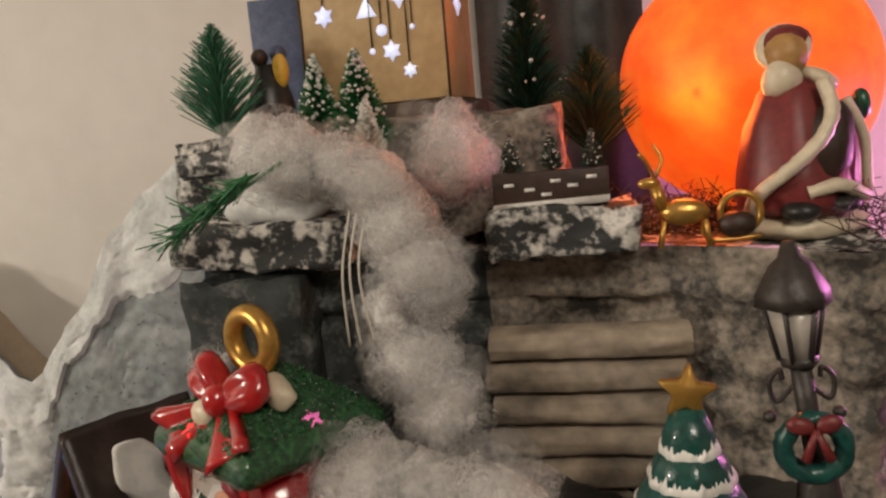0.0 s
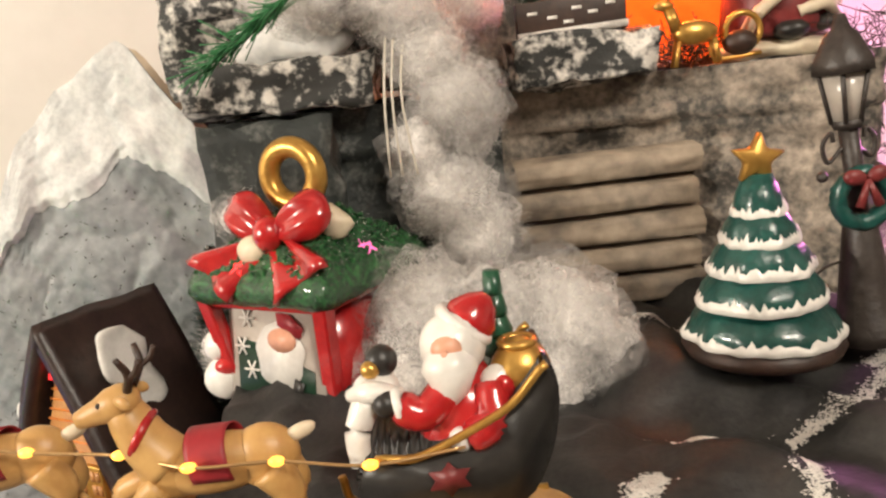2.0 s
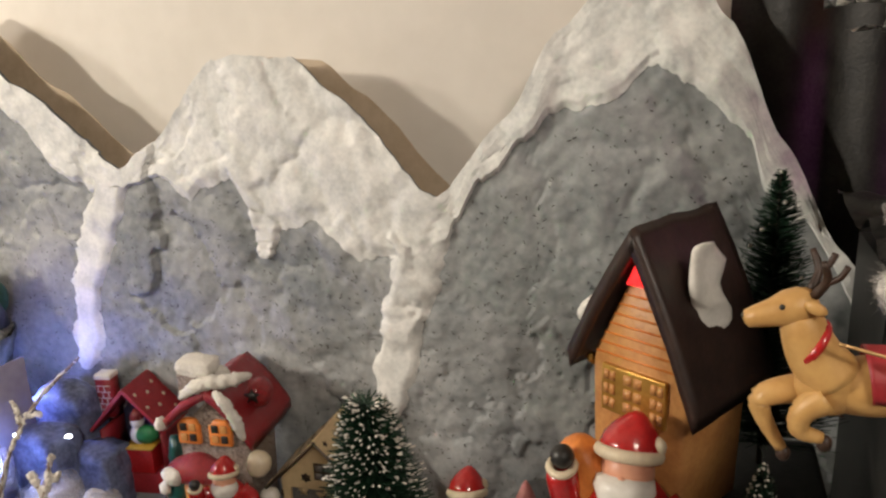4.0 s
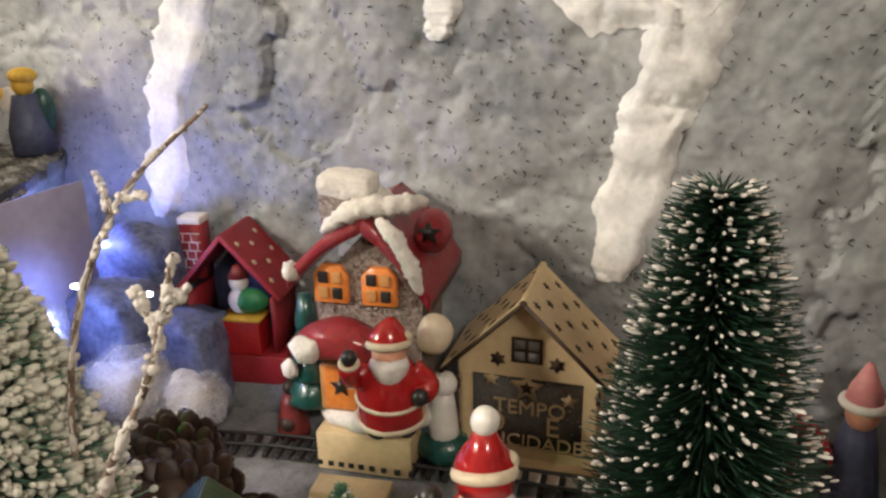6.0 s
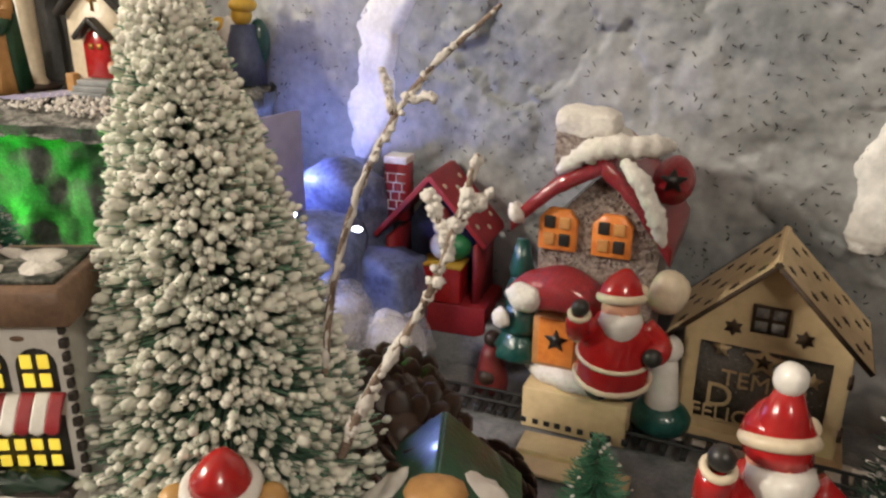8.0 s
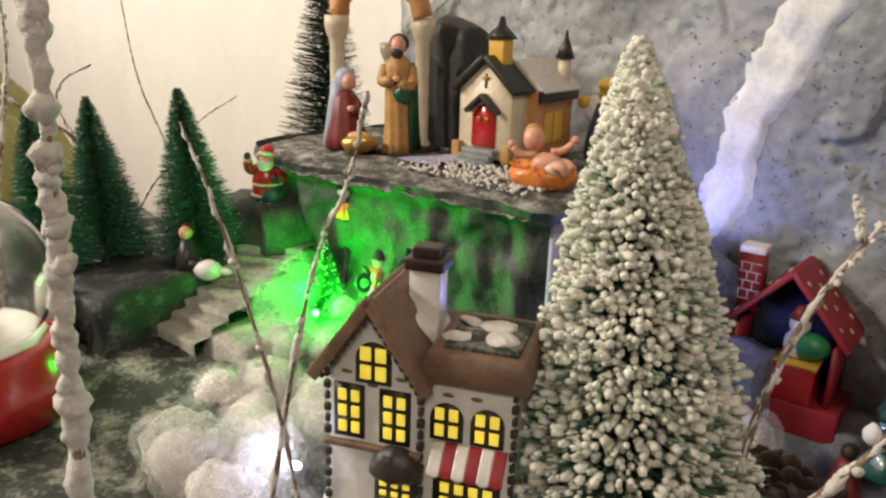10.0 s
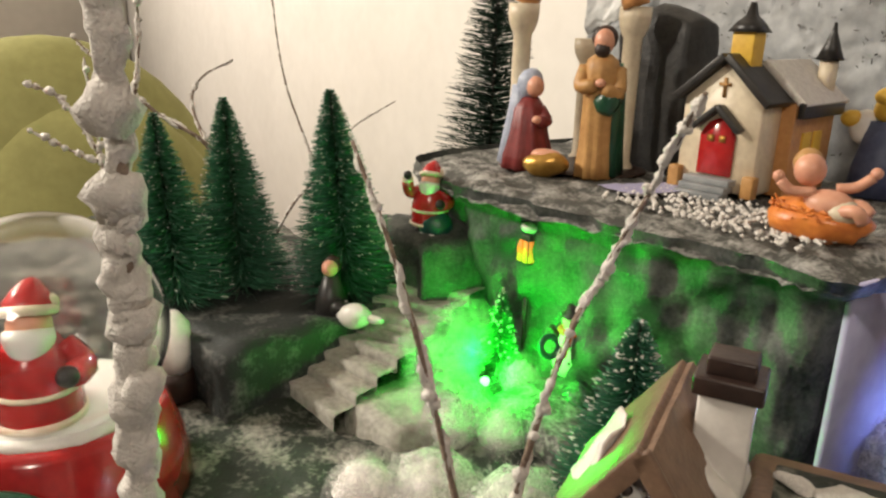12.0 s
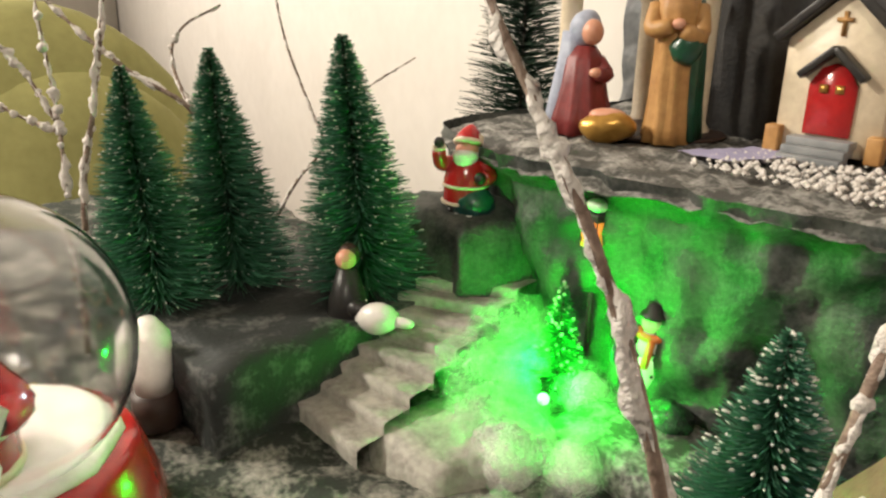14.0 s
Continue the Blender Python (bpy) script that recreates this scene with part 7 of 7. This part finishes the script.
rnd = random.Random(52)
for k in range(260):
    a, r = rnd.uniform(0, 2 * math.pi), rnd.uniform(0.75, 1.0)
    p = Vector((0.024 * r * math.cos(a), 0.016 * r * math.sin(a), 0.012 + 0.006 * rnd.random()))
    d = Vector((-math.sin(a) + rnd.gauss(0, .5), math.cos(a) + rnd.gauss(0, .5), rnd.gauss(0.1, .4))).normalized() * rnd.uniform(0.004, 0.009)
    join(straw, tube([p - d * 0.5, p + d * 0.5], 0.0007, 4))
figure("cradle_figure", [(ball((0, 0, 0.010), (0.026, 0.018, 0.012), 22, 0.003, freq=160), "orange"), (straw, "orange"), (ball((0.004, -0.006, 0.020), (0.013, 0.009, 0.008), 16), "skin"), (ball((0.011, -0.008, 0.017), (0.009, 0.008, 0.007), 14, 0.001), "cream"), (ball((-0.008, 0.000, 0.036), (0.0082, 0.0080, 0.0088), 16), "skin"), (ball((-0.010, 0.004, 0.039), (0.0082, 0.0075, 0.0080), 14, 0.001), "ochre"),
        (tube(spline([(-0.003, -0.008, 0.026), (-0.014, -0.012, 0.026), (-0.020, -0.013, 0.031)], 4), 0.0028, 8), "skin"), (tube(spline([(0.006, -0.002, 0.028), (0.015, -0.001, 0.030), (0.022, 0.0, 0.036)], 4), 0.0028, 8), "skin"), (ball((-0.021, -0.013, 0.033), 0.0032, 8), "skin"), (ball((0.023, 0, 0.038), 0.0032, 8), "skin"),
        (tube(spline([(0.010, -0.012, 0.018), (0.018, -0.016, 0.020), (0.022, -0.014, 0.015)], 4), 0.0036, 8), "skin"), (tube(spline([(0.008, -0.002, 0.018), (0.018, -0.004, 0.021), (0.024, -0.006, 0.017)], 4), 0.0036, 8), "skin")], "doll lying in an orange straw cradle", "doll", (-0.905, 0.628, 0.206), 25)
figure("kneeling_angel_figure", [(lathe([(0.018, 0), (0.016, 0.02), (0.010, 0.05)], 14, wob=0.2), "navy"), (ball((0, -0.002, 0.058), (0.009, 0.009, 0.009)), "yellow"), (ball((0.002, -0.004, 0.066), (0.012, 0.010, 0.007)), "yellow"), (ball((-0.012, 0, 0.045), (0.010, 0.006, 0.012)), "white"), (ball((-0.02, 0, 0.050), (0.008, 0.006, 0.006)), "yellow"), (ball((0.012, 0.004, 0.035), (0.010, 0.008, 0.020)), "teal")],
       "kneeling angel figure with yellow hair and teal cloak", "figurine", (-0.955, 0.772, 0.206), 30)
bristle_tree("long_needle_pine", (-1.330, 0.720, -0.01), 0.42, 0.085, "needledark", "dark long-needled artificial pine behind the ledge", 60, 70, 0.02, tip=0.25, width=0.0006)
pb = bmesh.new()
rnd = random.Random(21)
for k in range(420):
    x, y = rnd.uniform(-1.03, -0.89), rnd.uniform(0.585, 0.66)
    r = rnd.uniform(0.0008, 0.0022)
    join_ball(pb, (x, y, 0.2085), (r * 1.3, r * 1.2, r))
solo("snow_gravel", pb, "snow", "white snow gravel in front of the chapel", "gravel", kind="stuff")
solo("violet_paper", grid(lambda u, v: (-1.045 + 0.03 * u + 0.02 * v, 0.60 + 0.075 * v, 0.2095 + 0.001 * fbm(u * 4, v * 9)), 8, 16), "lilacboard", "strip of violet paper on the ledge", "paper")

# blue-lit corner
solo("lilac_card_panel", box((0, 0, 0.10), (0.004, 0.13, 0.20)), "lilacboard", "upright lilac card at the end of the ledge", "card", (-0.856, 0.652, 0.0), -2)
for c, s, r in (((-0.835, 0.705, 0.06), (0.07, 0.05, 0.12), 2), ((-0.80, 0.735, 0.04), (0.08, 0.05, 0.10), 4), ((-0.845, 0.76, 0.07), (0.07, 0.05, 0.15), 6)):
    lump_rock("crumpled_paper", c, s, "bluepaper", "crumpled dark blue-grey paper lit by blue lights", r, 9)
cotton("cotton_mist", [(-0.80, 0.675, 0.05, 0.028), (-0.755, 0.690, 0.04, 0.022), (-0.845, 0.64, 0.10, 0.022)], "cotton wool lit blue", 900, 0.014, seed=8)
for p in ((-0.887, 0.736, 0.200), (-0.822, 0.665, 0.136), (-0.79, 0.70, 0.12)):
    solo("cold_led_bulb", ball((0, 0, 0), (0.0042, 0.0022, 0.0022), 10), "bluebulb", "glowing cold white LED bulb", "led bulb", (p[0], p[1], p[2] - 0.056 if p[2] == 0.200 else p[2]), 15)
solo("cold_led_bulb", ball((0, 0, 0), (0.0034, 0.0022, 0.0022), 10), "bluebulb", "glowing cold white LED bulb beside the white house", "led bulb", (-0.846, 0.374, 0.100), 40)
lump_rock("paper_hill", (-0.765, 0.79, 0.012), (0.15, 0.07, 0.05), "groundgrey", "grey glitter-paper hill under the red house", 11)


def globe():
    t = thing("snow_globe", "clear snow globe on a red base with greeting plaque", "snow globe", (-1.065, 0.270, 0.078), 60)
    part("base", lathe([(0.062, 0), (0.060, 0.02), (0.053, 0.042), (0.050, 0.046)], 30), "red", t)
    part("snow_bed", ball((0, 0, 0.046), (0.047, 0.047, 0.010), 20, 0.003), "white", t)
    pl = part("plaque", ball((0, -0.058, 0.020), (0.026, 0.006, 0.015), 18), "green", t)
    flat_text("Feliz", 0.011, 0.0004, (0, -0.0648, 0.021), (80, 0, 0), "red", pl)
    flat_text("Natal", 0.011, 0.0004, (0, -0.0652, 0.010), (80, 0, 0), "red", pl)
    d = bmesh.new()
    bmesh.ops.create_uvsphere(d, u_segments=36, v_segments=24, radius=0.056)
    d2 = bmesh.new()
    bmesh.ops.create_uvsphere(d2, u_segments=36, v_segments=24, radius=0.0545)
    bmesh.ops.reverse_faces(d2, faces=d2.faces[:])
    join(d, d2)
    d.transform(Matrix.Translation((0, 0, 0.086)))
    o = part("dome", d, "clearplastic", t, "clear plastic dome")
    o.visible_shadow = False


globe()
figure("globe_figure", santa_shapes(), "gift-bringer figure standing on the snow in the globe", "figurine", (-1.045, 0.262, 0.122), 75, 0.072)
figure("stump_figure", [(lathe([(0.012, 0), (0.011, 0.018)], 14), "brown"), (lathe([(0.009, 0.018), (0.011, 0.03), (0.010, 0.048), (0.004, 0.056)], 14), "white")], "white capped ornament on a brown stump", "figurine", (-1.130, 0.342, 0.080))
sf = thing("olive_armchair", "olive green velvet armchair behind the table", "armchair", (-1.88, 0.36, -0.80), 0)
part("backrest", ball((0, 0, 0.74), (0.13, 0.26, 0.33), 30), "olive", sf)
part("cushion", ball((0.07, 0.04, 0.70), (0.10, 0.21, 0.29), 30), "olive", sf)
part("seat", box((0.06, 0, 0.22), (0.40, 0.60, 0.44), bev=0.06), "olive", sf)

branch("bare_twig", [[(-1.25, 0.42, 0.08), (-1.27, 0.47, 0.15), (-1.287, 0.504, 0.178), (-1.300, 0.501, 0.205), (-1.320, 0.494, 0.244), (-1.335, 0.492, 0.279), (-1.345, 0.49, 0.33)], [(-1.287, 0.504, 0.19), (-1.287, 0.518, 0.201), (-1.280, 0.542, 0.222), (-1.268, 0.571, 0.241)]], "thin bare twig behind the trees", 0.0012, 40, 31, 0.0014)
branch("frosted_twig", [[(-1.23, 0.36, 0.08), (-1.235, 0.40, 0.17), (-1.242, 0.402, 0.213), (-1.273, 0.371, 0.239), (-1.304, 0.342, 0.270), (-1.321, 0.328, 0.289)], [(-1.242, 0.402, 0.211), (-1.269, 0.398, 0.242), (-1.271, 0.406, 0.262), (-1.262, 0.428, 0.276)]], "flocked twig behind the trees", 0.0020, 60, 32, 0.0020)
branch("frosted_twig", [[(-1.225, 0.330, 0.08), (-1.243, 0.336, 0.170), (-1.255, 0.349, 0.222), (-1.270, 0.363, 0.284), (-1.275, 0.365, 0.33)], [(-1.237, 0.327, 0.172), (-1.254, 0.329, 0.220), (-1.278, 0.328, 0.277)], [(-1.249, 0.330, 0.207), (-1.259, 0.317, 0.212), (-1.284, 0.288, 0.228)], [(-1.252, 0.328, 0.213), (-1.276, 0.312, 0.247), (-1.293, 0.293, 0.258)]], "thickly flocked twigs behind the globe", 0.0024, 110, 33, 0.0020)
branch("flocked_branch", [[(-0.858, 0.272, 0.065), (-0.852, 0.272, 0.16), (-0.846, 0.271, 0.21), (-0.839, 0.270, 0.258), (-0.834, 0.270, 0.30), (-0.832, 0.268, 0.37)]], "thick branch covered in white flocking", 0.0048, 150, 34, 0.0034)
branch("frosted_branch", [[(-0.795, 0.350, 0.085), (-0.800, 0.340, 0.16), (-0.807, 0.330, 0.215), (-0.814, 0.321, 0.258), (-0.832, 0.318, 0.286)]], "thin twig with a white flocked knot", 0.0014, 60, 35, 0.0011)
branch("frosted_branch", [[(-0.815, 0.335, 0.075), (-0.822, 0.362, 0.18), (-0.821, 0.376, 0.229), (-0.821, 0.387, 0.247), (-0.805, 0.385, 0.275), (-0.785, 0.375, 0.300)]], "thin twig with white flocked knots", 0.0018, 120, 36, 0.0012)
